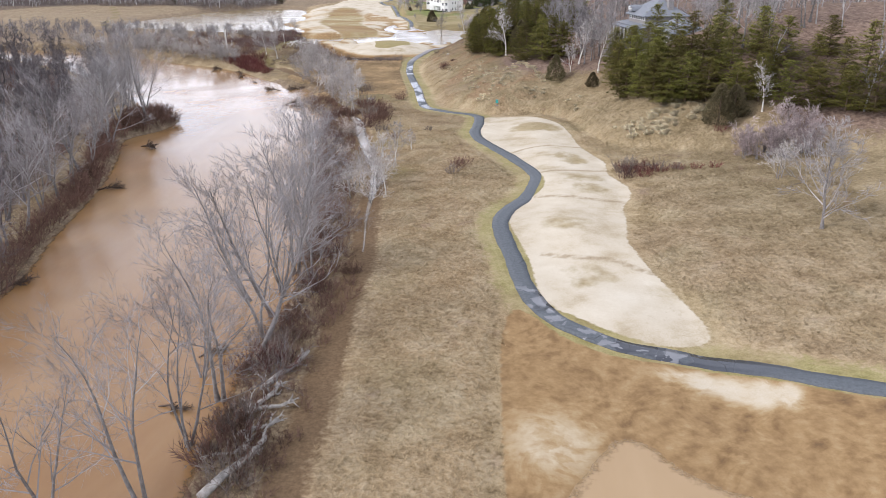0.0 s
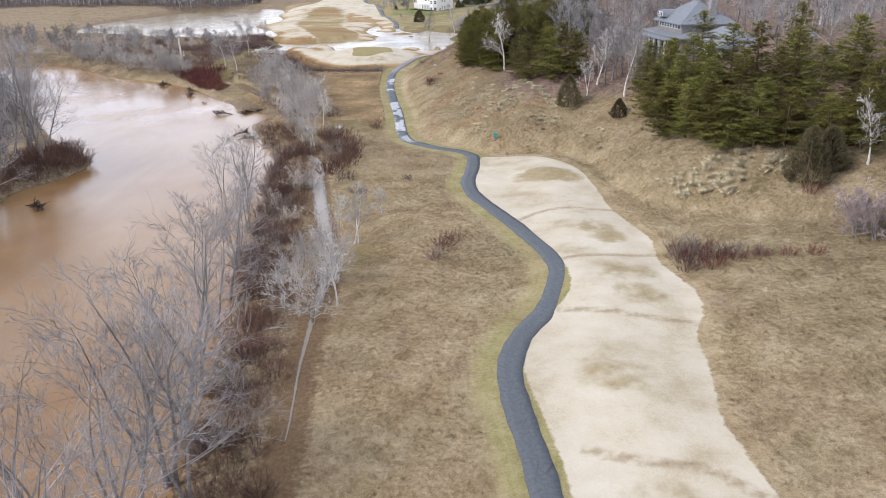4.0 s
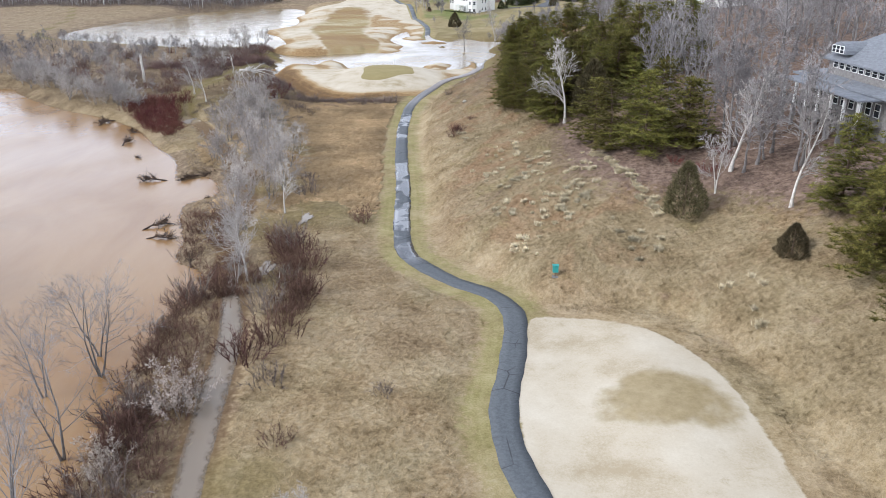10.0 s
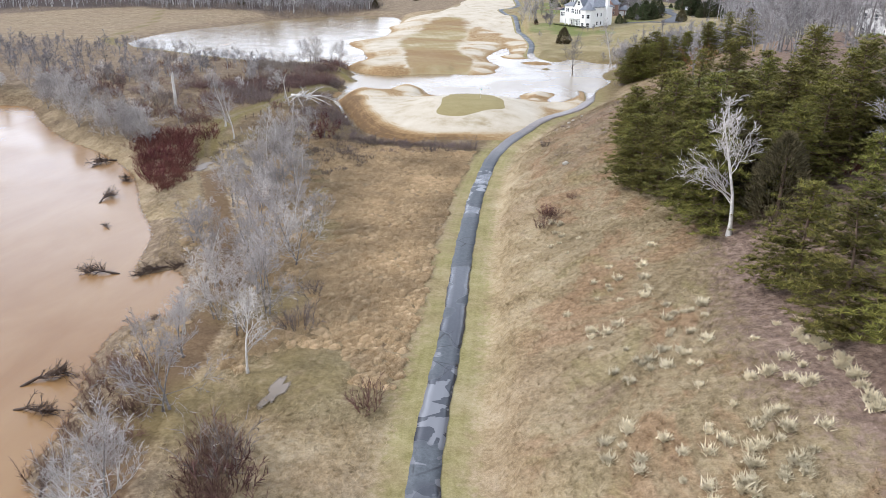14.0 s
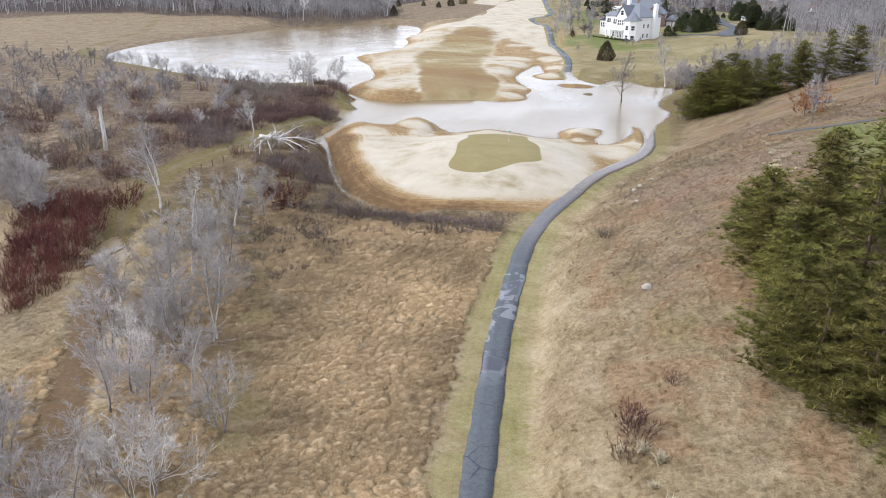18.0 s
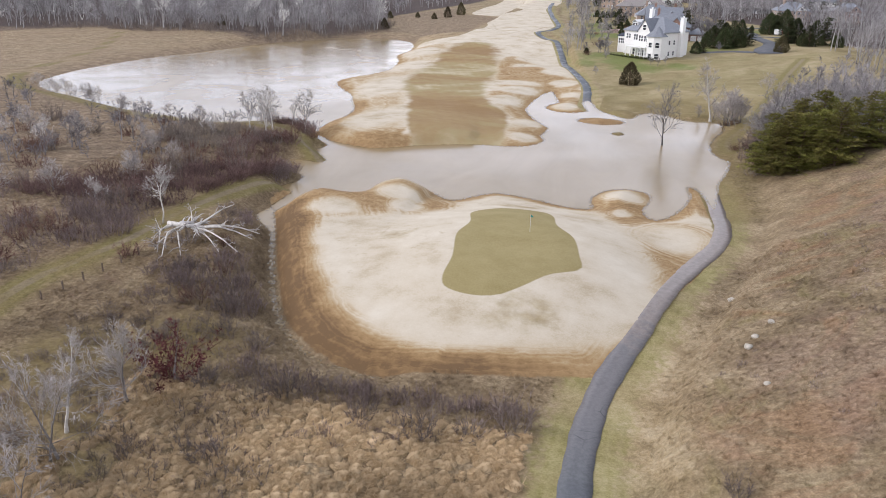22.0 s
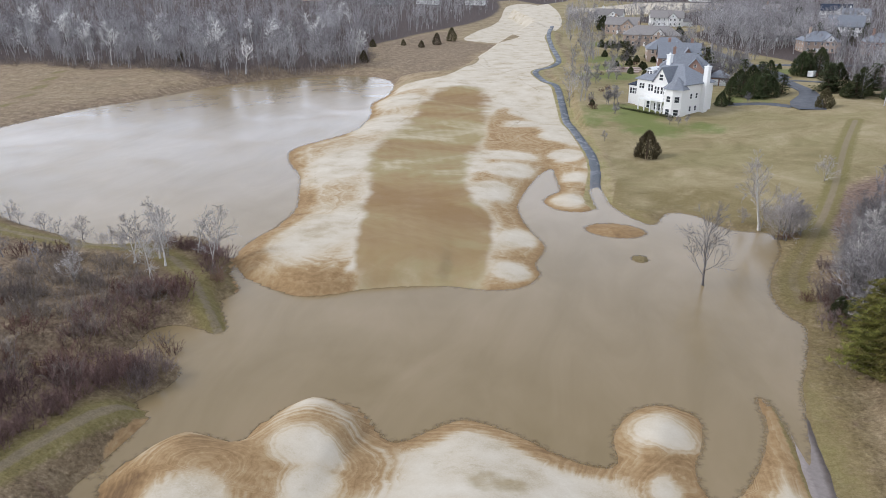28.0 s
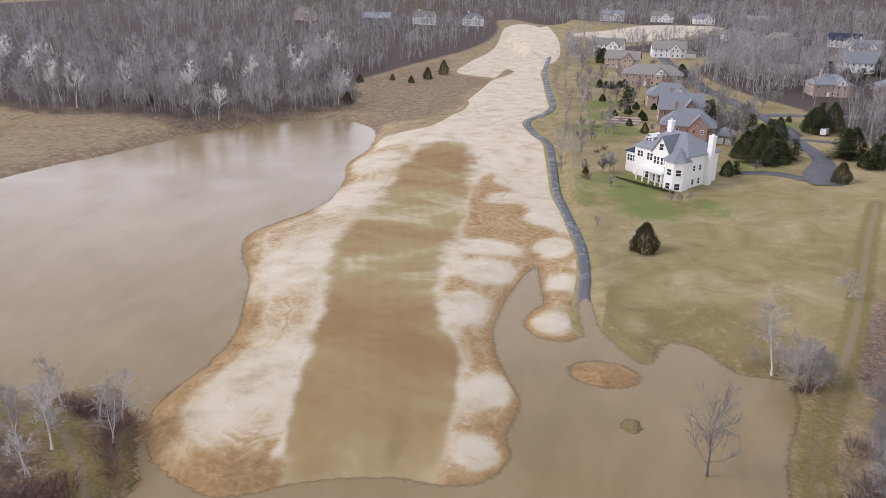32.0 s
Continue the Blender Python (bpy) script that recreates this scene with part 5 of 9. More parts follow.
def pine_tree(seed, height, width, bare=0.06):
    """A broad pine: level, feathery tiers that thin to a blunt top."""
    rng = np.random.default_rng(seed)
    trunk, crown = ([], []), ([], [])
    pts, _ = run_of(np.array((0, 0, -0.4)), np.array((0, 0, 1.0)), height, 7, 0.03, 0.01, rng)
    tube(trunk, pts, [0.2 * (1 - i / 7.3) + 0.02 for i in range(8)], 6)
    z = height * bare
    while z < height * 0.975:
        f = z / height
        for b in range(rng.integers(5, 8)):
            ang = rng.uniform(0, 2 * math.pi)
            ll = width * (1.0 - f) ** 0.66 * rng.uniform(0.6, 1.18) * (0.8 + 0.2 * min(1, (f - bare) * 6)) + 0.25
            d = np.array((math.cos(ang), math.sin(ang), rng.uniform(-0.06, 0.16) + 0.4 * f * f))
            k = min(int(f * 7), 6)
            p = pts[k] + (pts[k + 1] - pts[k]) * (f * 7 - k)
            lp, _ = run_of(p, d / np.linalg.norm(d), ll, 3, 0.08, 0.03, rng)
            tube(trunk, lp, [0.04, 0.03, 0.02, 0.006], 3)
            count = max(3, int(ll * 3.2))
            for c in range(count):
                g = 3 * (0.2 + 0.8 * (c + rng.uniform(0, 1)) / count)
                j = min(int(g), 2)
                spread = 0.2 + 0.28 * (1 - abs(g / 3 - 0.6))
                q = lp[j] + (lp[j + 1] - lp[j]) * min(g - j, 1) + rng.normal(size=3) * (spread, spread, 0.05)
                for _n in range(25):
                    a2 = rng.uniform(0, 2 * math.pi)
                    e = np.array((math.cos(a2), math.sin(a2), rng.uniform(-0.1, 0.42))) + d * 0.6
                    blade(crown, q, e / np.linalg.norm(e), rng.uniform(0.3, 0.66), rng.uniform(0.025, 0.046), rng, True)
        z += height * rng.uniform(0.04, 0.06)
    return trunk, crown


def cedar_tree(seed, height, width):
    """A dense upright cone of fine sprays."""
    rng = np.random.default_rng(seed)
    trunk, crown = ([], []), ([], [])
    tube(trunk, [np.array((0, 0, -0.3)), np.array((0, 0, height * 0.5)), np.array((0, 0, height * 0.93))], [0.16, 0.1, 0.02], 6)
    for n in range(4600):
        f = rng.uniform(0.01, 1.0) ** 1.15
        r = width * (1 - f ** 1.7) ** 0.8 * min(1, 0.72 + f * 2.2) * (0.55 + 0.45 * math.sqrt(rng.uniform())) * 1.0
        a = rng.uniform(0, 2 * math.pi)
        r *= 1 + 0.14 * math.sin(3 * a + f * 9 + seed) + 0.1 * math.sin(5 * a - f * 17)
        p = np.array((r * math.cos(a), r * math.sin(a), f * height * 0.97))
        d = np.array((math.cos(a) * 0.55, math.sin(a) * 0.55, rng.uniform(0.2, 1.1))) + rng.normal(size=3) * 0.2
        blade(crown, p, d / np.linalg.norm(d), rng.uniform(0.25, 0.6), rng.uniform(0.035, 0.07), rng)
    return trunk, crown


def shrub(seed, height, width, stems=30, leafy=0):
    """A thicket of thin stems and twigs."""
    rng = np.random.default_rng(seed)
    wood, spray = ([], []), ([], [])
    for _ in range(stems):
        a, r = rng.uniform(0, 2 * math.pi), width * 0.6 * math.sqrt(rng.uniform())
        p = np.array((r * math.cos(a), r * math.sin(a), -0.1))
        d = np.array((math.cos(a) * r / width * 0.9, math.sin(a) * r / width * 0.9, 1.0)) + rng.normal(size=3) * 0.2
        pts, _ = run_of(p, d / np.linalg.norm(d), height * rng.uniform(0.6, 1.1), 3, 0.15, 0.02, rng)
        tube(wood, pts, [0.03, 0.022, 0.014, 0.006], 3)
        for b in range(14):
            g = rng.uniform(0.1, 1.0) * 3
            j = min(int(g), 2)
            q = pts[j] + (pts[j + 1] - pts[j]) * (g - j)
            e = turned((pts[j + 1] - pts[j]) / np.linalg.norm(pts[j + 1] - pts[j]), rng.uniform(0.3, 1.0), rng)
            blade(spray, q, e, height * rng.uniform(0.15, 0.4), 0.024, rng)
            for _l in range(leafy):
                blade(spray, q + e * rng.uniform(0.1, 0.5) + rng.normal(size=3) * 0.12, turned(e, 1.2, rng), rng.uniform(0.12, 0.26), rng.uniform(0.05, 0.09), rng)
    return wood, spray


def kit(name, pieces):
    """The meshes of one kind of plant: (part name, points and faces, material) each."""
    return [(n, mesh(name + "_" + n, g[0], g[1], m, n == "trunk")) for n, g, m in pieces]


def plant(name, parts, label, category, group, x, y, size=1.0, turn=0.0, sink=0.0, tilt=(0, 0)):
    z = float(ground_height(np.array([x]), np.array([y]))[0])
    ob = thing(name, label, category, group, Matrix.Translation((x, y, max(z, -0.6) - sink)) @ pose(0, 0, 0, tilt[0], tilt[1], turn) @ Matrix.Diagonal((size, size, size, 1)))
    for n, me in parts:
        part(n, me, ob)
    return ob


rng = np.random.default_rng(7)
BANK_TREES = [kit("bank_tree", [("trunk", t, M_BARK), ("crown", c, M_TWIG)]) for t, c in (
    bare_tree(11, 16, 0.3, 0.95, 2, 10, 7, 0.0095), bare_tree(12, 18, 0.22, 0.9, 1, 18, 7, 0.0095), bare_tree(13, 14, 0.4, 1.0, 3, 7, 7, 0.0095), bare_tree(14, 15, 0.35, 1.05, 2, 10, 7, 0.0095))]
SLIM_TREES = [kit("slim_tree", [("trunk", t, M_BARK), ("crown", c, M_MIST)]) for t, c in (
    bare_tree(21, 7.6, 0.06, 1.0, 1, 19, 9, 0.016, 0.08), bare_tree(22, 7, 0.1, 1.0, 3, 7, 9, 0.016, 0.08, 0.3), bare_tree(23, 8.4, 0.05, 0.95, 2, 10, 9, 0.016, 0.08, 0.22))]
THICKET_TREES = [kit("thicket_tree", [("trunk", t, M_BARK), ("crown", c, M_ROSY)]) for t, c in (
    bare_tree(27, 8, 0.08, 0.7, 3, 6, 6, 0.03, 0.1, 0.25), bare_tree(28, 7, 0.08, 0.75, 2, 8, 6, 0.03, 0.1, 0.25))]
PALE_TREES = [kit("pale_tree", [("trunk", t, M_PALEBARK), ("crown", c, M_PALETWIG)]) for t, c in (
    bare_tree(31, 12, 0.06, 0.75, 1, 15, 8, 0.019), bare_tree(32, 9, 0.08, 0.85, 2, 9, 8, 0.019), bare_tree(33, 14, 0.05, 0.65, 1, 17, 8, 0.019))]
HILL_TREES = [kit("hill_tree", [("trunk", t, M_BARK), ("crown", c, M_TWIG)]) for t, c in (
    bare_tree(41, 17, 0.04, 0.7, 1, 14, 6, 0.036, 0.25), bare_tree(42, 15, 0.06, 0.75, 2, 7, 6, 0.036, 0.25, 0.2), bare_tree(43, 18, 0.04, 0.65, 1, 14, 6, 0.036, 0.28))]
PINES = [kit("pine", [("trunk", t, M_PINEBARK), ("crown", c, M_PINE)]) for t, c in (pine_tree(51, 10.5, 4.6), pine_tree(52, 9.3, 4.5), pine_tree(53, 12, 4.4, 0.1), pine_tree(54, 7.2, 3.9, 0.02))]
CEDARS = [kit("cedar", [("trunk", t, M_PINEBARK), ("crown", c, M_CEDAR)]) for t, c in (cedar_tree(61, 6.5, 2.5), cedar_tree(62, 5, 2.3))]
EVERGREENS = [kit("evergreen", [("trunk", t, M_PINEBARK), ("crown", c, M_EVERGREEN)]) for t, c in (cedar_tree(64, 6.2, 2.5), pine_tree(66, 6.8, 2.6, 0.02), cedar_tree(65, 5.2, 2.5), pine_tree(67, 5.8, 2.4, 0.02))]
GARDEN_TREES = [kit("garden_tree", [("trunk", t, M_BARK), ("crown", c, M_TWIG)]) for t, c in (
    bare_tree(24, 8, 0.08, 0.8, 1, 13, 5, 0.05, 0.14), bare_tree(25, 7, 0.1, 0.85, 3, 6, 5, 0.05, 0.12, 0.25), bare_tree(26, 9, 0.07, 0.8, 2, 8, 5, 0.05, 0.14, 0.2))]
GREEN_CEDAR = kit("yew", [("trunk", ([(0, 0, 0), (0.1, 0, 0), (0, 0.1, 1)], [(0, 1, 2)]), M_PINEBARK), ("crown", cedar_tree(63, 4, 2.0)[1], M_EVERGREEN)])
SHRUBS = [kit("shrub", [("woody_base", w, m), ("spray", s, m)]) for (w, s), m in (
    (shrub(71, 2.2, 2.0), M_SHRUB), (shrub(72, 1.7, 2.4), M_SHRUB), (shrub(73, 2.4, 2.0), M_SHRUBGREY), (shrub(74, 1.5, 2.2), M_SHRUBGREY))]
BRAMBLE = kit("bramble", [("woody_base", shrub(75, 1.9, 2.4, 34)[0], M_RED), ("spray", shrub(75, 1.9, 2.4, 34)[1], M_RED)])
LEAFY = kit("leafy_shrub", [("woody_base", shrub(76, 4.2, 2.8, 22)[0], M_BARK), ("foliage", shrub(76, 4.2, 2.8, 26, 5)[1], M_PALELEAF)])

# trees leaning over the river along the near bank
bank = smooth_loop(RIVER_BANK, 4, False)
for n, (x, y, k, s, turn) in enumerate((
        (-21.0, 46.0, 0, 0.9, 10), (-20.4, 54.0, 2, 0.95, 80), (-19.6, 61.5, 0, 1.0, 150), (-18.3, 70.2, 1, 0.95, 220), (-19.2, 74.5, 3, 1.0, 300), (-18.9, 80, 1, 0.9, 30), (-19.6, 86.5, 2, 1.05, 95), (-19.0, 93, 0, 1.05, 170),
        (-20.5, 99, 1, 0.95, 240), (-20.8, 106, 3, 1.0, 310), (-23.6, 119, 2, 0.95, 75), (-24.5, 128, 1, 0.8, 135), (-26.8, 141, 2, 0.72, 265), (-28.5, 153, 0, 0.62, 330),
        (-31, 163, 3, 0.66, 45), (-34.5, 176, 2, 0.72, 105), (-36.5, 180, 3, 0.6, 160), (-38, 172, 0, 0.55, 20), (-24.5, 38, 1, 0.9, 60), (-27.5, 44.5, 3, 0.8, 190), (-22.8, 66, 2, 0.8, 260), (-16.4, 89.5, 3, 0.8, 15), 
        (-22.6, 84, 1, 0.85, 340), (-22.3, 95.5, 3, 0.9, 120), (-17.5, 97, 1, 0.8, 75))):
    plant("riverside_tree", BANK_TREES[k], "bare grey many-branched tree leaning over the brown river", "tree", "riverside trees", x, y, s * (1.22 if y < 125 else 1.15), turn, 0.15, (rng.uniform(-4, 4), -rng.uniform(2, 9)))
for n in range(64):
    t = rng.uniform(0, 1)
    y = 48 + 150 * t
    x = float(np.interp(y, bank[:, 1], bank[:, 0])) + rng.uniform(0.2, 4.0)
    plant("bank_shrub", SHRUBS[(0, 2, 0, 1, 3)[n % 5]], "tangled leafless shrub on the muddy river bank", "shrub", "bank shrubs", x, y, rng.uniform(0.8, 1.5), rng.uniform(0, 360))
for x, y, s in ((-22.5, 168, 1.0), (-25.5, 160, 0.7), (-22, 152, 0.6)):
    plant("leafy_shrub", LEAFY, "tall shrub holding bleached dry leaves beside a track", "shrub", "leafy shrubs", x, y, s, rng.uniform(0, 360))
# pale sycamores and fine grey saplings on the strip between track and river
for x, y, k, s in ((-9.9, 140.6, 1, 0.95), (-9.8, 121.2, 0, 0.62), (-13.2, 148, 1, 0.6), (-25.7, 196, 0, 0.8), (-25.9, 193, 1, 0.6), (-28.1, 222, 0, 0.72), (-37.9, 227.7, 1, 0.6), (-44.8, 246, 2, 0.5), (-59, 293.4, 0, 0.85), (-58, 302, 2, 0.6),
                   (-78.6, 315, 0, 0.95), (-44.3, 273.4, 1, 1.0), (-55, 286.7, 0, 0.85), (-71.9, 305.6, 0, 0.9), (-41, 264, 2, 0.6), (-30, 205, 1, .55), (-7.6, 152, 1, .5)):
    plant("sycamore", PALE_TREES[k], "slender leafless sycamore with white bark beside a track", "tree", "sycamores", x, y, s, rng.uniform(0, 360))
for x, y in ((-41.2, 265), (-36.8, 251.5), (-45.8, 246), (-41.3, 246.4), (-45.4, 256.5), (-43.5, 241), (-56.5, 306), (-40.6, 262), (-57.2, 308.4), (-46.5, 263), (-52.2, 276), (-48, 268), (-38, 256), (-50.5, 262), (-34, 240), (-36, 232), (-39.5, 236),
             (-31.5, 229), (-33, 214), (-29, 212), (-56.5, 299), (-62, 297), (-53, 290), (-48.5, 281), (-57, 284), (-61, 289), (-16.5, 127), (-13.2, 133), (-12.5, 127), (-66, 301), (-50, 252), (-28, 203), (-37.5, 245), (-33.5, 247), (-46, 259), (-42, 252), (-43.5, 268), (-47.5, 273), (-39.5, 268.5), (-36, 260), (-54, 281), (-51.5, 286), (-60, 303), (-64, 309), (-52, 268), (-55, 273), (-40, 240), (-58.5, 279), (-47, 249), (-43, 259.5), (-49.5, 276.5), (-63, 284), (-35.5, 224), (-31, 234.5), (-12, 118), (-14.5, 121), (-17.6, 139)):
    if x < -57.5 and y > 280:
        continue
    if rng.uniform() < 0.22:
        continue
    plant("sapling", SLIM_TREES[rng.integers(0, 3)], "slim leafless sapling with a haze of fine grey twigs", "tree", "saplings", x + rng.normal() * 0.6, y + rng.normal() * 0.6, rng.uniform(0.75, 1.15), rng.uniform(0, 360))
for n, (x, y, s) in enumerate(((-19.5, 176, 1.2), (-17.5, 181, 1.3), (-21, 187, 1.1), (-16, 172, 0.9), (-19, 201, 1.1), (-22.5, 206, 1.3), (-24.3, 209, 1.2), (-20.5, 196, 1.0), (-17.6, 191, 1.2), (-12.5, 163, 0.8), (-27, 232, 1.0), (-29, 240, 1.0), (-15.2, 219, 0.8),
                                (-46, 303, 1.1), (-52, 312, 0.9), (-60, 318, 1.0), (-57, 325, 1.1), (-51, 320, 1.0), (-45, 314, 1.0), (-37, 312, 1.0), (-32, 311, 1.1), (-27.5, 312, 1.0), (-24, 314, 1.2), (-41, 316, .9),
                                (2, 138, 1.0), (3.5, 141, 0.9), (1, 134.5, 0.8), (-5, 170, 0.7), (-3.5, 262, 0.9), (-4.2, 260, 0.8), (32.2, 131.5, 1.4), (33.8, 134, 1.3), (31.5, 128, 1.0), (35.5, 132, 1.2), (38, 131, 0.9), (41, 130.5, 0.8), (-8, 304, .6), (-1, 268, .5))):
    plant("meadow_shrub", SHRUBS[2 + n % 2 if y > 300 else n % 4], "low tangled leafless shrub in winter grass", "shrub", "meadow shrubs", x, y, s * (1.35 if x < -14 and y < 235 else 1.0), rng.uniform(0, 360))
for n in range(46):
    u = rng.uniform(0, 1)
    x = np.interp(u, [0, 0.3, 0.6, 1], [-88, -112, -138, -175]) + rng.uniform(-3, 3)
    y = np.interp(u, [0, 0.3, 0.6, 1], [296, 308.5, 332, 343]) + rng.uniform(0.5, 9)
    plant("bank_sapling", SLIM_TREES[n % 3], "grey leafless sapling crowding the far river bend", "tree", "river bend saplings", x, y, rng.uniform(0.55, 1.0), rng.uniform(0, 360), 0.0, (rng.uniform(0, 10), rng.uniform(-6, 6)))
for n, (x, y) in enumerate(((-55, 62), (-57, 72), (-57.5, 81), (-58, 90), (-60.5, 97), (-61.5, 105), (-63, 113), (-64.5, 120), (-66, 128), (-68, 136), (-70, 144), (-72.5, 151), (-76, 160), (-79, 168), (-80, 178), (-79, 188), (-84, 196), (-92, 205), (-62, 86), (-66, 108), (-71, 130))):
    plant("far_bank_tree", BANK_TREES[n % 4], "tall dark leafless tree on the far river bank", "tree", "far bank trees", x - 1, y, rng.uniform(0.85, 1.15), 40 * n, 0.1, (rng.uniform(-4, 4), rng.uniform(0, 8)))
for n, (x, y, k, size) in enumerate(((-75, 183, 1, 1.3), (-79, 176, 0, 1.35), (-78, 190, 3, 1.25), (-83, 186, 1, 1.25), (-76.5, 164, 1, 1.2), (-73, 157, 3, 1.2), (-86, 197, 0, 1.2), (-80.5, 167, 2, 1.3), (-92, 208, 1, 1.2))):
    plant("far_bank_tree", BANK_TREES[k], "tall dark leafless tree on the far river bank", "tree", "far bank trees", x, y, size, 70 * n, 0.1, (rng.uniform(-4, 4), rng.uniform(2, 10)))
plant("bank_tree", BANK_TREES[2], "dark leafless tree leaning out of the flooded bank", "tree", "", -97, 222, 0.9, 200)
for x, y in ((-75, 288), (-78, 293), (-79, 299), (-76, 281), (-80, 286), (-82, 293), (-77, 305), (-83, 300), (-86, 297), (-74.5, 284.5), (-78.5, 288.5), (-77.5, 297), (-81, 303), (-84.5, 304), (-79.5, 307.5), (-88, 301), (-73.5, 279), (-81.5, 289.5)):
    plant("red_bramble", BRAMBLE, "dense dark red bramble thicket beside the river", "shrub", "red brambles", x, y, rng.uniform(1.0, 1.5), rng.uniform(0, 360))
for x, y, s in ((33.2, 131, 0.95), (34.5, 128.5, 0.9), (36, 131, 0.9), (32, 134, 0.8), (38, 130, 0.7), (41, 130, 0.6), (44, 129.5, 0.6), (47, 129, 0.6), (29.2, 254.3, 0.8), (28, 261, 0.7), (31, 208, 0.7), (28, 211, 0.6), (34, 212, 0.6), (-4.2, 264, 0.7), (52, 143, 0.8)):
    plant("understorey_shrub", BRAMBLE, "rusty red shrub at the wood's edge on the hill", "shrub", "understorey shrubs", x, y, s, rng.uniform(0, 360))
plant("small_oak", kit("small_oak", [("trunk", bare_tree(81, 4.5, 0.05, 0.8, 1, 8, 4)[0], M_BARK), ("crown", shrub(82, 4.0, 2.2, 20, 3)[1], M_RED)]), "small oak still holding rusty red leaves", "tree", "", -54.5, 311.5, 1.35, 0)

# pines and cedars along the hill, bare hardwoods behind them
for x, y, k, s in ((41.4, 194, 0, 1.0), (40.6, 184, 1, 1.1), (41, 175.5, 3, 1.25), (42.5, 169.5, 0, 1.0), (44.6, 165.6, 1, 1.1), (47, 162.4, 3, 1.3), (50, 160, 0, 1.0), (53.5, 157.8, 1, 1.05), (43, 177, 2, 1.0), (46, 172, 0, 1.05), (50, 168, 2, 1.0), (54, 165, 0, 1.05), (43.5, 186, 2, 0.95), (48.5, 180, 1, 1.1), (58, 160, 2, 1.0),
                   (54, 174, 0, 1.1), (62, 153, 1, 1.0), (58, 154.5, 1, 1.0), (47.5, 186, 0, 1.0), (52.5, 181, 0, 1.05), (58, 168, 0, 1.05), (60, 174, 2, 1.0), (66, 167, 1, 1.1), (64, 155.5, 0, 1.0), (69, 161, 0, 1.0), (75, 148.5, 2, 0.95), (77, 160, 1, 1.0), (45.5, 192, 1, 1.0), (50, 191, 2, 1.0), (84, 145, 0, 1.0), (88, 138, 1, 1.0), (66, 149.5, 0, 0.9), (70, 146.5, 3, 1.1), (74, 143, 1, 0.95), (78, 141, 0, 0.95), (83, 139, 3, 1.1), (64, 160, 2, 0.9), (72, 154, 0, 1.0), (80, 150, 2, 1.0),
                   (7.0, 287.5, 3, 1.0), (6.2, 282, 1, 0.85), (7.4, 276, 0, 0.8), (6.4, 291, 3, 0.8), (7.6, 263.5, 1, 0.95), (6.6, 268, 1, 1.0), (9.6, 259.5, 0, 0.92), (12.2, 252.5, 1, 1.05), (14.8, 247.5, 3, 1.2), (10, 283, 2, 0.95), (11.5, 272, 0, 1.1), (15, 263, 2, 1.0), (19.5, 256, 1, 1.1), (22, 249.5, 0, 0.95), (18, 275, 2, 1.0), (24, 266, 0, 1.0), (30, 258, 2, 1.0), (16, 288, 0, 0.95),
                   (19.5, 229, 1, 1.0), (20.5, 220, 0, 0.95), (24.5, 215.5, 1, 1.05), (27.5, 223, 0, 0.9), (30, 216, 3, 1.2), (25.5, 236, 2, .8),
                   (8.2, 405.5, 3, 1.15), (8.6, 410, 1, 1.1), (9.4, 401.5, 1, 1.05), (11.6, 399.5, 0, 1.0), (12, 405.5, 0, 1.15), (12.5, 410, 1, 1.1), (15, 404, 1, 1.2), (14.5, 399, 3, 1.3), (16.5, 396.5, 1, 1.0), (20, 404, 0, 0.85), (24, 402, 1, 0.95), (29, 401, 0, 0.9), (34, 402, 2, 0.85), (12, 415, 0, 0.8), (18, 411, 1, 0.95), (40, 403, 1, 1.0), (10.5, 403, 3, 0.9), (24, 409, 0, 0.9), (30, 408, 1, 0.95), (26.6, 273, 0, 1.0), (30.5, 262.5, 1, 1.1), (34.8, 258, 0, 1.0), (38, 254, 2, 1.0), (33.7, 271, 0, 1.1), (29, 278, 2, 1.0), (36, 265, 1, 1.1), (41, 260, 0, 1.0), (24, 281, 1, 1.0), (21, 287, 0, 0.95), (31, 284, 0, 1.0), (13.5, 264, 3, 1.2), (8, 276.5, 1, 0.9), (19, 266, 1, 1.0), (26, 254, 1, 1.0), (27, 261, 0, 1.0), (23, 274, 0, 1.0), (12.5, 290, 1, 0.9)):
    if y < 195:
        x, y, s = x - 1.8, y - 4.8, s * 0.86
    plant("pine", PINES[k], "bushy yellow-green pine with drooping tiers on the hillside", "tree", "hillside pines", x, y, s * rng.uniform(1.0, 1.18), rng.uniform(0, 360))
for x, y, k, s in ((26.7, 199.6, 0, 1.0), (52, 145.0, 0, 1.2), (55.0, 146, 1, 1.2), (20.6, 245, 0, 1.4), (34.2, 185.6, 1, 0.7), (17.5, 254, 0, 1.2), (-19.2, 516.5, 1, 1.45), (-157.5, 679, 0, 0.95), (-233.5, 634.5, 0, 0.9), (18.5, 250.5, 1, 1.1), (-143, 768, 0, 1.1), (-139, 790, 0, 1.3), (-148, 752, 1, 0.8), (-160, 755, 1, .7), (-174, 740, 1, .9)):
    plant("cedar", CEDARS[k], "dense dark cone-shaped cedar standing on dry grass", "tree", "cedars", x, y, s, rng.uniform(0, 360))
for x, y, k, s in ((36.9, 194.5, 0, 1.05), (16.0, 243.4, 0, 1.2), (33.7, 207, 2, 1.0), (31, 203, 1, 0.8), (45, 182, 1, .9), (60, 145, 2, .7)):
    plant("pale_tree", PALE_TREES[k], "leafless pale-barked tree standing before dark pines", "tree", "pale hill trees", x, y, s, rng.uniform(0, 360))
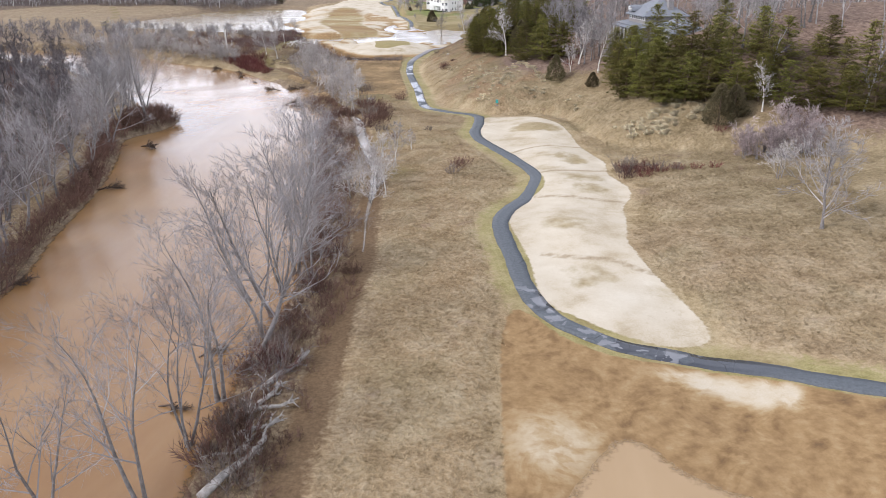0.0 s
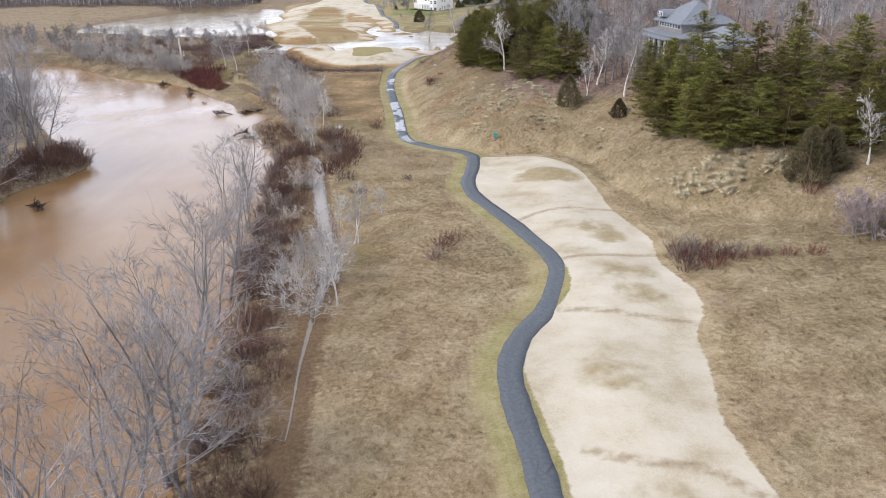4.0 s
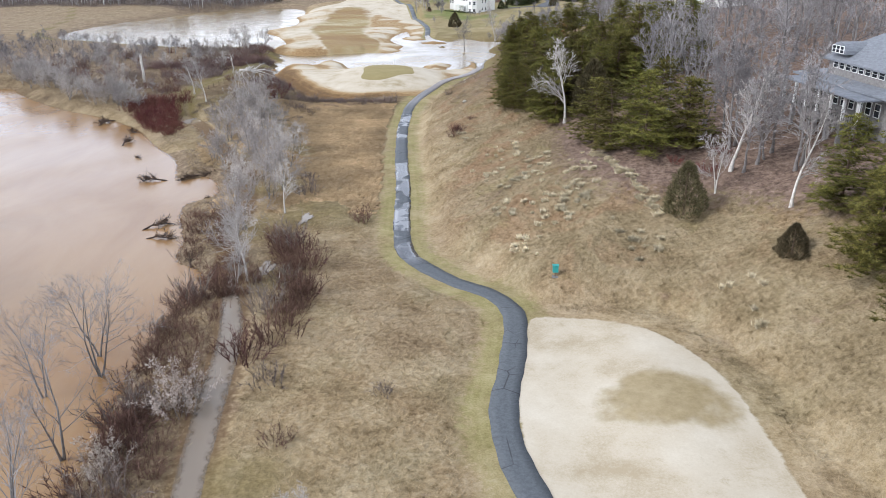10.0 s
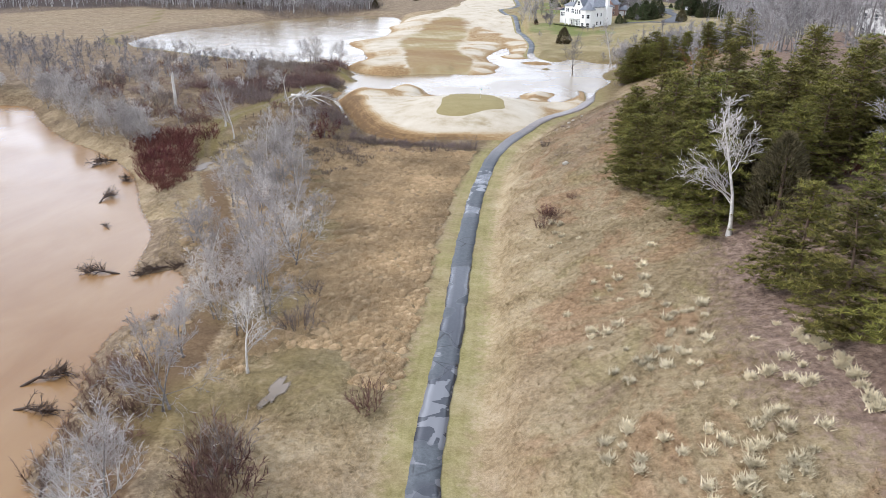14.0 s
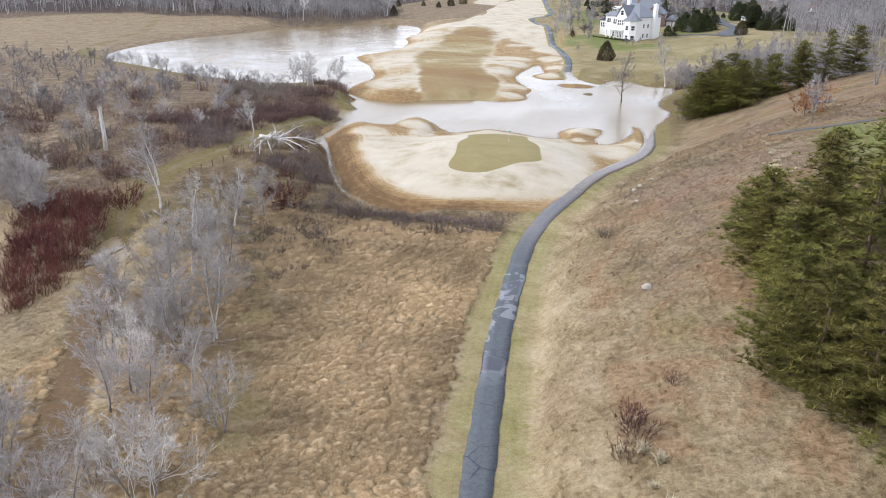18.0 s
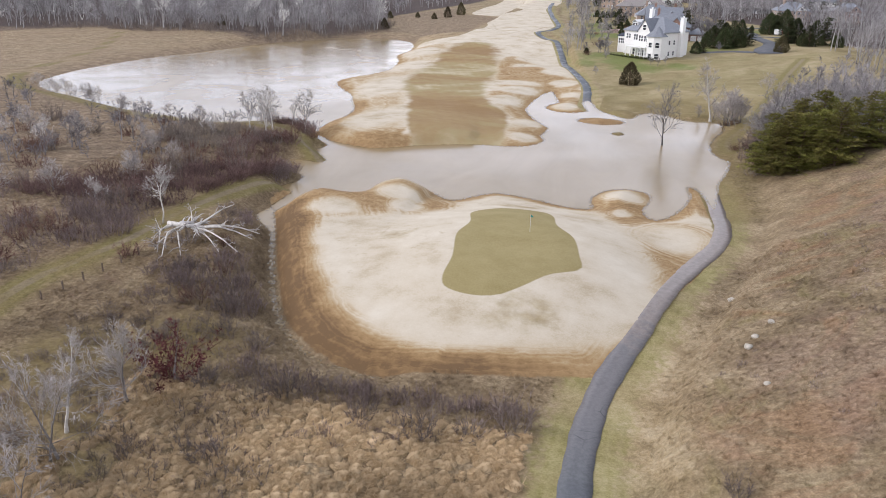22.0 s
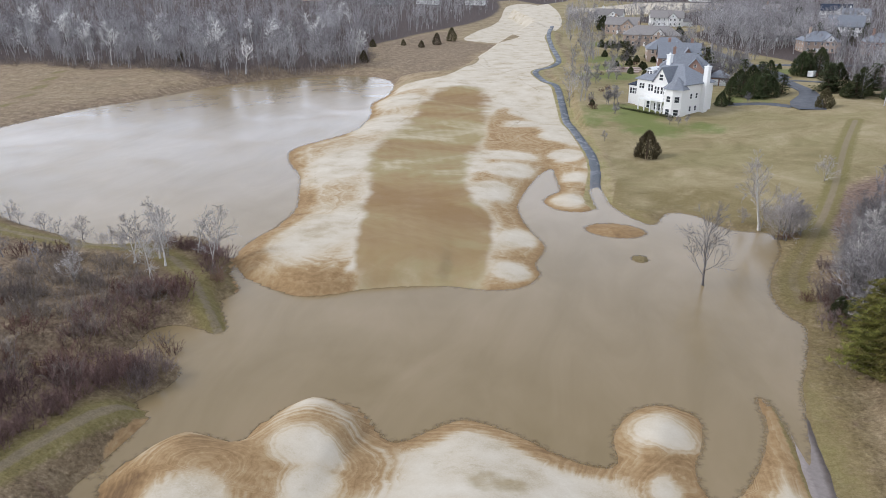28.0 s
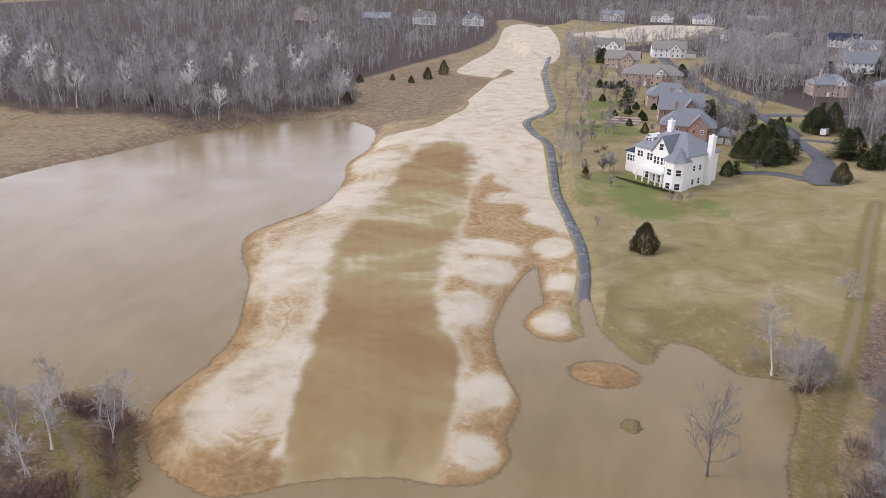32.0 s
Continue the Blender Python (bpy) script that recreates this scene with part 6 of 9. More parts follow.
plant("spreading_tree", kit("spreading_tree", [("trunk", bare_tree(92, 11.5, 0.04, 1.0, 1, 22, 9, 0.022, 0.12)[0], M_BARK), ("crown", bare_tree(92, 11.5, 0.04, 1.0, 1, 22, 9, 0.022, 0.12)[1], M_TWIG)]), "wide leafless grey tree with a dense twiggy crown in dry meadow", "tree", "", 51.5, 96.6, 1.22, 140)
plant("spreading_tree", SLIM_TREES[1], "leafless grey sapling clump at the meadow edge", "tree", "", 54, 119, 0.9, 40)
for n in range(26):
    plant("thicket_tree", THICKET_TREES[n % 2], "thin reddish-grey thicket sapling at the foot of the wooded hill", "tree", "thicket saplings", 53 + rng.uniform(0, 14), 127 + rng.uniform(0, 11), rng.uniform(0.65, 1.0), rng.uniform(0, 360))
spots = []
while len(spots) < 175:
    x, y = rng.uniform(28, 130), rng.uniform(165, 400)
    edge = np.interp(y, [165, 200, 215, 245, 290, 330, 400], [58, 41, 32, 27, 24, 28, 42])
    if x < edge or (42 < x < 66 and 180 < y < 230) or any((x - a) ** 2 + (y - b) ** 2 < 8 for a, b in spots) or (x > 70 and rng.uniform() < 0.6):
        continue
    spots.append((x, y))
for x, y in spots:
    plant("hardwood_tree", HILL_TREES[rng.integers(0, 3)], "tall leafless hardwood on the leaf-strewn hilltop", "tree", "hilltop hardwoods", x, y, rng.uniform(0.62, 0.95), rng.uniform(0, 360))

for x, y in ((39, 222), (40, 215), (43, 231), (37, 229), (38, 208), (36, 214), (34, 222), (40, 235), (33, 231), (40, 203), (35, 206)):
    plant("hardwood_tree", HILL_TREES[rng.integers(0, 3)], "tall leafless hardwood on the leaf-strewn hilltop", "tree", "hilltop hardwoods", x, y, rng.uniform(0.55, 0.85), rng.uniform(0, 360))

# trees by the ponds
plant("flooded_tree", kit("flooded_tree", [("trunk", bare_tree(91, 13, 0.04, 1.05, 1, 17, 6, 0.02, 0.2)[0], M_BARK), ("crown", bare_tree(91, 13, 0.04, 1.05, 1, 17, 6, 0.02, 0.2)[1], M_BARK)]), "lone leafless tree standing in brown floodwater", "tree", "", -10.2, 432.7, 1.0, 30)
for x, y, k, s in ((2.3, 464.2, 2, 1.2), (9.5, 416, 1, 0.8), (12, 430, 0, 0.9), (15.5, 437, 2, 0.75), (17, 442, 0, 1.0), (11, 411.5, 1, 0.85)):
    plant("shore_tree", PALE_TREES[k], "leafless tree with patchy white bark at the pond shore", "tree", "shore trees", x, y, s, rng.uniform(0, 360))
for n in range(64):
    u = n / 64
    x, y = 8.5 + 22 * u + rng.uniform(-1, 10), 418 + 12 * u + rng.uniform(-3, 30) * u + rng.uniform(-3, 4)
    plant("shore_hardwood", (SLIM_TREES + HILL_TREES)[n % 5], "leafless grey tree in the thicket at the pond's edge", "tree", "pond thicket", x, y, rng.uniform(0.6, 1.05), rng.uniform(0, 360))
for n in range(60):
    u = rng.uniform(0, 1)
    x, y = np.interp(u, [0, 0.3, 0.6, 1], [9.6, 10.6, 15, 23]) + abs(rng.normal()) * 3.2, 425 + 42 * u + rng.uniform(-3, 3)
    plant("shore_hardwood", (HILL_TREES[n % 3] if n % 4 else PALE_TREES[n % 3]) if n % 2 else BANK_TREES[n % 4], "leafless grey tree in the thicket at the pond's edge", "tree", "pond thicket", x, y, rng.uniform(0.4, 0.62), rng.uniform(0, 360))
for x, y, k, s in ((5.4, 461, 0, 1.05), (6.2, 459.4, 2, 1.1), (6.9, 462.5, 0, 0.95), (7.4, 460.2, 2, 0.9), (8.2, 463.6, 1, 0.9), (5.9, 463.2, 2, 0.85), (9.2, 460.6, 0, 0.8), (19.6, 494.8, 0, 0.75), (3.0, 465.5, 0, 0.7), (-0.5, 466.5, 1, 0.45)):
    plant("shore_sapling", SLIM_TREES[k], "grey leafless saplings huddled at the pond's corner", "tree", "shore saplings", x, y, s, rng.uniform(0, 360))
for x, y, k, s in ((8.0, 423.6, 2, 0.62), (9.4, 422.2, 1, 0.6), (10.6, 424, 2, 0.6), (9.2, 417, 3, 0.75), (11, 418.5, 1, 0.8), (10, 413.6, 3, 0.9)):
    plant("evergreen", EVERGREENS[k], "dark evergreen bush in the thicket by floodwater", "tree", "shore evergreens", x, y, s, rng.uniform(0, 360))
for n, (x, y, s) in enumerate(((6, 460, 0.6), (7.5, 459, 0.7), (4.8, 459.5, 0.5), (8.5, 461, 0.6), (4.5, 428.8, 0.7), (5.8, 429.6, 0.9), (7.2, 430, 1.1), (9.4, 430.8, 1.3), (11, 433, 1.4), (8.8, 426, 1.5), (10.8, 428, 1.5), (6.4, 408, 1.3), (7.6, 411, 1.5), (9, 407, 1.4), (13, 435.5, 1.3), (9.8, 420.5, 1.6), (12.5, 423.5, 1.6))):
    plant("thicket_shrub", SHRUBS[n % 4], "dark brown tangled shrub at the pond's eastern corner", "shrub", "pond corner shrubs", x, y, s, rng.uniform(0, 360))
for n in range(26):
    u = n / 25
    x, y = np.interp(u, [0, 0.5, 0.75, 1], [-196, -146, -118, -96]) + rng.normal() * 1.5, np.interp(u, [0, 0.5, 0.75, 1], [458, 429, 419, 417]) + rng.uniform(-2, 4)
    plant("lakeside_sapling", SLIM_TREES[n % 3], "thin leafless sapling at the drowned lake margin", "tree", "lakeside saplings", x, y, rng.uniform(0.35, 0.62), rng.uniform(0, 360))
for x, y, k, s in ((-90, 420, 0, 0.75), (-88.5, 416, 1, 0.85), (-93, 419, 2, 0.6), (-97, 414, 0, 0.8), (-94, 411, 2, 0.7), (-99.5, 411, 1, .9), (-92.5, 405, 1, 0.8), (-101, 421, 2, 0.6)):
    plant("trackside_tree", PALE_TREES[k], "leafless pale tree beside a grassy two-track lane", "tree", "trackside trees", x, y, s, rng.uniform(0, 360))
for n in range(110):
    x, y = rng.uniform(-150, -84), rng.uniform(312, 412)
    if y < 300 - 0.6 * (x + 80):
        continue
    near = (n % 3 == 0)
    plant("brush_tree" if near else "brush_shrub", SLIM_TREES[n % 3] if near else SHRUBS[n % 4], "leafless grey sapling in rough brush land" if near else "dark tangled shrub in rough brush land", "tree" if near else "shrub", "brush saplings" if near else "brush shrubs", x, y, rng.uniform(0.45, 0.75) if near else rng.uniform(0.9, 1.6), rng.uniform(0, 360))
for n, (x, y, s) in enumerate(((-86, 404, 1.3), (-88.5, 402, 1.5), (-90, 399, 1.4), (-83, 392, 1.2), (-80, 390, 1.1), (-87, 378, 1.3), (-84, 376, 1.2), (-90, 375, 1.4), (-94, 378, 1.3), (-98, 386, 1.4), (-90, 389, 1.2), (-86, 412, 1.0), (-84, 410, 0.9), (-97, 372, 1.3), (-92, 368, 1.2), (-88, 364, 1.3), (-95, 362, 1.3), (-103, 366, 1.5),
                                (-72, 352, 0.8), (-70, 348, 0.9), (-66, 341, 0.8), (-62, 333, 0.8), (-71, 340, 1.0), (-67, 333, 1.0), (-75, 334, .9), (-61, 326, 1), (-55, 321, .9), (-49, 316, .9), (-80, 381, .9), (8, 421, 1.2), (10, 417, 1.4), (7.5, 428, 1.0), (13, 428, 1.4))):
    plant("brush_shrub", SHRUBS[n % 4], "dark tangled shrub at the edge of floodwater", "shrub", "waterside shrubs", x, y, s, rng.uniform(0, 360))


# ---- far woods and uncounted growth, joined ----
def sample(values, p):
    """Reads a value of the ground sheet at some places."""
    i = np.clip(np.searchsorted(gx, p[:, 0]) - 1, 0, nx - 2)
    j = np.clip(np.searchsorted(gy, p[:, 1]) - 1, 0, ny - 2)
    return values[ii[j, i]]


def scatter(name, kinds, places, material, label, category):
    """One joined mesh of many plants: places are rows of x, y, size, turn."""
    vs, fs, base = [], [], 0
    places = np.array(places)
    zs = ground_height(places[:, 0], places[:, 1])
    pick = np.random.default_rng(len(places)).integers(0, len(kinds), len(places))
    marks = []
    for (x, y, s, turn), z, k in zip(places, zs, pick):
        v, f = kinds[k][:2]
        marks.append(kinds[k][2] if len(kinds[k]) > 2 else np.zeros(len(f), np.int32))
        c, sn = math.cos(turn), math.sin(turn)
        w = np.stack([(v[:, 0] * c - v[:, 1] * sn) * s + x, (v[:, 0] * sn + v[:, 1] * c) * s + y, v[:, 2] * s + max(z, -0.5)], 1)
        vs.append(w)
        fs.append(f + base)
        base += len(v)
    me = bpy.data.meshes.new(name)
    v, f = np.concatenate(vs), np.concatenate(fs)
    me.vertices.add(len(v))
    me.vertices.foreach_set("co", v.astype(np.float32).ravel())
    me.loops.add(len(f) * 3)
    me.loops.foreach_set("vertex_index", f.astype(np.int32).ravel())
    me.polygons.add(len(f))
    me.polygons.foreach_set("loop_start", np.arange(len(f), dtype=np.int32) * 3)
    me.update(calc_edges=True)
    me.materials.append(material)
    if len(kinds[0]) > 2:
        for extra in (M_TRUNK_FAR, M_TWIG_PALE, M_TWIG_DARK):
            me.materials.append(extra)
        me.polygons.foreach_set("material_index", np.concatenate(marks))
    return thing(name, label, category, kind="stuff", me=me)


def tri(*groups):
    """Joined points and triangles of some groups of points and faces."""
    vs, fs = [], []
    for v, f in groups:
        b = len(vs)
        vs += v
        for q in f:
            fs.append((q[0] + b, q[1] + b, q[2] + b))
            if len(q) == 4:
                fs.append((q[0] + b, q[2] + b, q[3] + b))
    return np.array(vs), np.array(fs)


def far_tree(seed, height, limbs, width, broad=False, tone=0):
    """A light tree for wide woods: points, triangles, and which tone each of them takes."""
    rng = np.random.default_rng(seed)
    bark, spray = ([], []), ([], [])
    pts, _ = run_of(np.array((0, 0, -0.5)), np.array((0, 0, 1.0)), height * 0.9, 4, 0.08, 0.01, rng)
    tube(bark, pts, [0.22, 0.17, 0.12, 0.08, 0.02], 3)
    for n in range(limbs):
        f = (rng.uniform(0.22, 0.75) if broad else rng.uniform(0.3, 0.95)) * 4
        j = min(int(f), 3)
        p = pts[j] + (pts[j + 1] - pts[j]) * (f - j)
        d = turned(np.array((0, 0, 1.0)), rng.uniform(0.4, 1.05) if broad else rng.uniform(0.3, 0.7), rng)
        ll = height * (rng.uniform(0.3, 0.46) if broad else rng.uniform(0.16, 0.3) * (1.35 - 0.15 * f))
        lp, _ = run_of(p, d, ll, 2, 0.2, 0.15, rng)
        tube(bark, lp, [0.08, 0.055, 0.015], 3)
        for _ in range(5):
            u = rng.uniform(0.5, 1.95)
            j = int(u)
            q = lp[j] + (lp[j + 1] - lp[j]) * (u - j)
            e = turned(d, rng.uniform(0.25, 0.8), rng)
            bl = ll * rng.uniform(0.3, 0.5)
            blade(spray, q, e, bl, width, rng)
            for _t in range(4):
                blade(spray, q + e * bl * rng.uniform(0.3, 1.0), turned(e, rng.uniform(0.3, 0.9), rng), bl * rng.uniform(0.4, 0.7), width * 0.75, rng)
    v, f = tri(bark, spray)
    marks = np.full(len(f), tone, np.int32)
    marks[:2 * len(bark[1])] = 1
    return v, f, marks


FAR_KINDS = [far_tree(100 + n, h, 9, 0.055, n % 2 == 1, (0, 2, 0, 3)[n % 4]) for n, h in enumerate((17, 14, 19, 11, 15, 17, 12, 9))]
CROWN_KINDS = [far_tree(190 + n, h, 15, 0.05, n % 3 > 0, (0, 2, 3, 0, 2, 3, 0)[n]) for n, h in enumerate((17, 15, 18, 13, 19, 14, 10))]
NEAR_KINDS = [tri(*bare_tree(110 + n, h, 0.12, 0.65, 1, 9, 4, 0.045, 0.2)) for n, h in enumerate((15, 13, 16))]


def fill(loop, count, seed, gap=2.0, lo=0.7, hi=1.15):
    rng = np.random.default_rng(seed)
    box_lo, box_hi = loop.min(0), loop.max(0)
    p = rng.uniform(box_lo, box_hi, (count * 14, 2))
    p = p[inside_by(p[:, 0], p[:, 1], loop) > 1.0][:count]
    # open plots in front of the suburban houses
    for hx, hy, back in ((94, 849, 62), (90, 754, 40), (62, 752, 45), (64, 826, 40), (112, 990, 70), (140, 850, 60)):
        mid = hx * (1 - (hy - p[:, 1]) / 560)
        p = p[~((np.abs(p[:, 0] - mid) < 15) & (p[:, 1] > hy - back) & (p[:, 1] < hy + 12) & (np.arange(len(p)) % 5 > 0))]
    return np.c_[p, rng.uniform(lo, hi, len(p)), rng.uniform(0, 6.28, len(p))]


west_bank = smooth_loop([(-54, 40), (-57, 88), (-62, 106), (-67, 132), (-78, 168), (-80, 190), (-91, 206), (-101, 224), (-115, 244), (-135, 268), (-160, 290), (-194, 306), (-260, 320), (-260, 260), (-180, 220), (-150, 150), (-120, 40)], 3)
scatter("riverside_woods", NEAR_KINDS, fill(west_bank, 360, 1, lo=0.7, hi=1.2), M_TWIG_DARK, "crowded leafless grey woods on the far river bank", "woods")
scatter("riverside_thicket", [tri(*shrub(120 + n, 2.2, 2.2, 16)) for n in range(3)], fill(west_bank, 230, 11, lo=0.8, hi=1.6), M_SHRUB, "dark tangled undergrowth beneath the riverside woods", "thicket")
far_bank = smooth_loop([(-52, 40), (-54.5, 86), (-59, 105), (-63.5, 131), (-69.6, 151), (-75.6, 170), (-71, 182), (-70.4, 192), (-80, 198), (-83, 170), (-74, 148), (-68, 128), (-63, 104), (-59.5, 84), (-57, 40)], 3)
scatter("bank_thicket", [tri(*shrub(125 + n, 2.4, 2.0, 15)) for n in range(3)], fill(far_bank, 260, 15, lo=0.7, hi=1.5), M_SHRUB, "dark rusty undergrowth along the far river bank", "thicket")
by = np.random.default_rng(41).uniform(46, 222, 620)
bank_rows = np.c_[np.interp(by, bank[:, 1][:60], bank[:, 0][:60]) + np.random.default_rng(42).uniform(0.0, 7.5, 620), by, np.random.default_rng(43).uniform(0.35, 0.9, 620), by * 7]
scatter("bank_brush", [tri(*shrub(127 + n, 2.2, 2.0, 12)) for n in range(3)], bank_rows, M_SHRUB, "reddish-brown brush and vines along the muddy bank", "thicket")
west_far = smooth_loop([(-130, 20), (-170, 150), (-200, 250), (-250, 300), (-420, 318), (-420, 20)], 3)
scatter("western_woods", FAR_KINDS, fill(west_far, 420, 2), M_TWIG_FAR, "distant leafless grey woods west of the river", "woods")
north_woods = smooth_loop([(-420, 560), (-304, 615), (-272, 610), (-244, 612), (-234, 620), (-205, 610), (-197, 612), (-186, 629), (-175, 651), (-161, 666), (-158, 686), (-178, 738), (-176, 790), (-168, 850), (-162, 944), (-170, 1100), (-280, 1150), (-520, 1150), (-640, 700)], 3)
wood_rim = smooth_loop([(-420, 560), (-304, 615), (-272, 610), (-244, 612), (-234, 620), (-205, 610), (-197, 612), (-186, 629), (-175, 651), (-161, 666), (-158, 686), (-178, 738), (-182, 790), (-230, 830), (-260, 790), (-330, 740), (-480, 690)], 3)
scatter("woodland_rim", CROWN_KINDS, fill(wood_rim, 620, 31, lo=0.55, hi=1.15), M_TWIG_FAR, "dense grey rank of leafless trees along the wood's rim", "woods")
scatter("white_sycamores", [tri(*bare_tree(180 + n, 19, 0.12, 0.85, 1 + n % 2, 9 - 3 * (n % 2), 2, 0.085, 0.3)) for n in range(3)], fill(wood_rim, 44, 32, lo=0.6, hi=1.0), M_WHITETWIG, "white-limbed sycamores scattered through grey woods", "woods")
scatter("northern_woods", FAR_KINDS, fill(north_woods, 1500, 3, lo=0.7, hi=1.2), M_TWIG_FAR, "wide leafless grey woods beyond the flooded lake", "woods")
edge_strip = smooth_loop([(-310, 612), (-272, 607), (-244, 609), (-234, 617), (-205, 607), (-197, 609), (-186, 626), (-174, 648), (-159, 662), (-155, 680), (-172, 720), (-186, 690), (-200, 650), (-240, 640), (-310, 636)], 3)
scatter("woodland_edge", CROWN_KINDS, fill(edge_strip, 120, 4, lo=0.4, hi=0.85), M_TWIG_FAR, "grey thicket of bare trees at the wood's edge", "woods")
horizon_woods = smooth_loop([(-900, 1150), (-520, 1160), (-280, 1160), (-170, 1180), (-100, 1190), (60, 1180), (500, 1150), (900, 1250), (900, 1600), (-900, 1600)], 2)
scatter("horizon_woods", FAR_KINDS, fill(horizon_woods, 1000, 5, lo=0.9, hi=1.4), M_TWIG_FAR, "far leafless woods closing the view", "woods")
scatter("horizon_pines", [tri((cedar_tree(130, 14, 3.2)[1][0][:900], cedar_tree(130, 14, 3.2)[1][1][:300]))], fill(smooth_loop([(-420, 1155), (-250, 1160), (-230, 1230), (-420, 1220)], 2), 90, 6, lo=0.9, hi=1.4), M_PINE, "far dark belt of evergreens beyond the woods", "woods")
street_woods = smooth_loop([(26, 880), (10, 830), (18, 780), (34, 735), (54, 735), (80, 770), (92, 830), (70, 900), (40, 960)], 3)
scatter("street_woods", FAR_KINDS, fill(street_woods, 480, 7, lo=0.85, hi=1.25), M_TWIG_FAR, "leafless woods between the streets", "woods")
east_woods = smooth_loop([(52, 560), (48, 600), (50, 650), (56, 690), (80, 720), (130, 720), (160, 560), (100, 500), (48, 470), (34, 456), (33, 480), (46, 520)], 3)
scatter("eastern_woods", FAR_KINDS, fill(east_woods, 480, 8, lo=0.7, hi=1.1), M_TWIG_FAR, "leafless woods beside the cul-de-sac", "woods")
scatter("ridge_woods", FAR_KINDS, fill(smooth_loop([(-95, 1180), (-60, 1150), (60, 1100), (110, 1010), (150, 900), (120, 860), (110, 760), (100, 660), (130, 600), (420, 640), (500, 1150), (300, 1300), (-100, 1300)], 3), 900, 14, lo=0.7, hi=1.15), M_TWIG_FAR, "leafless grey woods among the hillside houses", "woods")
scatter("suburb_woods", FAR_KINDS, np.concatenate([fill(smooth_loop(s, 3), n, 60 + n, lo=0.6, hi=1.0) for s, n in (
    ([(-55, 930), (-40, 905), (20, 890), (120, 870), (140, 1120), (60, 1150), (45, 1080), (0, 1000), (-30, 970)], 420),
    ([(40, 735), (60, 700), (110, 680), (200, 690), (220, 900), (100, 905), (60, 850), (40, 800)], 420),
    ([(-110, 1185), (600, 1175), (700, 1360), (-200, 1360)], 700),
    ([(-66, 830), (-58, 800), (-48, 830), (-56, 900), (-72, 940), (-76, 880)], 40),
    ([(-2, 640), (8, 622), (22, 648), (24, 700), (10, 750), (-10, 800), (-18, 745), (2, 700)], 46),
    ([(-90, 1120), (-70, 1150), (90, 1140), (110, 1090), (52, 1088), (48, 1138), (-20, 1138), (-62, 1078)], 150),
    ([(-48, 560), (-40, 560), (-36, 600), (-44, 660), (-40, 720), (-50, 770), (-56, 700), (-50, 620)], 30))]), M_TWIG_FAR, "bare grey trees standing between suburban houses", "woods")
far_east = smooth_loop([(120, 880), (-30, 900), (-60, 960), (-10, 1000), (60, 1090), (120, 1100), (320, 1100), (320, 880)], 3)
scatter("village_woods", FAR_KINDS, fill(far_east, 560, 9, lo=0.5, hi=0.9), M_TWIG_FAR, "scattered leafless trees among distant houses", "woods")
edge_fairway = smooth_loop([(-74, 800), (-60, 780), (-55, 900), (-70, 1000), (-88, 1000), (-76, 870)], 3)
scatter("fairway_trees", FAR_KINDS, fill(edge_fairway, 90, 10, lo=0.45, hi=0.75), M_TWIG_FAR, "leafless trees lining the far fairway", "woods")
hill_back = smooth_loop([(62, 165), (60, 300), (50, 400), (130, 430), (260, 420), (260, 120), (90, 130)], 3)
scatter("hilltop_woods", FAR_KINDS, fill(hill_back, 420, 12, lo=0.7, hi=1.05), M_TWIG_FAR, "leafless hilltop woods behind the pines", "woods")
rim_front = smooth_loop([(-330, 604), (-272, 603), (-240, 606), (-205, 603), (-195, 606), (-183, 624), (-171, 646), (-156, 660), (-152, 684), (-164, 712), (-172, 700), (-180, 660), (-196, 632), (-206, 622), (-234, 632), (-272, 622), (-330, 616)], 3)
scatter("woodland_fringe", [tri(*shrub(170 + n, 3.0, 2.6, 11)) for n in range(3)], fill(rim_front, 190, 35, lo=0.6, hi=1.5), M_SHRUBGREY, "low grey bushes fringing the leafless woods", "thicket")
lake_scrub = smooth_loop([(-104, 372), (-120, 362), (-150, 352), (-200, 354), (-260, 365), (-260, 430), (-212, 448), (-170, 430), (-140, 416), (-112, 408), (-100, 392)], 3)
scatter("bend_woods", [tri(*bare_tree(160 + n, 6.5, 0.15, 0.85, 1, 7, 4, 0.032, 0.12)) for n in range(3)], fill(lake_scrub, 190, 36, lo=0.55, hi=1.15), M_TWIG_FAR, "scattered grey saplings over the river bend", "woods")
pond_wood = smooth_loop([(9, 418), (10, 430), (14, 442), (19, 455), (23, 470), (30, 482), (46, 498), (70, 480), (60, 450), (30, 432), (16, 420)], 3)
scatter("pond_woods", NEAR_KINDS, fill(pond_wood, 165, 33, lo=0.45, hi=0.9), M_TWIG_FAR, "tangled leafless woods along the pond's eastern shore", "woods")
BUSH_KINDS = [tri(*shrub(120 + n, 1.9, 2.2, 15)) for n in range(4)]
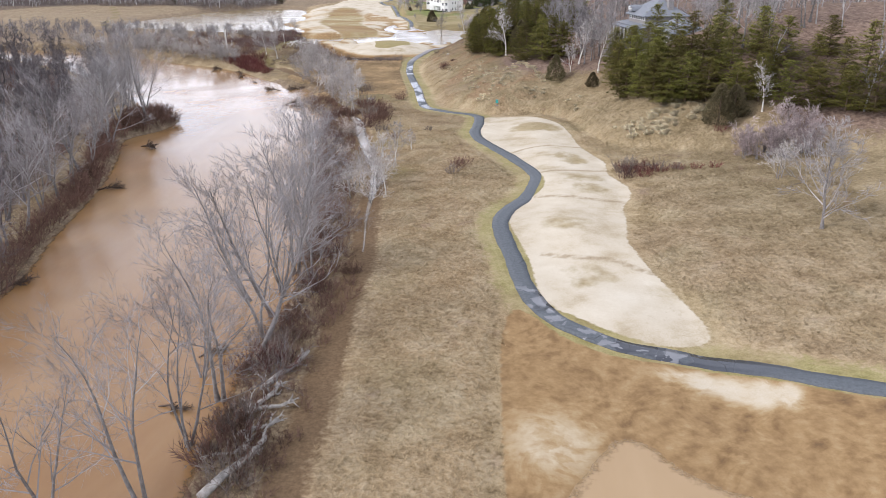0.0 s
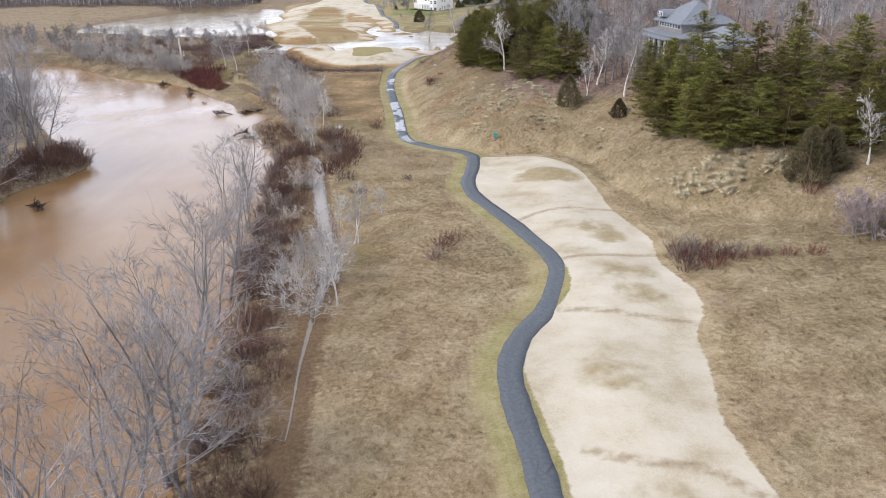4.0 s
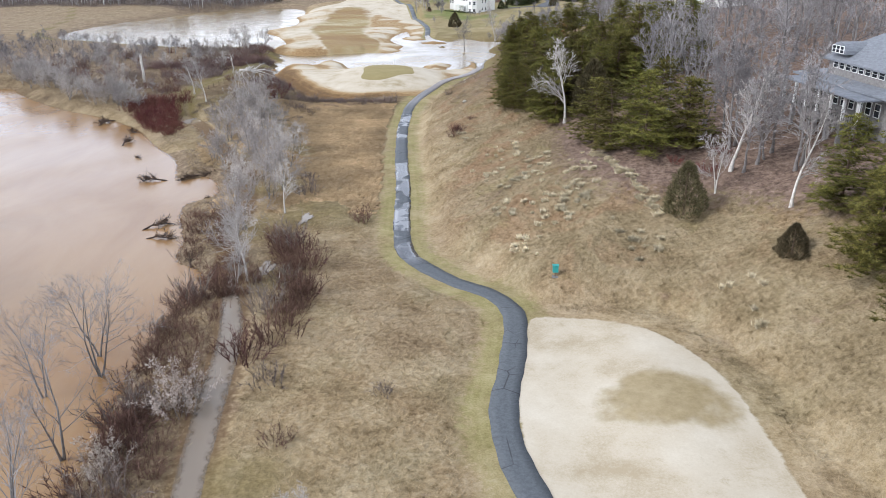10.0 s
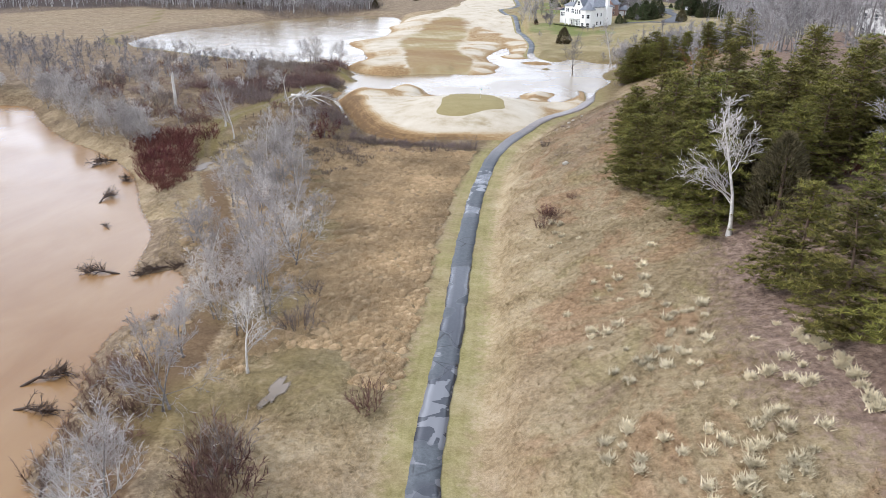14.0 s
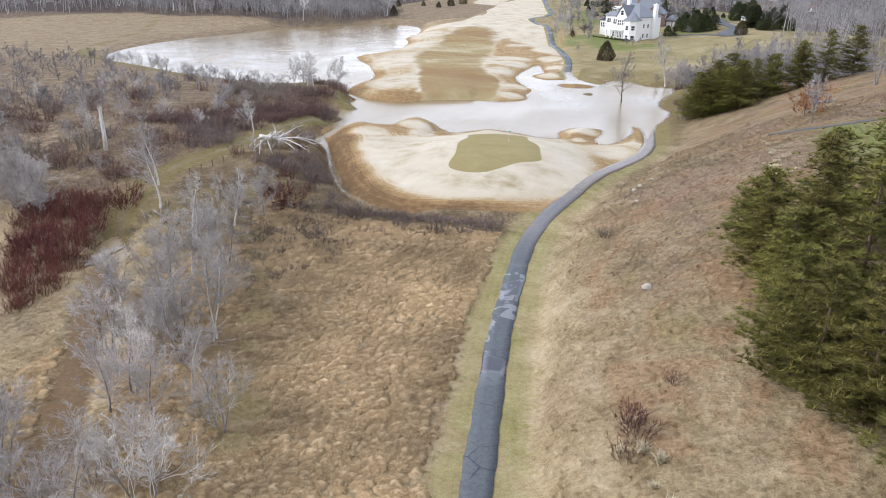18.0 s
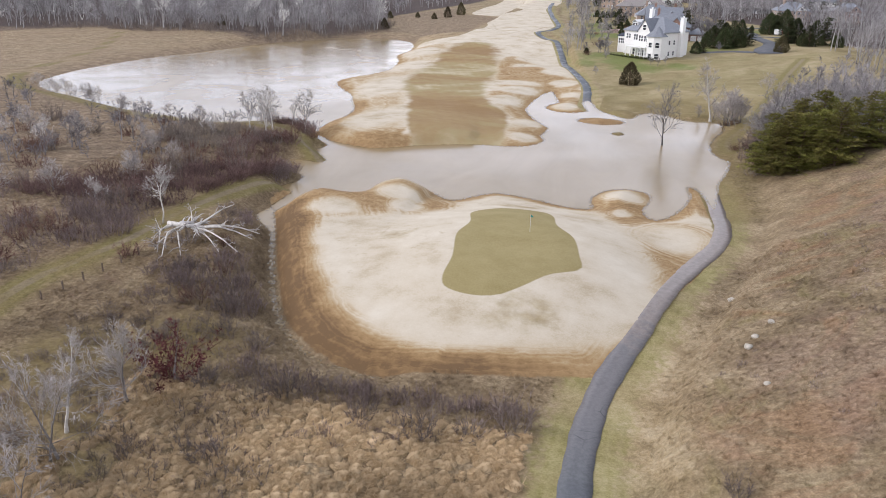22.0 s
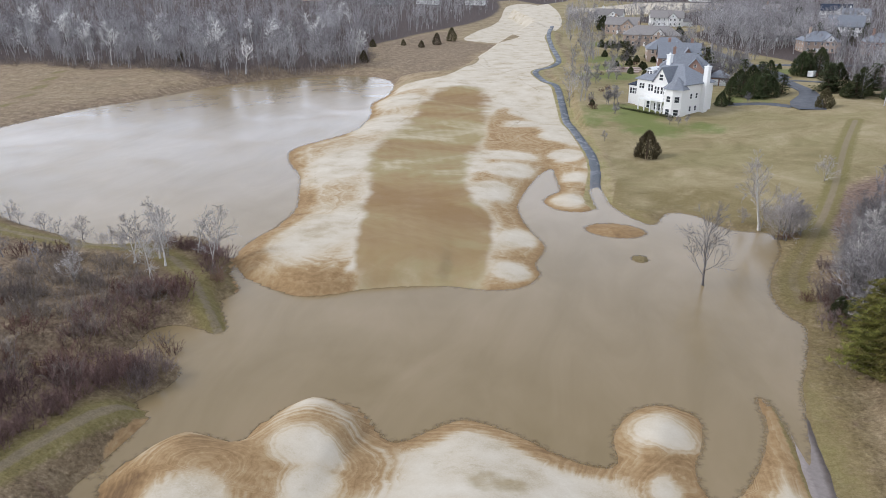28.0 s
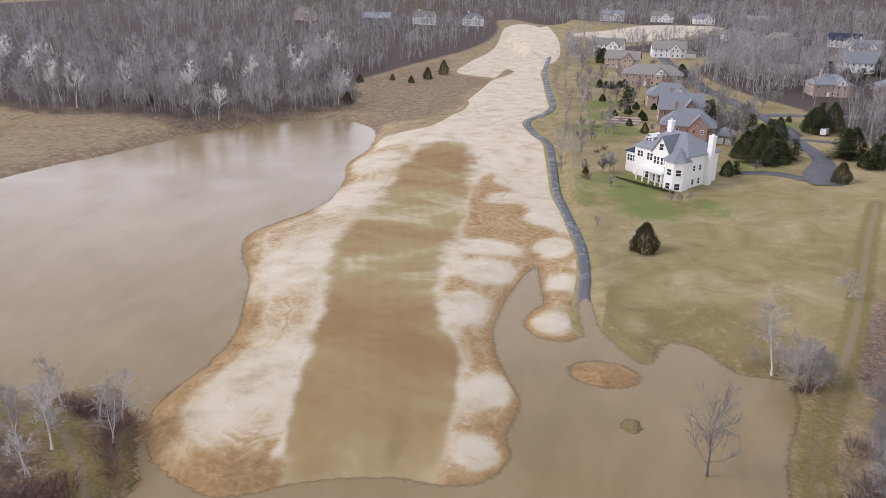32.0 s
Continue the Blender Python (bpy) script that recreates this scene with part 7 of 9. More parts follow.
brush_belts = np.concatenate([fill(smooth_loop(s, 3), n, 34 + n, lo=0.6, hi=1.35) for s, n in (
    ([(-104, 350), (-90, 356), (-82, 362), (-80, 372), (-80, 386), (-86, 388), (-89, 376), (-98, 366), (-110, 360)], 150),
    ([(-150, 345), (-112, 318), (-86, 302), (-84, 322), (-86, 340), (-100, 350), (-130, 372), (-170, 380)], 130),
    ([(-88, 372), (-96, 390), (-92, 404), (-86, 408), (-82, 404), (-86, 392)], 60),
    ([(-84, 409), (-88, 421), (-94, 424), (-104, 424), (-96, 417), (-88, 411)], 36),
    ([(-71, 330), (-64, 327), (-56, 323), (-52, 326), (-58, 334), (-61, 340), (-66, 338)], 64),
    ([(-80, 336), (-78, 345), (-79, 352), (-80, 359), (-84, 363), (-96, 357), (-96, 346), (-88, 336)], 64),
    ([(-61, 339), (-65, 347), (-70, 356), (-72, 355), (-67, 346), (-63, 339)], 22),
    ([(-84, 360), (-80, 362), (-77.5, 372), (-75.5, 384), (-80, 388), (-83, 376)], 75),
    ([(6, 416), (5, 430), (9, 446), (16, 440), (14, 424)], 40),
    ([(-52, 318), (-40, 318), (-26, 318), (-22, 315), (-36, 313), (-50, 313)], 80))])
brush_belts = brush_belts[sample(track_d, brush_belts) > 2.8]
DARK_BELT = (brush_belts[:, 0] < -79) & (brush_belts[:, 1] > 352)
brush_belts[:, 2] *= np.where((brush_belts[:, 0] > -79) & (brush_belts[:, 1] < 361), 0.7, 1.0) * np.where(brush_belts[:, 1] < 319, 0.75, 1.0)
scatter("waterside_thicket", BUSH_KINDS, brush_belts[DARK_BELT], M_BRIAR, "dark reddish-brown thicket crowding the flooded gully", "thicket")
scatter("bramble_carpet", BUSH_KINDS, fill(smooth_loop([(-68, 271), (-66.5, 279), (-69, 285), (-74, 295), (-77.5, 301), (-82, 308), (-90, 306), (-92, 297), (-80, 284), (-73, 275)], 3), 230, 51, lo=0.4, hi=0.8), M_RED, "low dark red bramble carpet by the river", "thicket")
scatter("track_brambles", BUSH_KINDS, fill(smooth_loop([(-29.5, 214), (-25, 215), (-20, 203), (-16.5, 194), (-15.5, 184), (-18.5, 182), (-21.5, 191), (-25.5, 204)], 3), 95, 58, lo=0.5, hi=0.95), M_SHRUB, "dense reddish-brown brambles beside a field track", "thicket")
scatter("peninsula_brush", BUSH_KINDS, fill(smooth_loop([(-112, 392), (-98, 386), (-91, 394), (-90, 402), (-96, 409), (-106, 412), (-116, 408)], 3), 110, 59, lo=0.6, hi=1.2), M_SHRUBGREY, "grey tangled brush beside the curving lane", "thicket")
scatter("lane_scrub", BUSH_KINDS, fill(smooth_loop([(-74, 296), (-62, 292), (-46, 286), (-40, 304), (-48, 317), (-58, 326), (-66, 338), (-70, 330), (-72, 312)], 3), 260, 57, lo=0.22, hi=0.6), M_SHRUBGREY, "low grey-brown scrub in rough grass beside the lane", "thicket")
scatter("field_scrub", BUSH_KINDS, fill(smooth_loop([(-70, 300), (-56, 298), (-38, 306), (-26, 311), (-26, 317), (-44, 318), (-56, 327), (-64, 340), (-69, 338), (-69, 318)], 3), 230, 61, lo=0.2, hi=0.5), M_SCRUB, "low purplish-brown scrub in the rough below the green", "thicket")
scatter("hill_scrub", BUSH_KINDS, np.concatenate([fill(smooth_loop([(cx - 4, cy - 6), (cx + 4, cy - 5), (cx + 5, cy + 6), (cx - 3, cy + 5)], 2), n, 70 + i, lo=0.13, hi=0.32) for i, (cx, cy, n) in enumerate(((6.9, 329, 18), (0.2, 315, 8), (1.9, 295, 10), (-4, 294, 7), (-7, 322, 6), (9, 342, 10), (12, 361, 9), (4, 356, 5)))]), M_SCRUB, "low purplish scrub in drifts over the hillside", "thicket")
scatter("brush_thicket", BUSH_KINDS, brush_belts[~DARK_BELT], M_SCRUB, "low dark purple-brown thicket over rough brush land", "thicket")


# ---- tall winter grass over the unmown ground ----
def tuft(seed, blades, height, width, splay):
    rng = np.random.default_rng(seed)
    out = ([], [])
    for _ in range(blades):
        a = rng.uniform(0, 6.28)
        d = np.array((math.cos(a) * splay, math.sin(a) * splay, 1.0)) + rng.normal(size=3) * 0.15
        blade(out, np.array((rng.normal() * 0.12, rng.normal() * 0.12, -0.05)), d / np.linalg.norm(d), height * rng.uniform(0.6, 1.1), width, rng, True)
    return tri(out)


rng = np.random.default_rng(31)
p = np.concatenate([rng.uniform((-70, 45), (62, 360), (190000, 2)), rng.uniform((-110, 285), (-45, 420), (34000, 2))])


ok = (sample(moss, p) < np.where(p[:, 1] < 300, 1.2, -1)) & (sample(fair, p) < -0.5) & (sample(cart_d, p) > 3.8 + rng.uniform(0, 1.2, len(p))) & (sample(track_d, p) > 1.4 + rng.uniform(0, 2.6, len(p))) & (sample(pz, p) > 0.25) & (sample(wood, p) < 1) & (sample(river_in, p) < -1)
p = p[ok & ((sample(hill_in, p) < 0) | (np.arange(len(p)) % 3 > 0))]
scatter("meadow_grass", [tuft(140 + n, 5, h, 0.03, s) for n, (h, s) in enumerate(((0.5, 1.3), (0.42, 1.7), (0.58, 1.1)))], np.c_[p, rng.uniform(0.7, 1.3, len(p)), rng.uniform(0, 6.28, len(p))], M_STRAW, "tall straw-coloured winter grass in uneven tufts", "grass")
clumps = []
for cx, cy, sx, sy, count in ((38, 149, 3.2, 3, 90), (46, 154, 5, 2.5, 46), (8.9, 221, 2, 2.5, 20), (5.7, 211, 1.2, 1.5, 10), (13.4, 206, 2.2, 2, 20), (7.7, 200, 1.2, 1.2, 9), (14, 210, 2, 2, 18), (17, 215, 1.6, 1.6, 14), (-1, 255, 1.5, 5, 9), (7, 238, 1.5, 4, 12), (22, 196, 2.5, 1.5, 12), (27, 181, 3, 3, 10), (3, 230, 2, 4, 9), (12, 228, 1.5, 2, 9), (19, 222, 2, 2, 9)):
    q = rng.normal((cx, cy), (sx, sy), (count, 2))
    clumps.append(q[(sample(hill_in, q) > 2) & (sample(fair, q) < -1)])
for cx, cy in ((13.3, 327), (12.8, 321), (12, 315), (11.2, 309.5), (9.8, 305), (8.4, 301)):
    clumps.append(rng.normal((cx, cy), (0.8, 2.0), (11, 2)))
for a in np.linspace(0, 1, 46):
    clumps.append(np.array([[18.5 + 5.6 * a + rng.normal() * 0.5, 221 - 21 * a + rng.normal() * 0.6]]))
q = np.concatenate(clumps)
scatter("sedge_clumps", [tuft(150 + n, 110, 0.4, 0.034, 1.25) for n in range(3)], np.c_[q, rng.uniform(1.0, 2.2, len(q)) * np.where(q[:, 1] < 165, 1.5, np.where(q[:, 1] > 298, 0.65, 1.0)), rng.uniform(0, 6.28, len(q))], M_SEDGE, "pale feathery sedge clumps dotted over the hillside", "grass")
# drooping tussocks of the wet field before the green
def tussock(seed, blades):
    """A slumped cushion of old grass with blades arching off its crown."""
    rng = np.random.default_rng(seed)
    verts, faces = [(0.1, 0.06, 0.25)], []
    for ring, (rr, z) in enumerate(((0.24, 0.2), (0.44, 0.05), (0.54, -0.12))):
        for i in range(9):
            a = 6.283 * (i + 0.5 * (ring % 2)) / 9
            w = rr * rng.uniform(0.75, 1.25)
            verts.append((math.cos(a) * w + 0.08 * (2 - ring), math.sin(a) * w + 0.05 * (2 - ring), z * rng.uniform(0.8, 1.2)))
    for i in range(9):
        j = (i + 1) % 9
        faces.append((0, 1 + i, 1 + j))
        for base in (1, 10):
            faces.extend([(base + i, base + 9 + i, base + 9 + j), (base + i, base + 9 + j, base + j)])
    out = (verts, faces)
    for _ in range(blades):
        a = rng.normal(0.7, 1.5)
        q = np.array((rng.normal() * 0.16 + 0.06, rng.normal() * 0.16, 0.14))
        d = np.array((math.cos(a), math.sin(a), rng.uniform(0.25, 0.8)))
        d /= np.linalg.norm(d)
        blade(out, q, d, 0.46, 0.024, rng, True)
        e = np.array((math.cos(a), math.sin(a), -0.6))
        blade(out, q + d * 0.24, e / np.linalg.norm(e), rng.uniform(0.28, 0.5), 0.028, rng, True)
    return tri(out)


p = rng.uniform((-58, 222), (-10, 313), (20500, 2))
ok = (sample(moss, p) < 0.4) & (sample(fair, p) < -1.5) & (sample(cart_d, p) > 4.6) & (sample(track_d, p) > 3) & (sample(pz, p) > 0.3) & (sample(river_in, p) < -4) & (sample(hill_in, p) < -1)
p = p[ok][:9500]
scatter("tussock_grass", [tussock(190 + n, 24) for n in range(5)], np.c_[p, rng.uniform(0.5, 1.0, len(p)) * rng.uniform(0.8, 1.5, len(p)), rng.uniform(-1.0, 1.0, len(p))], M_TUSSOCK, "drooping tan tussocks crowding a wet meadow", "grass")


# ---- houses ----
def box(x0, y0, z0, x1, y1, z1):
    v = [(x, y, z) for z in (z0, z1) for x, y in ((x0, y0), (x1, y0), (x1, y1), (x0, y1))]
    return v, [(0, 3, 2, 1), (4, 5, 6, 7), (0, 1, 5, 4), (1, 2, 6, 5), (2, 3, 7, 6), (3, 0, 4, 7)]


def joined(*groups):
    vs, fs = [], []
    for v, f in groups:
        b = len(vs)
        vs += [tuple(p) for p in v]
        fs += [tuple(i + b for i in q) for q in f]
    return vs, fs


def gable_roof(x0, y0, x1, y1, z, h, over=0.5, along="x", thick=0.25):
    """Two slopes with a thickness; the ridge runs along x or y."""
    if along == "y":
        v, f = gable_roof(y0, x0, y1, x1, z, h, over, "x", thick)
        return [(p[1], p[0], p[2]) for p in v], [tuple(reversed(q)) for q in f]
    ym, drop = (y0 + y1) / 2, h / (y1 - y0) * 2 * over
    a = [(x0 - over, y0 - over, z - drop), (x1 + over, y0 - over, z - drop), (x1 + over, ym, z + h), (x0 - over, ym, z + h), (x1 + over, y1 + over, z - drop), (x0 - over, y1 + over, z - drop)]
    v = a + [(p[0], p[1], p[2] + thick) for p in a]
    f = [(1, 0, 3, 2), (2, 3, 5, 4), (6, 7, 8, 9), (9, 8, 10, 11), (0, 1, 7, 6), (4, 5, 11, 10), (0, 6, 9, 3), (3, 9, 11, 5), (1, 2, 8, 7), (2, 4, 10, 8)]
    return v, f


def hip_roof(x0, y0, x1, y1, z, h, over=0.5):
    x0, y0, x1, y1 = x0 - over, y0 - over, x1 + over, y1 + over
    w, d = x1 - x0, y1 - y0
    k = min(w, d) / 2 * 0.92
    if w >= d:
        r = [(x0 + k, (y0 + y1) / 2, z + h), (x1 - k, (y0 + y1) / 2, z + h)]
    else:
        r = [((x0 + x1) / 2, y0 + k, z + h), ((x0 + x1) / 2, y1 - k, z + h)]
    lo = [(x0, y0, z - 0.25), (x1, y0, z - 0.25), (x1, y1, z - 0.25), (x0, y1, z - 0.25)]
    v = lo + [(p[0], p[1], z) for p in lo] + r
    f = [(0, 3, 2, 1), (0, 1, 5, 4), (1, 2, 6, 5), (2, 3, 7, 6), (3, 0, 4, 7)]
    if w >= d:
        f += [(4, 5, 9, 8), (5, 6, 9), (6, 7, 8, 9), (7, 4, 8)]
    else:
        f += [(4, 5, 8), (5, 6, 9, 8), (6, 7, 9), (7, 4, 8, 9)]
    return v, f


def gable_wall(x0, x1, y, z, h, thick=0.3):
    """The triangle of wall under a gable that faces the front."""
    xm = (x0 + x1) / 2
    v = [(x0, y, z), (x1, y, z), (xm, y, z + h), (x0, y + thick, z), (x1, y + thick, z), (xm, y + thick, z + h)]
    return v, [(0, 1, 2), (5, 4, 3), (0, 3, 4, 1), (1, 4, 5, 2), (2, 5, 3, 0)]


WINDOW_FRAME = mesh("window_frame", *joined(box(-0.5, -0.06, -0.5, -0.42, 0.06, 0.5), box(0.42, -0.06, -0.5, 0.5, 0.06, 0.5), box(-0.42, -0.06, 0.43, 0.42, 0.06, 0.5), box(-0.42, -0.06, -0.5, 0.42, 0.06, -0.43), box(-0.42, -0.045, -0.03, 0.42, 0.045, 0.03)), M_TRIM)
WINDOW_PANE = mesh("window_pane", *box(-0.42, -0.02, -0.43, 0.42, 0.02, 0.43), M_PANE)
DOOR_LEAF = mesh("garage_door", *joined(box(-0.5, -0.05, -0.5, 0.5, 0.03, -0.27), box(-0.5, -0.05, -0.25, 0.5, 0.03, -0.01), box(-0.5, -0.05, 0.01, 0.5, 0.03, 0.25), box(-0.5, -0.05, 0.27, 0.5, 0.03, 0.5)), M_TRIM)


def window(parent, x, y, z, w, h, turn=0):
    """A framed window set on a wall; turn 0 faces the front."""
    ob = part("window", WINDOW_FRAME, parent, "", Matrix.Translation((x, y, z)) @ pose(0, 0, 0, 0, 0, turn) @ Matrix.Diagonal((w, 1.0, h, 1)))
    part("pane", WINDOW_PANE, ob, "dark reflecting glass")
    return ob


def rows_of_windows(parent, x0, x1, y, zs, count, w=1.1, h=1.5, turn=0, flip=False):
    for z in zs:
        for i in range(count):
            u = x0 + (x1 - x0) * (i + 0.5) / count
            window(parent, y if flip else u, u if flip else y, z, w, h, turn)


def wall_block(parent, x0, y0, z0, x1, y1, z1, material, name="wall"):
    return part(name, mesh(name, *box(x0, y0, z0, x1, y1, z1), material), parent)


def roof_part(parent, geometry, material, name="roof"):
    return part(name, mesh(name, *geometry, material), parent)


def chimney(parent, x, y, z0, z1, material, w=1.0):
    return part("chimney", mesh("chimney", *joined(box(x - w / 2, y - w / 2, z0, x + w / 2, y + w / 2, z1), box(x - w / 2 - 0.12, y - w / 2 - 0.12, z1, x + w / 2 + 0.12, y + w / 2 + 0.12, z1 + 0.25), box(x - 0.2, y - 0.2, z1 + 0.25, x + 0.2, y + 0.2, z1 + 0.7)), material), parent)


def family_house(label, x, y, turn, w, d, eave, rise, wall, roof, style="hip", cross=True, garage=False, stacks=1, trim=None):
    """A suburban house: body, roof, a cross gable, wings, chimneys and windows. Its front-left corner stands at the given place."""
    z = float(ground_height(np.array([x]), np.array([y]))[0])
    h = thing("house", label, "house", "suburban houses", Matrix.Translation((x, y, z)) @ pose(0, 0, 0, 0, 0, turn))
    wall_block(h, 0, 0, -1.5, w, d, eave, wall)
    roof_part(h, hip_roof(0, 0, w, d, eave, rise) if style == "hip" else gable_roof(0, 0, w, d, eave, rise), roof)
    if style == "gable":
        for gx0 in (0.0, w - 0.3):
            v = [(gx0, 0, eave), (gx0, d, eave), (gx0, d / 2, eave + rise), (gx0 + 0.3, 0, eave), (gx0 + 0.3, d, eave), (gx0 + 0.3, d / 2, eave + rise)]
            part("gable_wall", mesh("gable_wall", v, [(2, 1, 0), (3, 4, 5), (0, 1, 4, 3), (1, 2, 5, 4), (2, 0, 3, 5)], wall), h)
    zs = [1.6, 4.6] if eave > 5 else [1.6]
    rows_of_windows(h, 0.6, w - 0.6, -0.04, zs, max(3, int(w / 3.2)))
    rows_of_windows(h, 0.6, w - 0.6, d + 0.04, zs, max(2, int(w / 5)), turn=180)
    rows_of_windows(h, 0.8, d - 0.8, -0.04, zs, max(2, int(d / 4)), turn=-90, flip=True)
    rows_of_windows(h, 0.8, d - 0.8, w + 0.04, zs, max(2, int(d / 4)), turn=90, flip=True)
    if cross:
        c0, c1 = w * 0.52, w * 0.52 + min(6.5, w * 0.34)
        wall_block(h, c0, -1.4, -1.5, c1, 1.5, eave + 0.05, wall, "bay_wall")
        roof_part(h, gable_roof(c0, -1.4, c1, d * 0.5, eave + 0.05, rise * 0.72, 0.4, "y"), roof, "cross_roof")
        part("gable_wall", mesh("gable_wall", *gable_wall(c0, c1, -1.4, eave + 0.05, rise * 0.7), trim or wall), h)
        window(h, (c0 + c1) / 2, -1.44, eave + rise * 0.22, 1.0, 1.1)
        rows_of_windows(h, c0 + 0.4, c1 - 0.4, -1.44, zs, 2)
    if garage:
        wall_block(h, w, d * 0.25, -1.5, w + 7, d * 0.85, 3.2, wall, "garage_wall")
        roof_part(h, hip_roof(w, d * 0.25, w + 7, d * 0.85, 3.2, 2.4), roof, "garage_roof")
        for gx0 in (w + 2, w + 5):
            part("garage_door", DOOR_LEAF, h, "", Matrix.Translation((gx0, d * 0.25 - 0.05, 1.2)) @ Matrix.Diagonal((2.5, 1, 2.3, 1)))
    for n in range(stacks):
        chimney(h, w * (0.25 + 0.55 * n), d * 0.55, eave, eave + rise + 1.6, wall, 1.1)
    part("door", mesh("door", *box(w * 0.36, -0.09, 0, w * 0.36 + 1.1, 0.02, 2.2), M_TRIM), h)
    return h


# the white house over the fairway
white = thing("house", "large white house with slate roofs, tall chimneys and a rear deck", "house", "suburban houses", Matrix.Translation((-26.6, 579.0, 4.6)) @ pose(0, 0, 0, 0, 0, -39) @ Matrix.Diagonal((1.13, 1.13, 1.12, 1)))
wall_block(white, 3.6, 0, -1.5, 20.5, 13, 8.6, M_WHITEWALL)
roof_part(white, hip_roof(3.6, 0, 20.5, 13, 8.6, 4.6), M_ROOF)
wall_block(white, 0, 1.0, 0.6, 3.6, 7.5, 6.4, M_WHITEWALL, "sunroom_wall")
wall_block(white, 0.02, 1.02, -1.5, 3.58, 7.48, 0.6, M_STONE, "sunroom_base")
roof_part(white, hip_roof(0, 1.0, 3.8, 7.5, 6.4, 1.2, 0.3), M_SOLAR, "sunroom_roof")
wall_block(white, 10.4, -1.2, -1.5, 15.6, 1.0, 8.65, M_WHITEWALL, "gable_bay")
roof_part(white, gable_roof(10.4, -1.2, 15.6, 6.5, 8.65, 3.9, 0.35, "y"), M_ROOF, "gable_roof")
part("gable_wall", mesh("gable_wall", *gable_wall(10.4, 15.6, -1.2, 8.65, 3.8), M_WHITEWALL), white)
# a faceted corner bay with a pointed roof
ang = np.linspace(0, 2 * np.pi, 9)[:-1] + np.pi / 8
ring = np.c_[18.0 + 3.3 * np.cos(ang), -0.6 + 3.3 * np.sin(ang)]
vv = [(x, y, z) for z in (-2.0, 7.4) for x, y in ring]
part("corner_bay", mesh("corner_bay", vv, [(i, (i + 1) % 8, 8 + (i + 1) % 8, 8 + i) for i in range(8)] + [tuple(range(8, 16))], M_WHITEWALL), white)
vv = [(18.0 + 3.8 * math.cos(a), -0.6 + 3.8 * math.sin(a), 7.3) for a in ang] + [(18.0, -0.2, 10.6)]
part("bay_roof", mesh("bay_roof", vv, [(i, (i + 1) % 8, 8) for i in range(8)] + [tuple(reversed(range(8)))], M_ROOF), white)
for i in (4, 5, 6, 7):
    a = (ang[i] + ang[(i + 1) % 8]) / 2
    for z in (1.0, 4.6):
        window(white, 18.0 + 3.07 * math.cos(a), -0.6 + 3.07 * math.sin(a), z, 1.5, 1.8, math.degrees(a) + 90)
for x in (5.0, 6.0):
    window(white, x, -0.04, 6.6, 0.95, 1.7)
for x in (8.2, 9.2):
    window(white, x, -0.04, 6.4, 0.85, 2.2)
for x in (11.4, 12.4, 13.6, 14.6):
    window(white, x, -1.24, 6.2, 0.8, 2.2)
window(white, 13.0, -1.24, 9.9, 1.5, 1.9)
for x in (8.4, 10.0, 12.0, 13.6):
    window(white, x, -1.24 if x > 10.3 else -0.04, 1.5, 1.3, 2.2)
for y in (3, 5.5, 8, 10.5):
    for z in (1.6, 5.2):
        window(white, 20.54, y, z, 1.0, 1.6, 90)
for x in (0.8, 1.8, 2.8):
    window(white, x, 0.96, 4.6, 0.85, 1.9)
for y in (2.4, 4.2, 6.0):
    window(white, -0.04, y, 4.6, 1.2, 1.9, -90)
part("dormer", mesh("dormer", *joined(box(5.2, 1.8, 9.6, 7.6, 4.6, 11.2), gable_roof(5.2, 1.6, 7.6, 5.4, 11.2, 0.7, 0.2, "y", 0.1)), M_TRIM), white)
window(white, 5.9, 1.76, 10.4, 0.9, 1.0)
window(white, 6.9, 1.76, 10.4, 0.9, 1.0)
chimney(white, 9.6, 6.2, 10.5, 15.4, M_TRIM, 1.3)
chimney(white, 21.2, 8.4, 8.0, 13.0, M_TRIM, 1.4)
wall_block(white, 20.5, 7.5, -1.5, 21.9, 9.3, 8.0, M_WHITEWALL, "chimney_base")
deck = part("deck", mesh("deck", *box(7.2, -3.6, 3.3, 15.8, -0.0, 3.55), M_TRIM), white)
for x in (7.5, 9.6, 11.7, 13.8, 15.5):
    part("deck_post", mesh("deck_post", *box(x - 0.15, -3.5, -1.8, x + 0.15, -3.2, 3.3), M_TRIM), deck)
part("railing", mesh("railing", *joined(box(7.2, -3.6, 4.5, 15.8, -3.52, 4.6), *(box(7.25 + 0.3 * i, -3.58, 3.55, 7.3 + 0.3 * i, -3.54, 4.5) for i in range(29))), M_TRIM), deck)

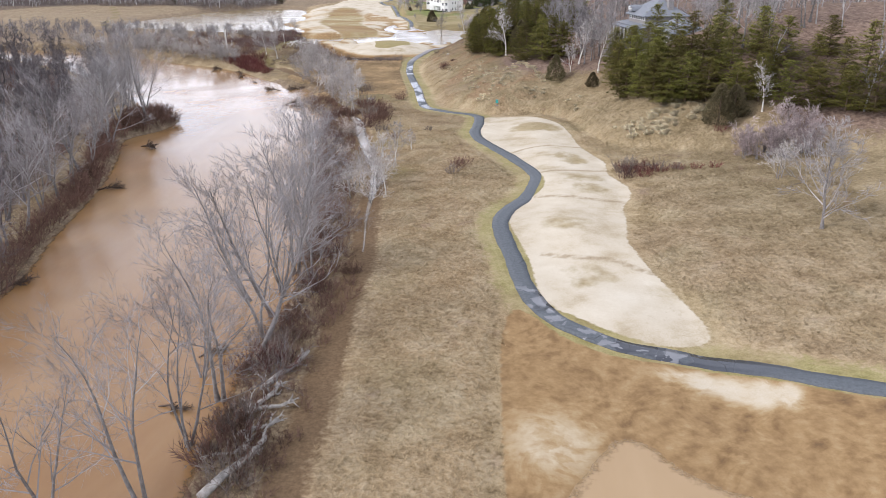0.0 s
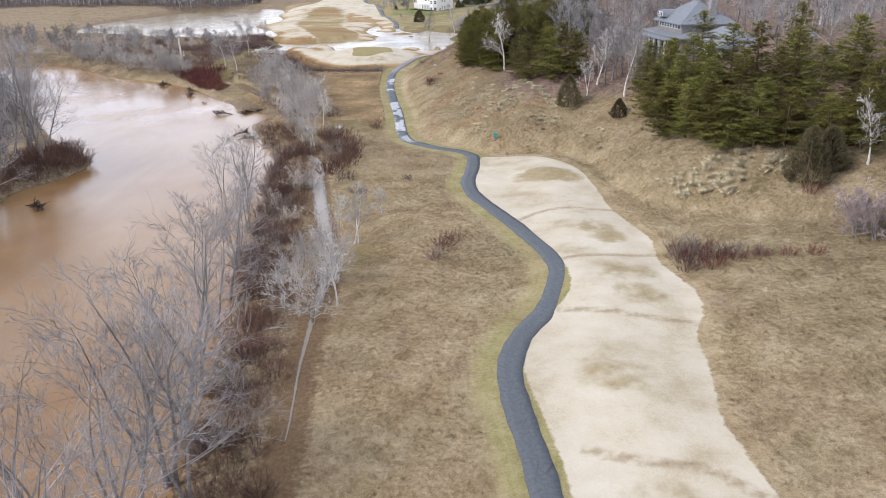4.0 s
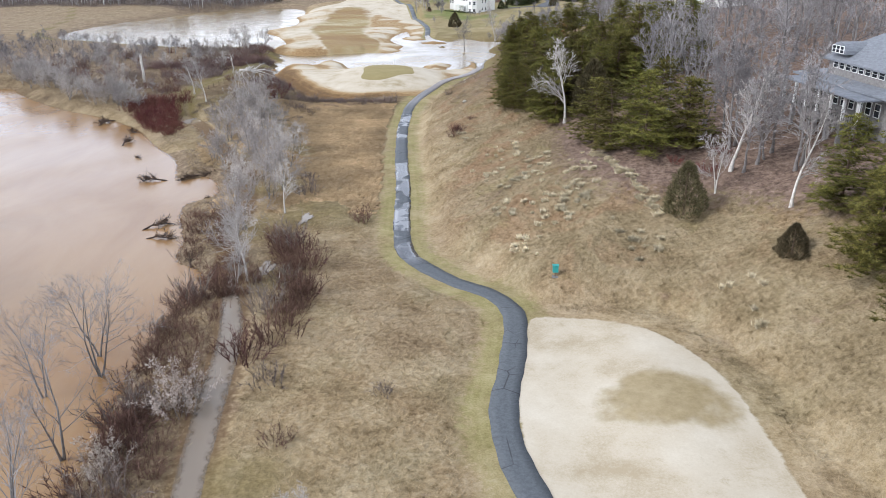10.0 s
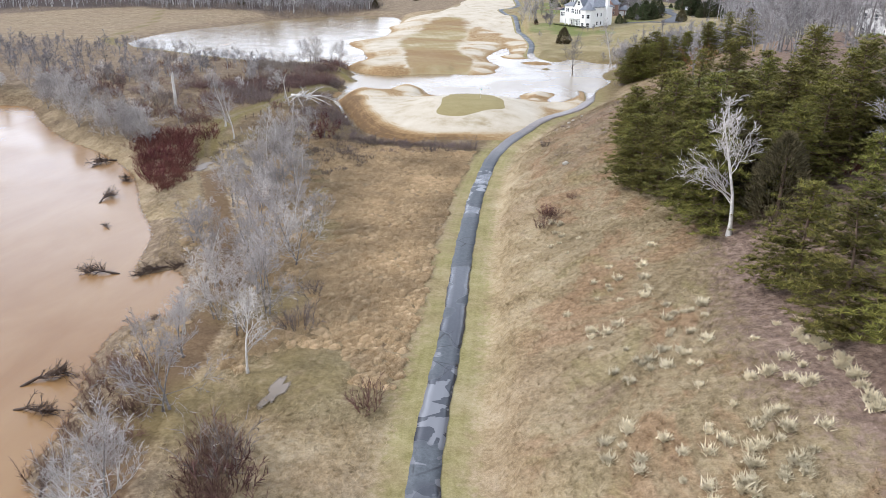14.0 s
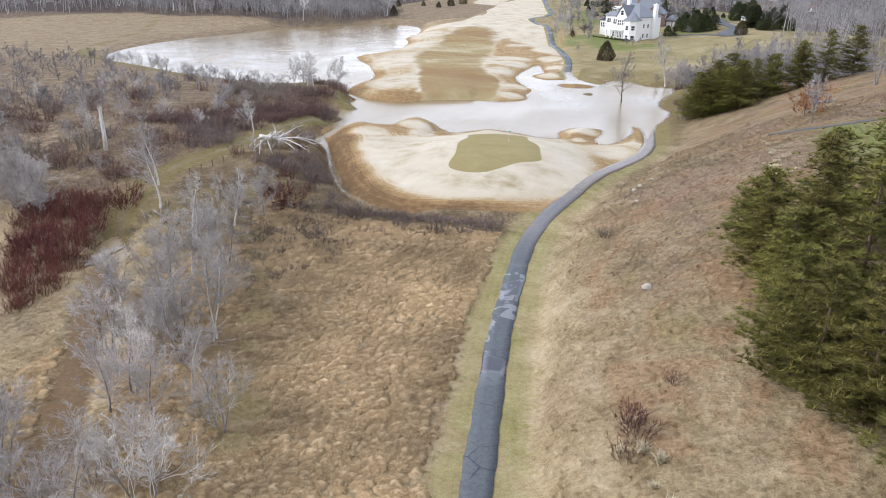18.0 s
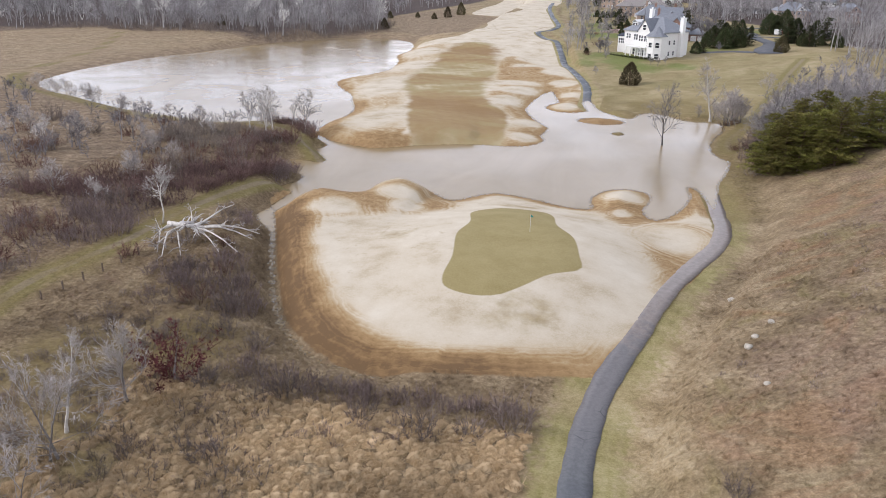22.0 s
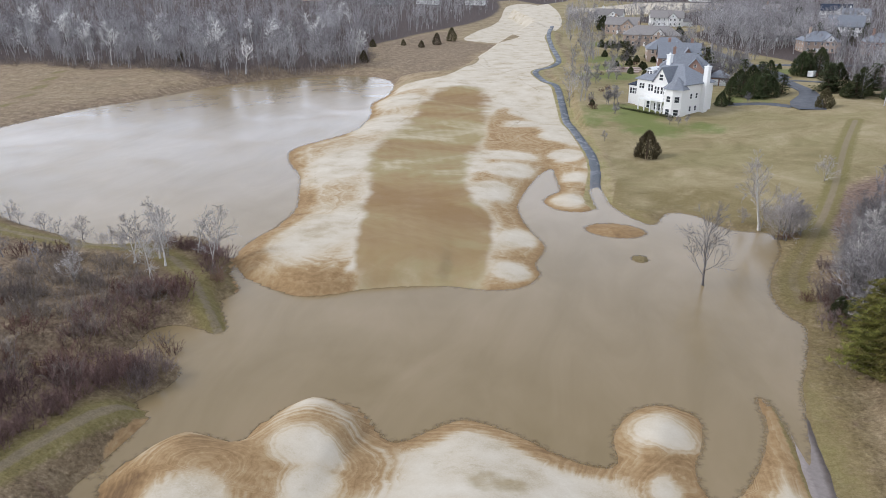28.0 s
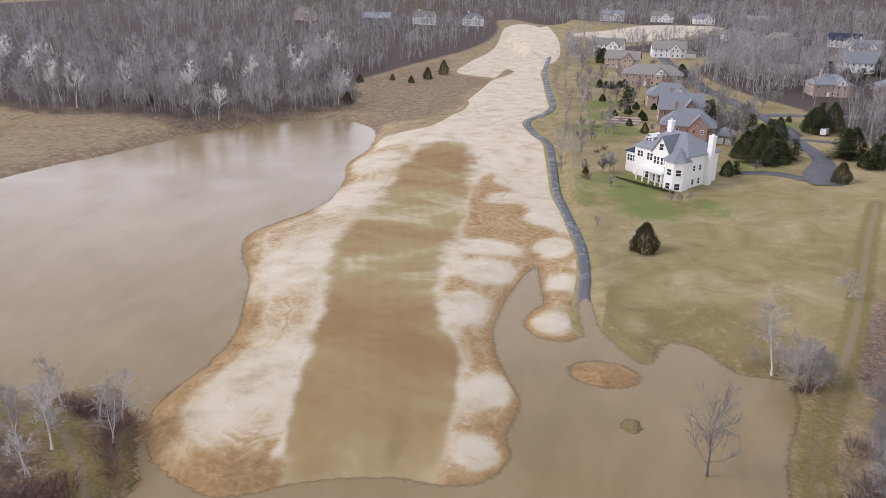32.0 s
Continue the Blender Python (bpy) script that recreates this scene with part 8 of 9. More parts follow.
for args in (
        ("red-brick house with slate roof and white-trimmed gable", -15.5, 624, -4, 19, 13, 6.2, 5.4, M_BRICKWALL, M_ROOF, "hip", True, True, 1, M_BRICKWALL),
        ("brick house with steep slate roofs and twin chimneys", -15.5, 655, 2, 17, 13, 6.2, 5.6, M_BRICKWALL, M_ROOF, "gable", True, True, 2, M_BRICKWALL),
        ("tan brick house with white dormers and slate roof", -20, 688, 4, 19, 13, 5.8, 5.0, M_TANBRICK, M_ROOF, "hip", True, True, 1, M_TRIM),
        ("wide brick house with grey shingle roof above clipped hedges", -33, 752, 0, 30, 14, 6.0, 4.6, M_TANBRICK, M_ROOFTAN, "hip", True, False, 1, M_TRIM),
        ("tan house with stone chimney and brown roof", -46, 818, -6, 20, 12, 5.6, 4.2, M_TANBRICK, M_ROOFTAN, "gable", True, False, 1, M_TANBRICK),
        ("white gabled house with brown-grey roof beside the fairway", -58, 896, -8, 20, 12, 5.6, 4.0, M_WHITEWALL, M_ROOFTAN, "gable", True, False, 1, M_TRIM),
        ("white two-storey house with twin gables facing the lane", -18, 880, 6, 22, 12, 5.8, 4.4, M_WHITEWALL, M_ROOFTAN, "gable", True, True, 0, M_TRIM),
        ("white house with a broad grey gable roof", 89, 846, -10, 20, 13, 5.8, 6.2, M_WHITEWALL, M_ROOF, "gable", False, False, 1, None),
        ("brick house with hipped grey roof among bare trees", 58, 746, 8, 18, 13, 5.8, 4.6, M_TANBRICK, M_ROOF, "hip", True, False, 1, M_TRIM),
        ("brick house with dark roof at the wood's edge", 86, 745, -6, 17, 13, 6.2, 4.0, M_BRICKWALL, M_ROOF, "hip", True, False, 1, None),
        ("low house with wide grey hipped roof behind trees", 44, 800, 4, 24, 14, 3.4, 4.6, M_STONE, M_ROOFTAN, "hip", False, False, 1, None),
        ("white gabled house on a rise in the village", 116, 935, -12, 18, 12, 5.8, 5.0, M_WHITEWALL, M_ROOF, "gable", True, False, 1, M_TRIM),
        ("white house with dark panels on its roof", 112, 990, -8, 22, 12, 5.6, 4.6, M_WHITEWALL, M_SOLAR, "gable", True, False, 0, M_TRIM),
        ("beige house with grey roof among distant trees", 68, 985, 4, 20, 12, 5.4, 4.2, M_TANBRICK, M_ROOFTAN, "hip", True, False, 1, None),
        ("grey-roofed house beyond the village green", 38, 1010, 8, 22, 12, 5.2, 4.2, M_WHITEWALL, M_ROOFTAN, "hip", True, False, 0, None),
        ("distant white house over the far fairway", -70, 1165, 5, 24, 12, 6.0, 4.4, M_WHITEWALL, M_ROOF, "gable", True, False, 1, M_TRIM),
        ("distant cream house beyond the far fairway", -20, 1172, -4, 22, 12, 6.0, 4.4, M_WHITEWALL, M_ROOFTAN, "gable", True, False, 0, M_TRIM),
        ("distant white house at the tree line", 22, 1160, 6, 20, 12, 5.8, 4.2, M_WHITEWALL, M_ROOF, "hip", True, False, 0, None),
        ("distant house with pale walls at the tree line", 70, 1150, -6, 20, 12, 5.8, 4.2, M_TANBRICK, M_ROOF, "gable", True, False, 0, None),
        ("grey house with white bays on the wooded ridge", -290, 1062, 12, 26, 13, 7.0, 5.0, M_STONE, M_ROOF, "gable", True, False, 1, M_TRIM),
        ("pale house half hidden on the wooded ridge", -252, 1100, 4, 22, 12, 7.0, 5.0, M_WHITEWALL, M_ROOFTAN, "gable", True, False, 1, M_TRIM),
        ("pale house among ridge-top trees", -368, 1072, 8, 20, 12, 7.0, 5.0, M_TANBRICK, M_ROOFTAN, "hip", True, False, 1, M_TRIM),
        ("white house among ridge-top trees", -205, 1120, 2, 20, 12, 7.0, 5.0, M_WHITEWALL, M_ROOF, "hip", True, False, 1, M_TRIM),
        ("white hilltop house behind a row of pines", 54, 352, -65, 24, 13, 6.8, 4.6, M_WHITEWALL, M_ROOFTAN, "hip", True, False, 1, M_TRIM)):
    family_house(*args)


# the big grey house on the hilltop: broad sweeping roof, bands of windows, an arched dormer, a porch below
def hilltop_mansion(x, y, turn):
    z = float(ground_height(np.array([x]), np.array([y]))[0]) + 2.8
    h = thing("mansion", "large grey hilltop house with sweeping slate roof and window bands", "house", "", Matrix.Translation((x, y, z)) @ pose(0, 0, 0, 0, 0, turn))
    wall_block(h, 0, 0, -6.5, 20, 13, 3.0, M_STONE)
    wall_block(h, 4, 1.0, 3.0, 17, 12, 5.6, M_STONE, "upper_wall")
    roof_part(h, hip_roof(0, 0, 20, 13, 3.0, 1.9, 1.1), M_ROOF, "lower_roof")
    roof_part(h, hip_roof(4, 1.0, 17, 12, 5.6, 4.2, 0.8), M_ROOF)
    for z0, x0, x1, yy, n in ((1.1, 2.5, 18.5, -0.04, 9), (4.9, 5.0, 16.4, 0.96, 8)):
        for i in range(n):
            window(h, x0 + (x1 - x0) * (i + 0.5) / n, yy, z0, 1.15, 1.7 if z0 < 2 else 0.95)
    for yy in (2.5, 5.0, 7.5, 10.0):
        window(h, -0.04, yy, 1.1, 1.2, 1.6, -90)
    arch = [(5.2 + 1.7 * (1 - math.cos(a)), 6.4 + 1.5 * math.sin(a)) for a in np.linspace(0, math.pi, 11)]
    k = len(arch)
    v = [(a, 0.2, b) for a, b in arch] + [(a, 4.0, b) for a, b in arch]
    part("dormer_roof", mesh("dormer_roof", v, [(i, i + 1, k + i + 1, k + i) for i in range(k - 1)] + [tuple(reversed(range(k)))], M_ROOF), h)
    for i in range(3):
        window(h, 6.0 + 0.9 * i, 0.14, 6.95, 0.85, 0.95)
    porch = part("porch", mesh("porch", *box(1.0, -3.4, -0.6, 19.0, 0.0, -0.35), M_STONE), h)
    for i in range(7):
        part("column", mesh("column", *box(1.2 + 2.9 * i, -3.3, -0.35, 1.5 + 2.9 * i, -3.0, 2.5), M_TRIM), porch)
        part("pier", mesh("pier", *box(1.1 + 2.9 * i, -3.35, -6.8, 1.6 + 2.9 * i, -2.9, -0.6), M_STONE), porch)
    part("porch_roof", mesh("porch_roof", *box(0.7, -3.7, 2.5, 19.3, 0.0, 2.7), M_ROOF), porch)
    part("railing", mesh("railing", *joined(box(1.0, -3.3, 0.5, 19.0, -3.22, 0.6), *(box(1.1 + 0.45 * i, -3.28, -0.35, 1.16 + 0.45 * i, -3.24, 0.5) for i in range(40))), M_FENCE), porch)
    wall_block(h, 20, 2, -6.5, 34, 11, 2.6, M_STONE, "wing_wall")
    roof_part(h, hip_roof(20, 2, 34, 11, 2.6, 3.2, 0.7), M_ROOF, "wing_roof")
    for i in range(6):
        window(h, 21.5 + 2.2 * i, 1.96, 0.9, 1.1, 1.5)
    chimney(h, 15.2, 8.0, 6.5, 11.4, M_STONE, 1.4)


hilltop_mansion(47.0, 223.5, -82)


# ---- streets and garden things ----
def on_ground(x, y, lift=0.0):
    return float(ground_height(np.array([x]), np.array([y]))[0]) + lift


def street(name, line, half, label, category="road"):
    line, _ = even(smooth_loop(line, 5, False), 2.0)
    v, f, _ = ribbon(line, half, 0.08, 4)
    ob = thing(name, label, category, kind="structure", me=mesh(name, v, f, M_ROAD, True))
    return ob


street("road", [(33, 571), (35.4, 590), (36.2, 607), (33, 630), (30, 664), (27, 684), (18.4, 717), (8.3, 752), (2, 801), (-8, 850), (-12, 905)], np.interp(np.arange(400) * 2.0, [0, 6, 14, 26, 36, 60], [6, 8.5, 8.5, 5.2, 3.7, 3.5])[:len(even(smooth_loop([(33, 571), (35.4, 590), (36.2, 607), (33, 630), (30, 664), (27, 684), (18.4, 717), (8.3, 752), (2, 801), (-8, 850), (-12, 905)], 5, False), 2.0)[0])], "grey asphalt street ending in a broad turning circle")
street("road", [(28, 683), (44, 685), (70, 690), (110, 700), (160, 705)], 3.3, "grey asphalt side street between lawns")
street("driveway", [(27, 578), (20, 585), (12, 587), (6, 586)], 2.4, "asphalt driveway curving to the white house")
street("driveway", [(33, 632), (41, 630), (52, 628)], 1.8, "narrow asphalt driveway under evergreens")
street("road", [(100, 905), (70, 930), (30, 935), (60, 905), (110, 880)], 2.8, "pale street winding among distant houses")
for n, (x, y, s) in enumerate(((9.8, 606, 1.0), (13.1, 601.6, 1.0), (16.3, 598, 1.1), (19.4, 597, 1.15), (22.3, 598, 1.0), (26.4, 603, 0.9), (18.7, 623, 1.2), (22.9, 632, 1.1), (26.6, 636, 1.0), (18, 643, 1.2), (13, 612, 1.1), (17, 609, 1.1), (22, 611, 1.1), (26, 618, 0.9),
                                 (39.9, 646.4, 1.5), (42.6, 643.6, 1.4), (47.1, 650.4, 1.6), (46.4, 668, 1.5), (43.5, 655, 1.7), (41, 603.2, 1.3), (44.4, 606, 1.2), (43, 609, 1.3), (44.8, 592.5, 1.0), (46.9, 591, 1.1), (50, 597, 1.1), (3.5, 651, 1.3), (4.5, 582, 0.8), (7.5, 586, 0.7), (-20.5, 636, 0.7), (-29.4, 690.7, 1.0),
                                 (-2.5, 786, 1.3), (-0.3, 780, 1.0), (74.6, 799, 1.3), (79, 800, 1.2), (84, 800, 1.3), (108, 834, 1.4), (79.3, 895, 1.7), (90.6, 795, 1.2), (-48, 838, 1.6), (-44, 846, 1.2), (66, 776, 1.1), (54, 600, 1.2), (57, 590, 1.1), (-52, 862, 1.3))):
    plant("evergreen", EVERGREENS[n % 4], "dark evergreen tree planted beside a suburban garden", "tree", "garden evergreens", x, y, s * rng.uniform(0.85, 1.45), rng.uniform(0, 360))
plant("garden_cedar", CEDARS[1], "round reddish-brown juniper standing on a lawn", "tree", "", 34.6, 574.5, 1.2, 0)
for x, y, s in ((-37.5, 572.5, 0.5), (-26.5, 648, 0.7), (-33, 665, 0.7), (-24.6, 684, 0.8), (-27.7, 672, 0.9), (-20, 700, 0.7), (-27, 720, 0.9), (-43.9, 740, 1.0), (-37.5, 737, 1.0), (-31.7, 747, 0.9), (-40.5, 738.5, 0.9), (35, 668, .6), (-40, 700, .8), (-17, 686, .7), (-21, 660, .8), (-22, 667, .7), (-34, 742, .9)):
    plant("garden_bush", GREEN_CEDAR, "clipped evergreen bush beside a garden bed", "bush", "garden bushes", x, y, s, rng.uniform(0, 360))
for x, y, s in ((-34, 605, 0.7), (-36, 600, 0.6), (-30, 655, 0.8), (-27, 662, 0.7), (-38, 640, 0.6), (-25, 676, 0.7), (-45, 625, 0.6), (-37, 568, 0.8), (-38, 578, 0.6)):
    plant("garden_shrub", SHRUBS[0], "rusty-brown dormant shrub in a garden bed", "shrub", "garden shrubs", x, y, s * 1.2, rng.uniform(0, 360))
for x, y, k, s in ((-29.6, 562.1, 1, 0.6), (-12.7, 552.5, 0, 0.4), (-10.2, 551.6, 0, 0.42), (-7.6, 554, 0, 0.4), (-38.2, 574.3, 0, 0.5), (-31.8, 629, 2, 0.7), (-37.9, 657.7, 1, 0.55), (-48.4, 621, 0, 0.55), (-41, 600, 0, 0.5), (-44, 640, 1, 0.6), (-36, 685, 0, 0.6), (-40, 720, 2, 0.6), (13.5, 589, 1, 0.6), (22.6, 693, 1, 0.9), (10, 625, 1, 0.9), (15, 630, 1, 0.9), (-31, 530, 0, 0.4), (14, 616, 1, 0.9), (-18, 640, 1, .5), (-46, 690, 0, .7), (-50, 712, 2, .7), (-55, 745, 2, .8), (-52, 780, 1, .8), (-58, 800, 2, .8),
                   (-39, 618, 2, .9), (-42, 609, 0, .8), (-35, 631, 2, .9), (-30.5, 577, 1, 1.0), (-32, 574, 1, .9), (-34, 650, 2, .9), (-30, 667, 0, .9), (-26, 693, 2, .9), (-34, 700, 0, 1.), (-30, 712, 2, 1.), (-24, 728, 2, 1.), (-38, 730, 0, 1.), (-44, 758, 2, 1.1), (-36, 770, 2, 1.1), (-28, 780, 0, 1.1), (-18, 790, 2, 1.1), (-12, 745, 2, 1.), (4, 768, 0, 1.1), (-2, 735, 2, 1.), (3, 668, 2, 1.), (7, 676, 0, 1.1), (10, 690, 2, 1.1), (4, 700, 2, 1.), (9, 648, 1, 1.2), (12, 641, 1, 1.2), (7, 657, 1, 1.1), (16, 652, 2, 1.2), (20, 660, 1, 1.1), (15, 668, 1, 1.2), (0, 640, 1, 1.), (-60, 830, 2, .9), (5, 632, 1, .9), (8, 640, 0, .9), (11, 655, 2, .8), (30, 705, 2, 1.0), (36, 712, 0, 1.1), (-20, 735, 2, .8), (-10, 770, 2, .9), (-25, 800, 0, .9), (-30, 830, 2, .9)):
    plant("garden_tree", GARDEN_TREES[k], "small leafless ornamental tree on a house lawn", "tree", "garden trees", x, y, s, rng.uniform(0, 360))
# clipped hedge under the white house
hedge_rng, hedge = np.random.default_rng(83), ([], [])
for n in range(2600):
    u, w, h = hedge_rng.uniform(0, 21), hedge_rng.normal() * 0.32, hedge_rng.uniform(0.0, 0.75)
    e = np.array((hedge_rng.normal() * 0.5, hedge_rng.normal() * 0.5, 1.0))
    blade(hedge, np.array((u, w + 0.15 * math.sin(u * 2.1), h * (0.85 + 0.15 * math.sin(u * 3.7)))), e / np.linalg.norm(e), 0.3, 0.06, hedge_rng)
hedge_row = thing("hedge", "low clipped dark green hedge along a house wall", "hedge", "", Matrix.Translation((-28.4, 571.0, on_ground(-20, 565.0))) @ pose(0, 0, 0, 0, 0, -35))
part("foliage", mesh("hedge_foliage", *hedge, M_EVERGREEN), hedge_row)

# a red and white van on the drive
van = thing("van", "small white van with a red nose parked on a driveway", "van", "", Matrix.Translation((43.4, 643.0, float(ground_height(np.array([43.4]), np.array([643.0]))[0]) + 0.12)) @ pose(0, 0, 0, 0, 0, 60))
part("body", mesh("body", *joined(box(-2.4, -1.0, 0.35, 1.2, 1.0, 2.4), box(-2.3, -0.9, 2.4, 1.0, 0.9, 2.5)), M_VANWHITE), van)
part("cab", mesh("cab", [(1.2, -1, 0.35), (2.9, -1, 0.35), (2.9, 1, 0.35), (1.2, 1, 0.35), (1.2, -1, 2.2), (1.7, -0.9, 2.15), (1.7, 0.9, 2.15), (1.2, 1, 2.2), (2.9, -1, 1.15), (2.9, 1, 1.15)], [(0, 3, 2, 1), (0, 1, 8, 5, 4), (3, 7, 6, 9, 2), (1, 2, 9, 8), (4, 5, 6, 7), (8, 9, 6, 5), (0, 4, 7, 3)], M_VANRED), van)
part("windscreen", mesh("windscreen", [(1.78, -0.8, 2.1), (2.85, -0.85, 1.25), (2.85, 0.85, 1.25), (1.78, 0.8, 2.1), (1.8, -0.8, 2.13), (2.88, -0.85, 1.28), (2.88, 0.85, 1.28), (1.8, 0.8, 2.13)], [(3, 2, 1, 0), (4, 5, 6, 7), (0, 1, 5, 4), (1, 2, 6, 5), (2, 3, 7, 6), (3, 0, 4, 7)], M_PANE), van)
for x in (-1.5, 1.9):
    for y in (-0.95, 0.95):
        wheel = ([], [])
        tube(wheel, [np.array((x, y - 0.12, 0.35)), np.array((x, y + 0.12, 0.35))], [0.35, 0.35], 14)
        part("wheel", mesh("wheel", wheel[0], wheel[1] + [tuple(range(13, -1, -1)), tuple(range(14, 28))], M_TYRE), van)


# ---- things on the course and along the river ----
def branchy(seed, pts, r0, r1, count, ll, twigs=4, sides=7, droop=0.0):
    """A lying or standing dead stem with broken branches: trunk and branches."""
    rng = np.random.default_rng(seed)
    stem, arms = ([], []), ([], [])
    pts = [np.array(p, float) for p in pts]
    n = len(pts)
    tube(stem, pts, [r0 + (r1 - r0) * i / (n - 1) for i in range(n)], sides)
    stem[1].append(tuple(range(sides - 1, -1, -1)))
    for _ in range(count):
        g = rng.uniform(0.3, 1.0) * (n - 1)
        j = min(int(g), n - 2)
        p = pts[j] + (pts[j + 1] - pts[j]) * (g - j)
        ax = pts[j + 1] - pts[j]
        d = turned(ax / np.linalg.norm(ax), rng.uniform(0.4, 1.0), rng)
        d[2] = abs(d[2]) * 0.7 * (1 - droop) - 0.14 * droop
        d[1] -= 0.55 * droop
        length = ll * rng.uniform(0.5, 1.1)
        bp, _ = run_of(p, d / np.linalg.norm(d), length, 4, 0.22, -0.03, rng)
        r = r1 * rng.uniform(0.7, 1.2) + 0.02
        tube(arms, bp, [r, r * 0.8, r * 0.55, r * 0.35, 0.015], 4)
        for _t in range(twigs):
            k = rng.integers(1, 4)
            cp, _ = run_of(bp[k], turned(d / np.linalg.norm(d), rng.uniform(0.5, 1.1), rng), length * rng.uniform(0.25, 0.5), 2, 0.25, 0, rng)
            tube(arms, cp, [r * 0.4, r * 0.25, 0.01], 3)
    return stem, arms


fx, fy = -74.4, 341.9
fallen = thing("fallen_tree", "fallen white-barked tree with splayed bare branches in brush", "fallen tree", "", Matrix.Translation((fx, fy, on_ground(fx, fy))))
stem, arms = branchy(300, [(-0.2, 0.0, 1.75), (1.2, 0.0, 1.7), (2.6, 0.2, 1.6), (4.0, 0.3, 1.45)], 0.36, 0.27, 9, 2.6, 5)
part("trunk", mesh("fallen_trunk", *stem, M_PALEBARK, True), fallen, "bleached trunk propped on its limbs")
part("branch", mesh("fallen_twigs", *arms, M_WHITETWIG), fallen)
# each main limb: where it leaves the trunk, its bend and where its tip lies
for n, (p, q, e, r) in enumerate((((3.7, 0.3, 1.5), (4.6, 2.6, 2.3), (6.0, 6.2, 3.0), 0.2), ((3.9, 0.3, 1.4), (7.0, 1.6, 1.6), (11.2, 3.0, 0.4), 0.2), ((4.0, 0.2, 1.4), (7.2, 0.2, 1.9), (11.4, 0.6, 0.5), 0.2), ((3.6, 0.0, 1.4), (6.6, -1.0, 1.5), (11.6, -3.6, 0.3), 0.18),
                                  ((3.2, 0.0, 1.4), (5.2, -0.6, 1.2), (9.4, -4.2, 0.3), 0.16), ((2.2, -0.1, 1.5), (2.4, -2.0, 1.5), (5.6, -6.6, 0.25), 0.17), ((1.8, -0.1, 1.5), (1.2, -2.4, 1.4), (3.4, -7.2, 0.2), 0.17), ((0.5, -0.1, 1.6), (-0.4, -1.6, 1.2), (0.6, -3.6, 0.2), 0.18),
                                  ((0.0, 0.0, 1.6), (-0.8, -1.2, 1.0), (-0.8, -3.0, 0.2), 0.16), ((2.8, 0.3, 1.5), (2.6, 1.2, 2.4), (1.8, 2.4, 3.0), 0.12), ((1.4, -0.1, 1.5), (0.9, -2.2, 0.9), (1.2, -5.4, 0.2), 0.13))):
    p, q, e = (np.array(v) for v in (p, q, e))
    line = [tuple(p), tuple((p + q) / 2 + (0.1, 0.05, 0.12)), tuple(q), tuple((q + e) / 2 + (-0.15, 0.2, 0.15)), tuple(e)]
    stem, arms = branchy(310 + n, line, r, 0.05, 7, 1.9, 4)
    arms = ([(v[0], v[1], v[2] if v[2] > 0.1 else 0.1 + 0.1 * (v[2] - 0.1)) for v in arms[0]], arms[1])
    part("limb", mesh("fallen_limb", *stem, M_PALEBARK, True), fallen)
    part("branch", mesh("fallen_twigs", *arms, M_PALETWIG), fallen, "tangle of bleached branches")
stem, arms = branchy(202, [(-3.9, 4.1, 0), (-3.6, 4.1, 1.8), (-3.9, 4.2, 3.6), (-3.6, 4.1, 5.6)], 0.13, 0.06, 7, 2.2, 3)
part("upright_limb", mesh("upright_limb", *stem, M_PALEBARK, True), fallen)
part("side_branch", mesh("side_branch", *arms, M_PALEBARK), fallen)

snag = thing("dead_snag", "broken white dead trunk standing in brush", "dead tree", "", Matrix.Translation((-99.4, 329.8, on_ground(-99.4, 329.8))))
stem, arms = branchy(203, [(0, 0, -0.4), (0.1, 0, 3), (-0.1, 0.1, 6), (0.05, 0, 8.2)], 0.42, 0.26, 6, 1.4, 1)
part("trunk", mesh("snag_trunk", *stem, M_PALEBARK, True), snag)
part("branch", mesh("snag_branch", *arms, M_LOG), snag)

# driftwood jam on the near bank
for n, (x, y, turn, ll, r) in enumerate(((-14.4, 66.5, 62, 7.5, 0.36), (-15.2, 61.0, 70, 6.0, 0.3), (-15.0, 50.5, 68, 8.5, 0.42), (-14.6, 56.5, 40, 4.0, 0.26), (-15.9, 58.0, 100, 5.0, 0.2), (-14.2, 59.5, 20, 3.4, 0.24), (-16.3, 64.5, 120, 4.5, 0.16), (-15.0, 54.0, 95, 3.0, 0.28), (-16.6, 52.5, 15, 4.0, 0.15))):
    log = thing("driftwood_log", "weathered grey driftwood log lying on the river bank", "log", "driftwood logs", Matrix.Translation((x, y, on_ground(x, y, r * 0.7 + 0.12 * (n % 3)))) @ pose(0, 0, 0, 0, 3 * (n % 4) - 4, turn))
    stem, arms = branchy(210 + n, [(-ll / 2, 0, 0), (-ll / 6, 0.15, 0.05), (ll / 5, -0.1, 0), (ll / 2, 0.25, 0.1)], r, r * 0.55, 5, 1.5, 2)
    part("trunk", mesh("log_trunk", *stem, M_LOG, True), log)
    part("branch", mesh("log_branch", *arms, M_LOG), log)

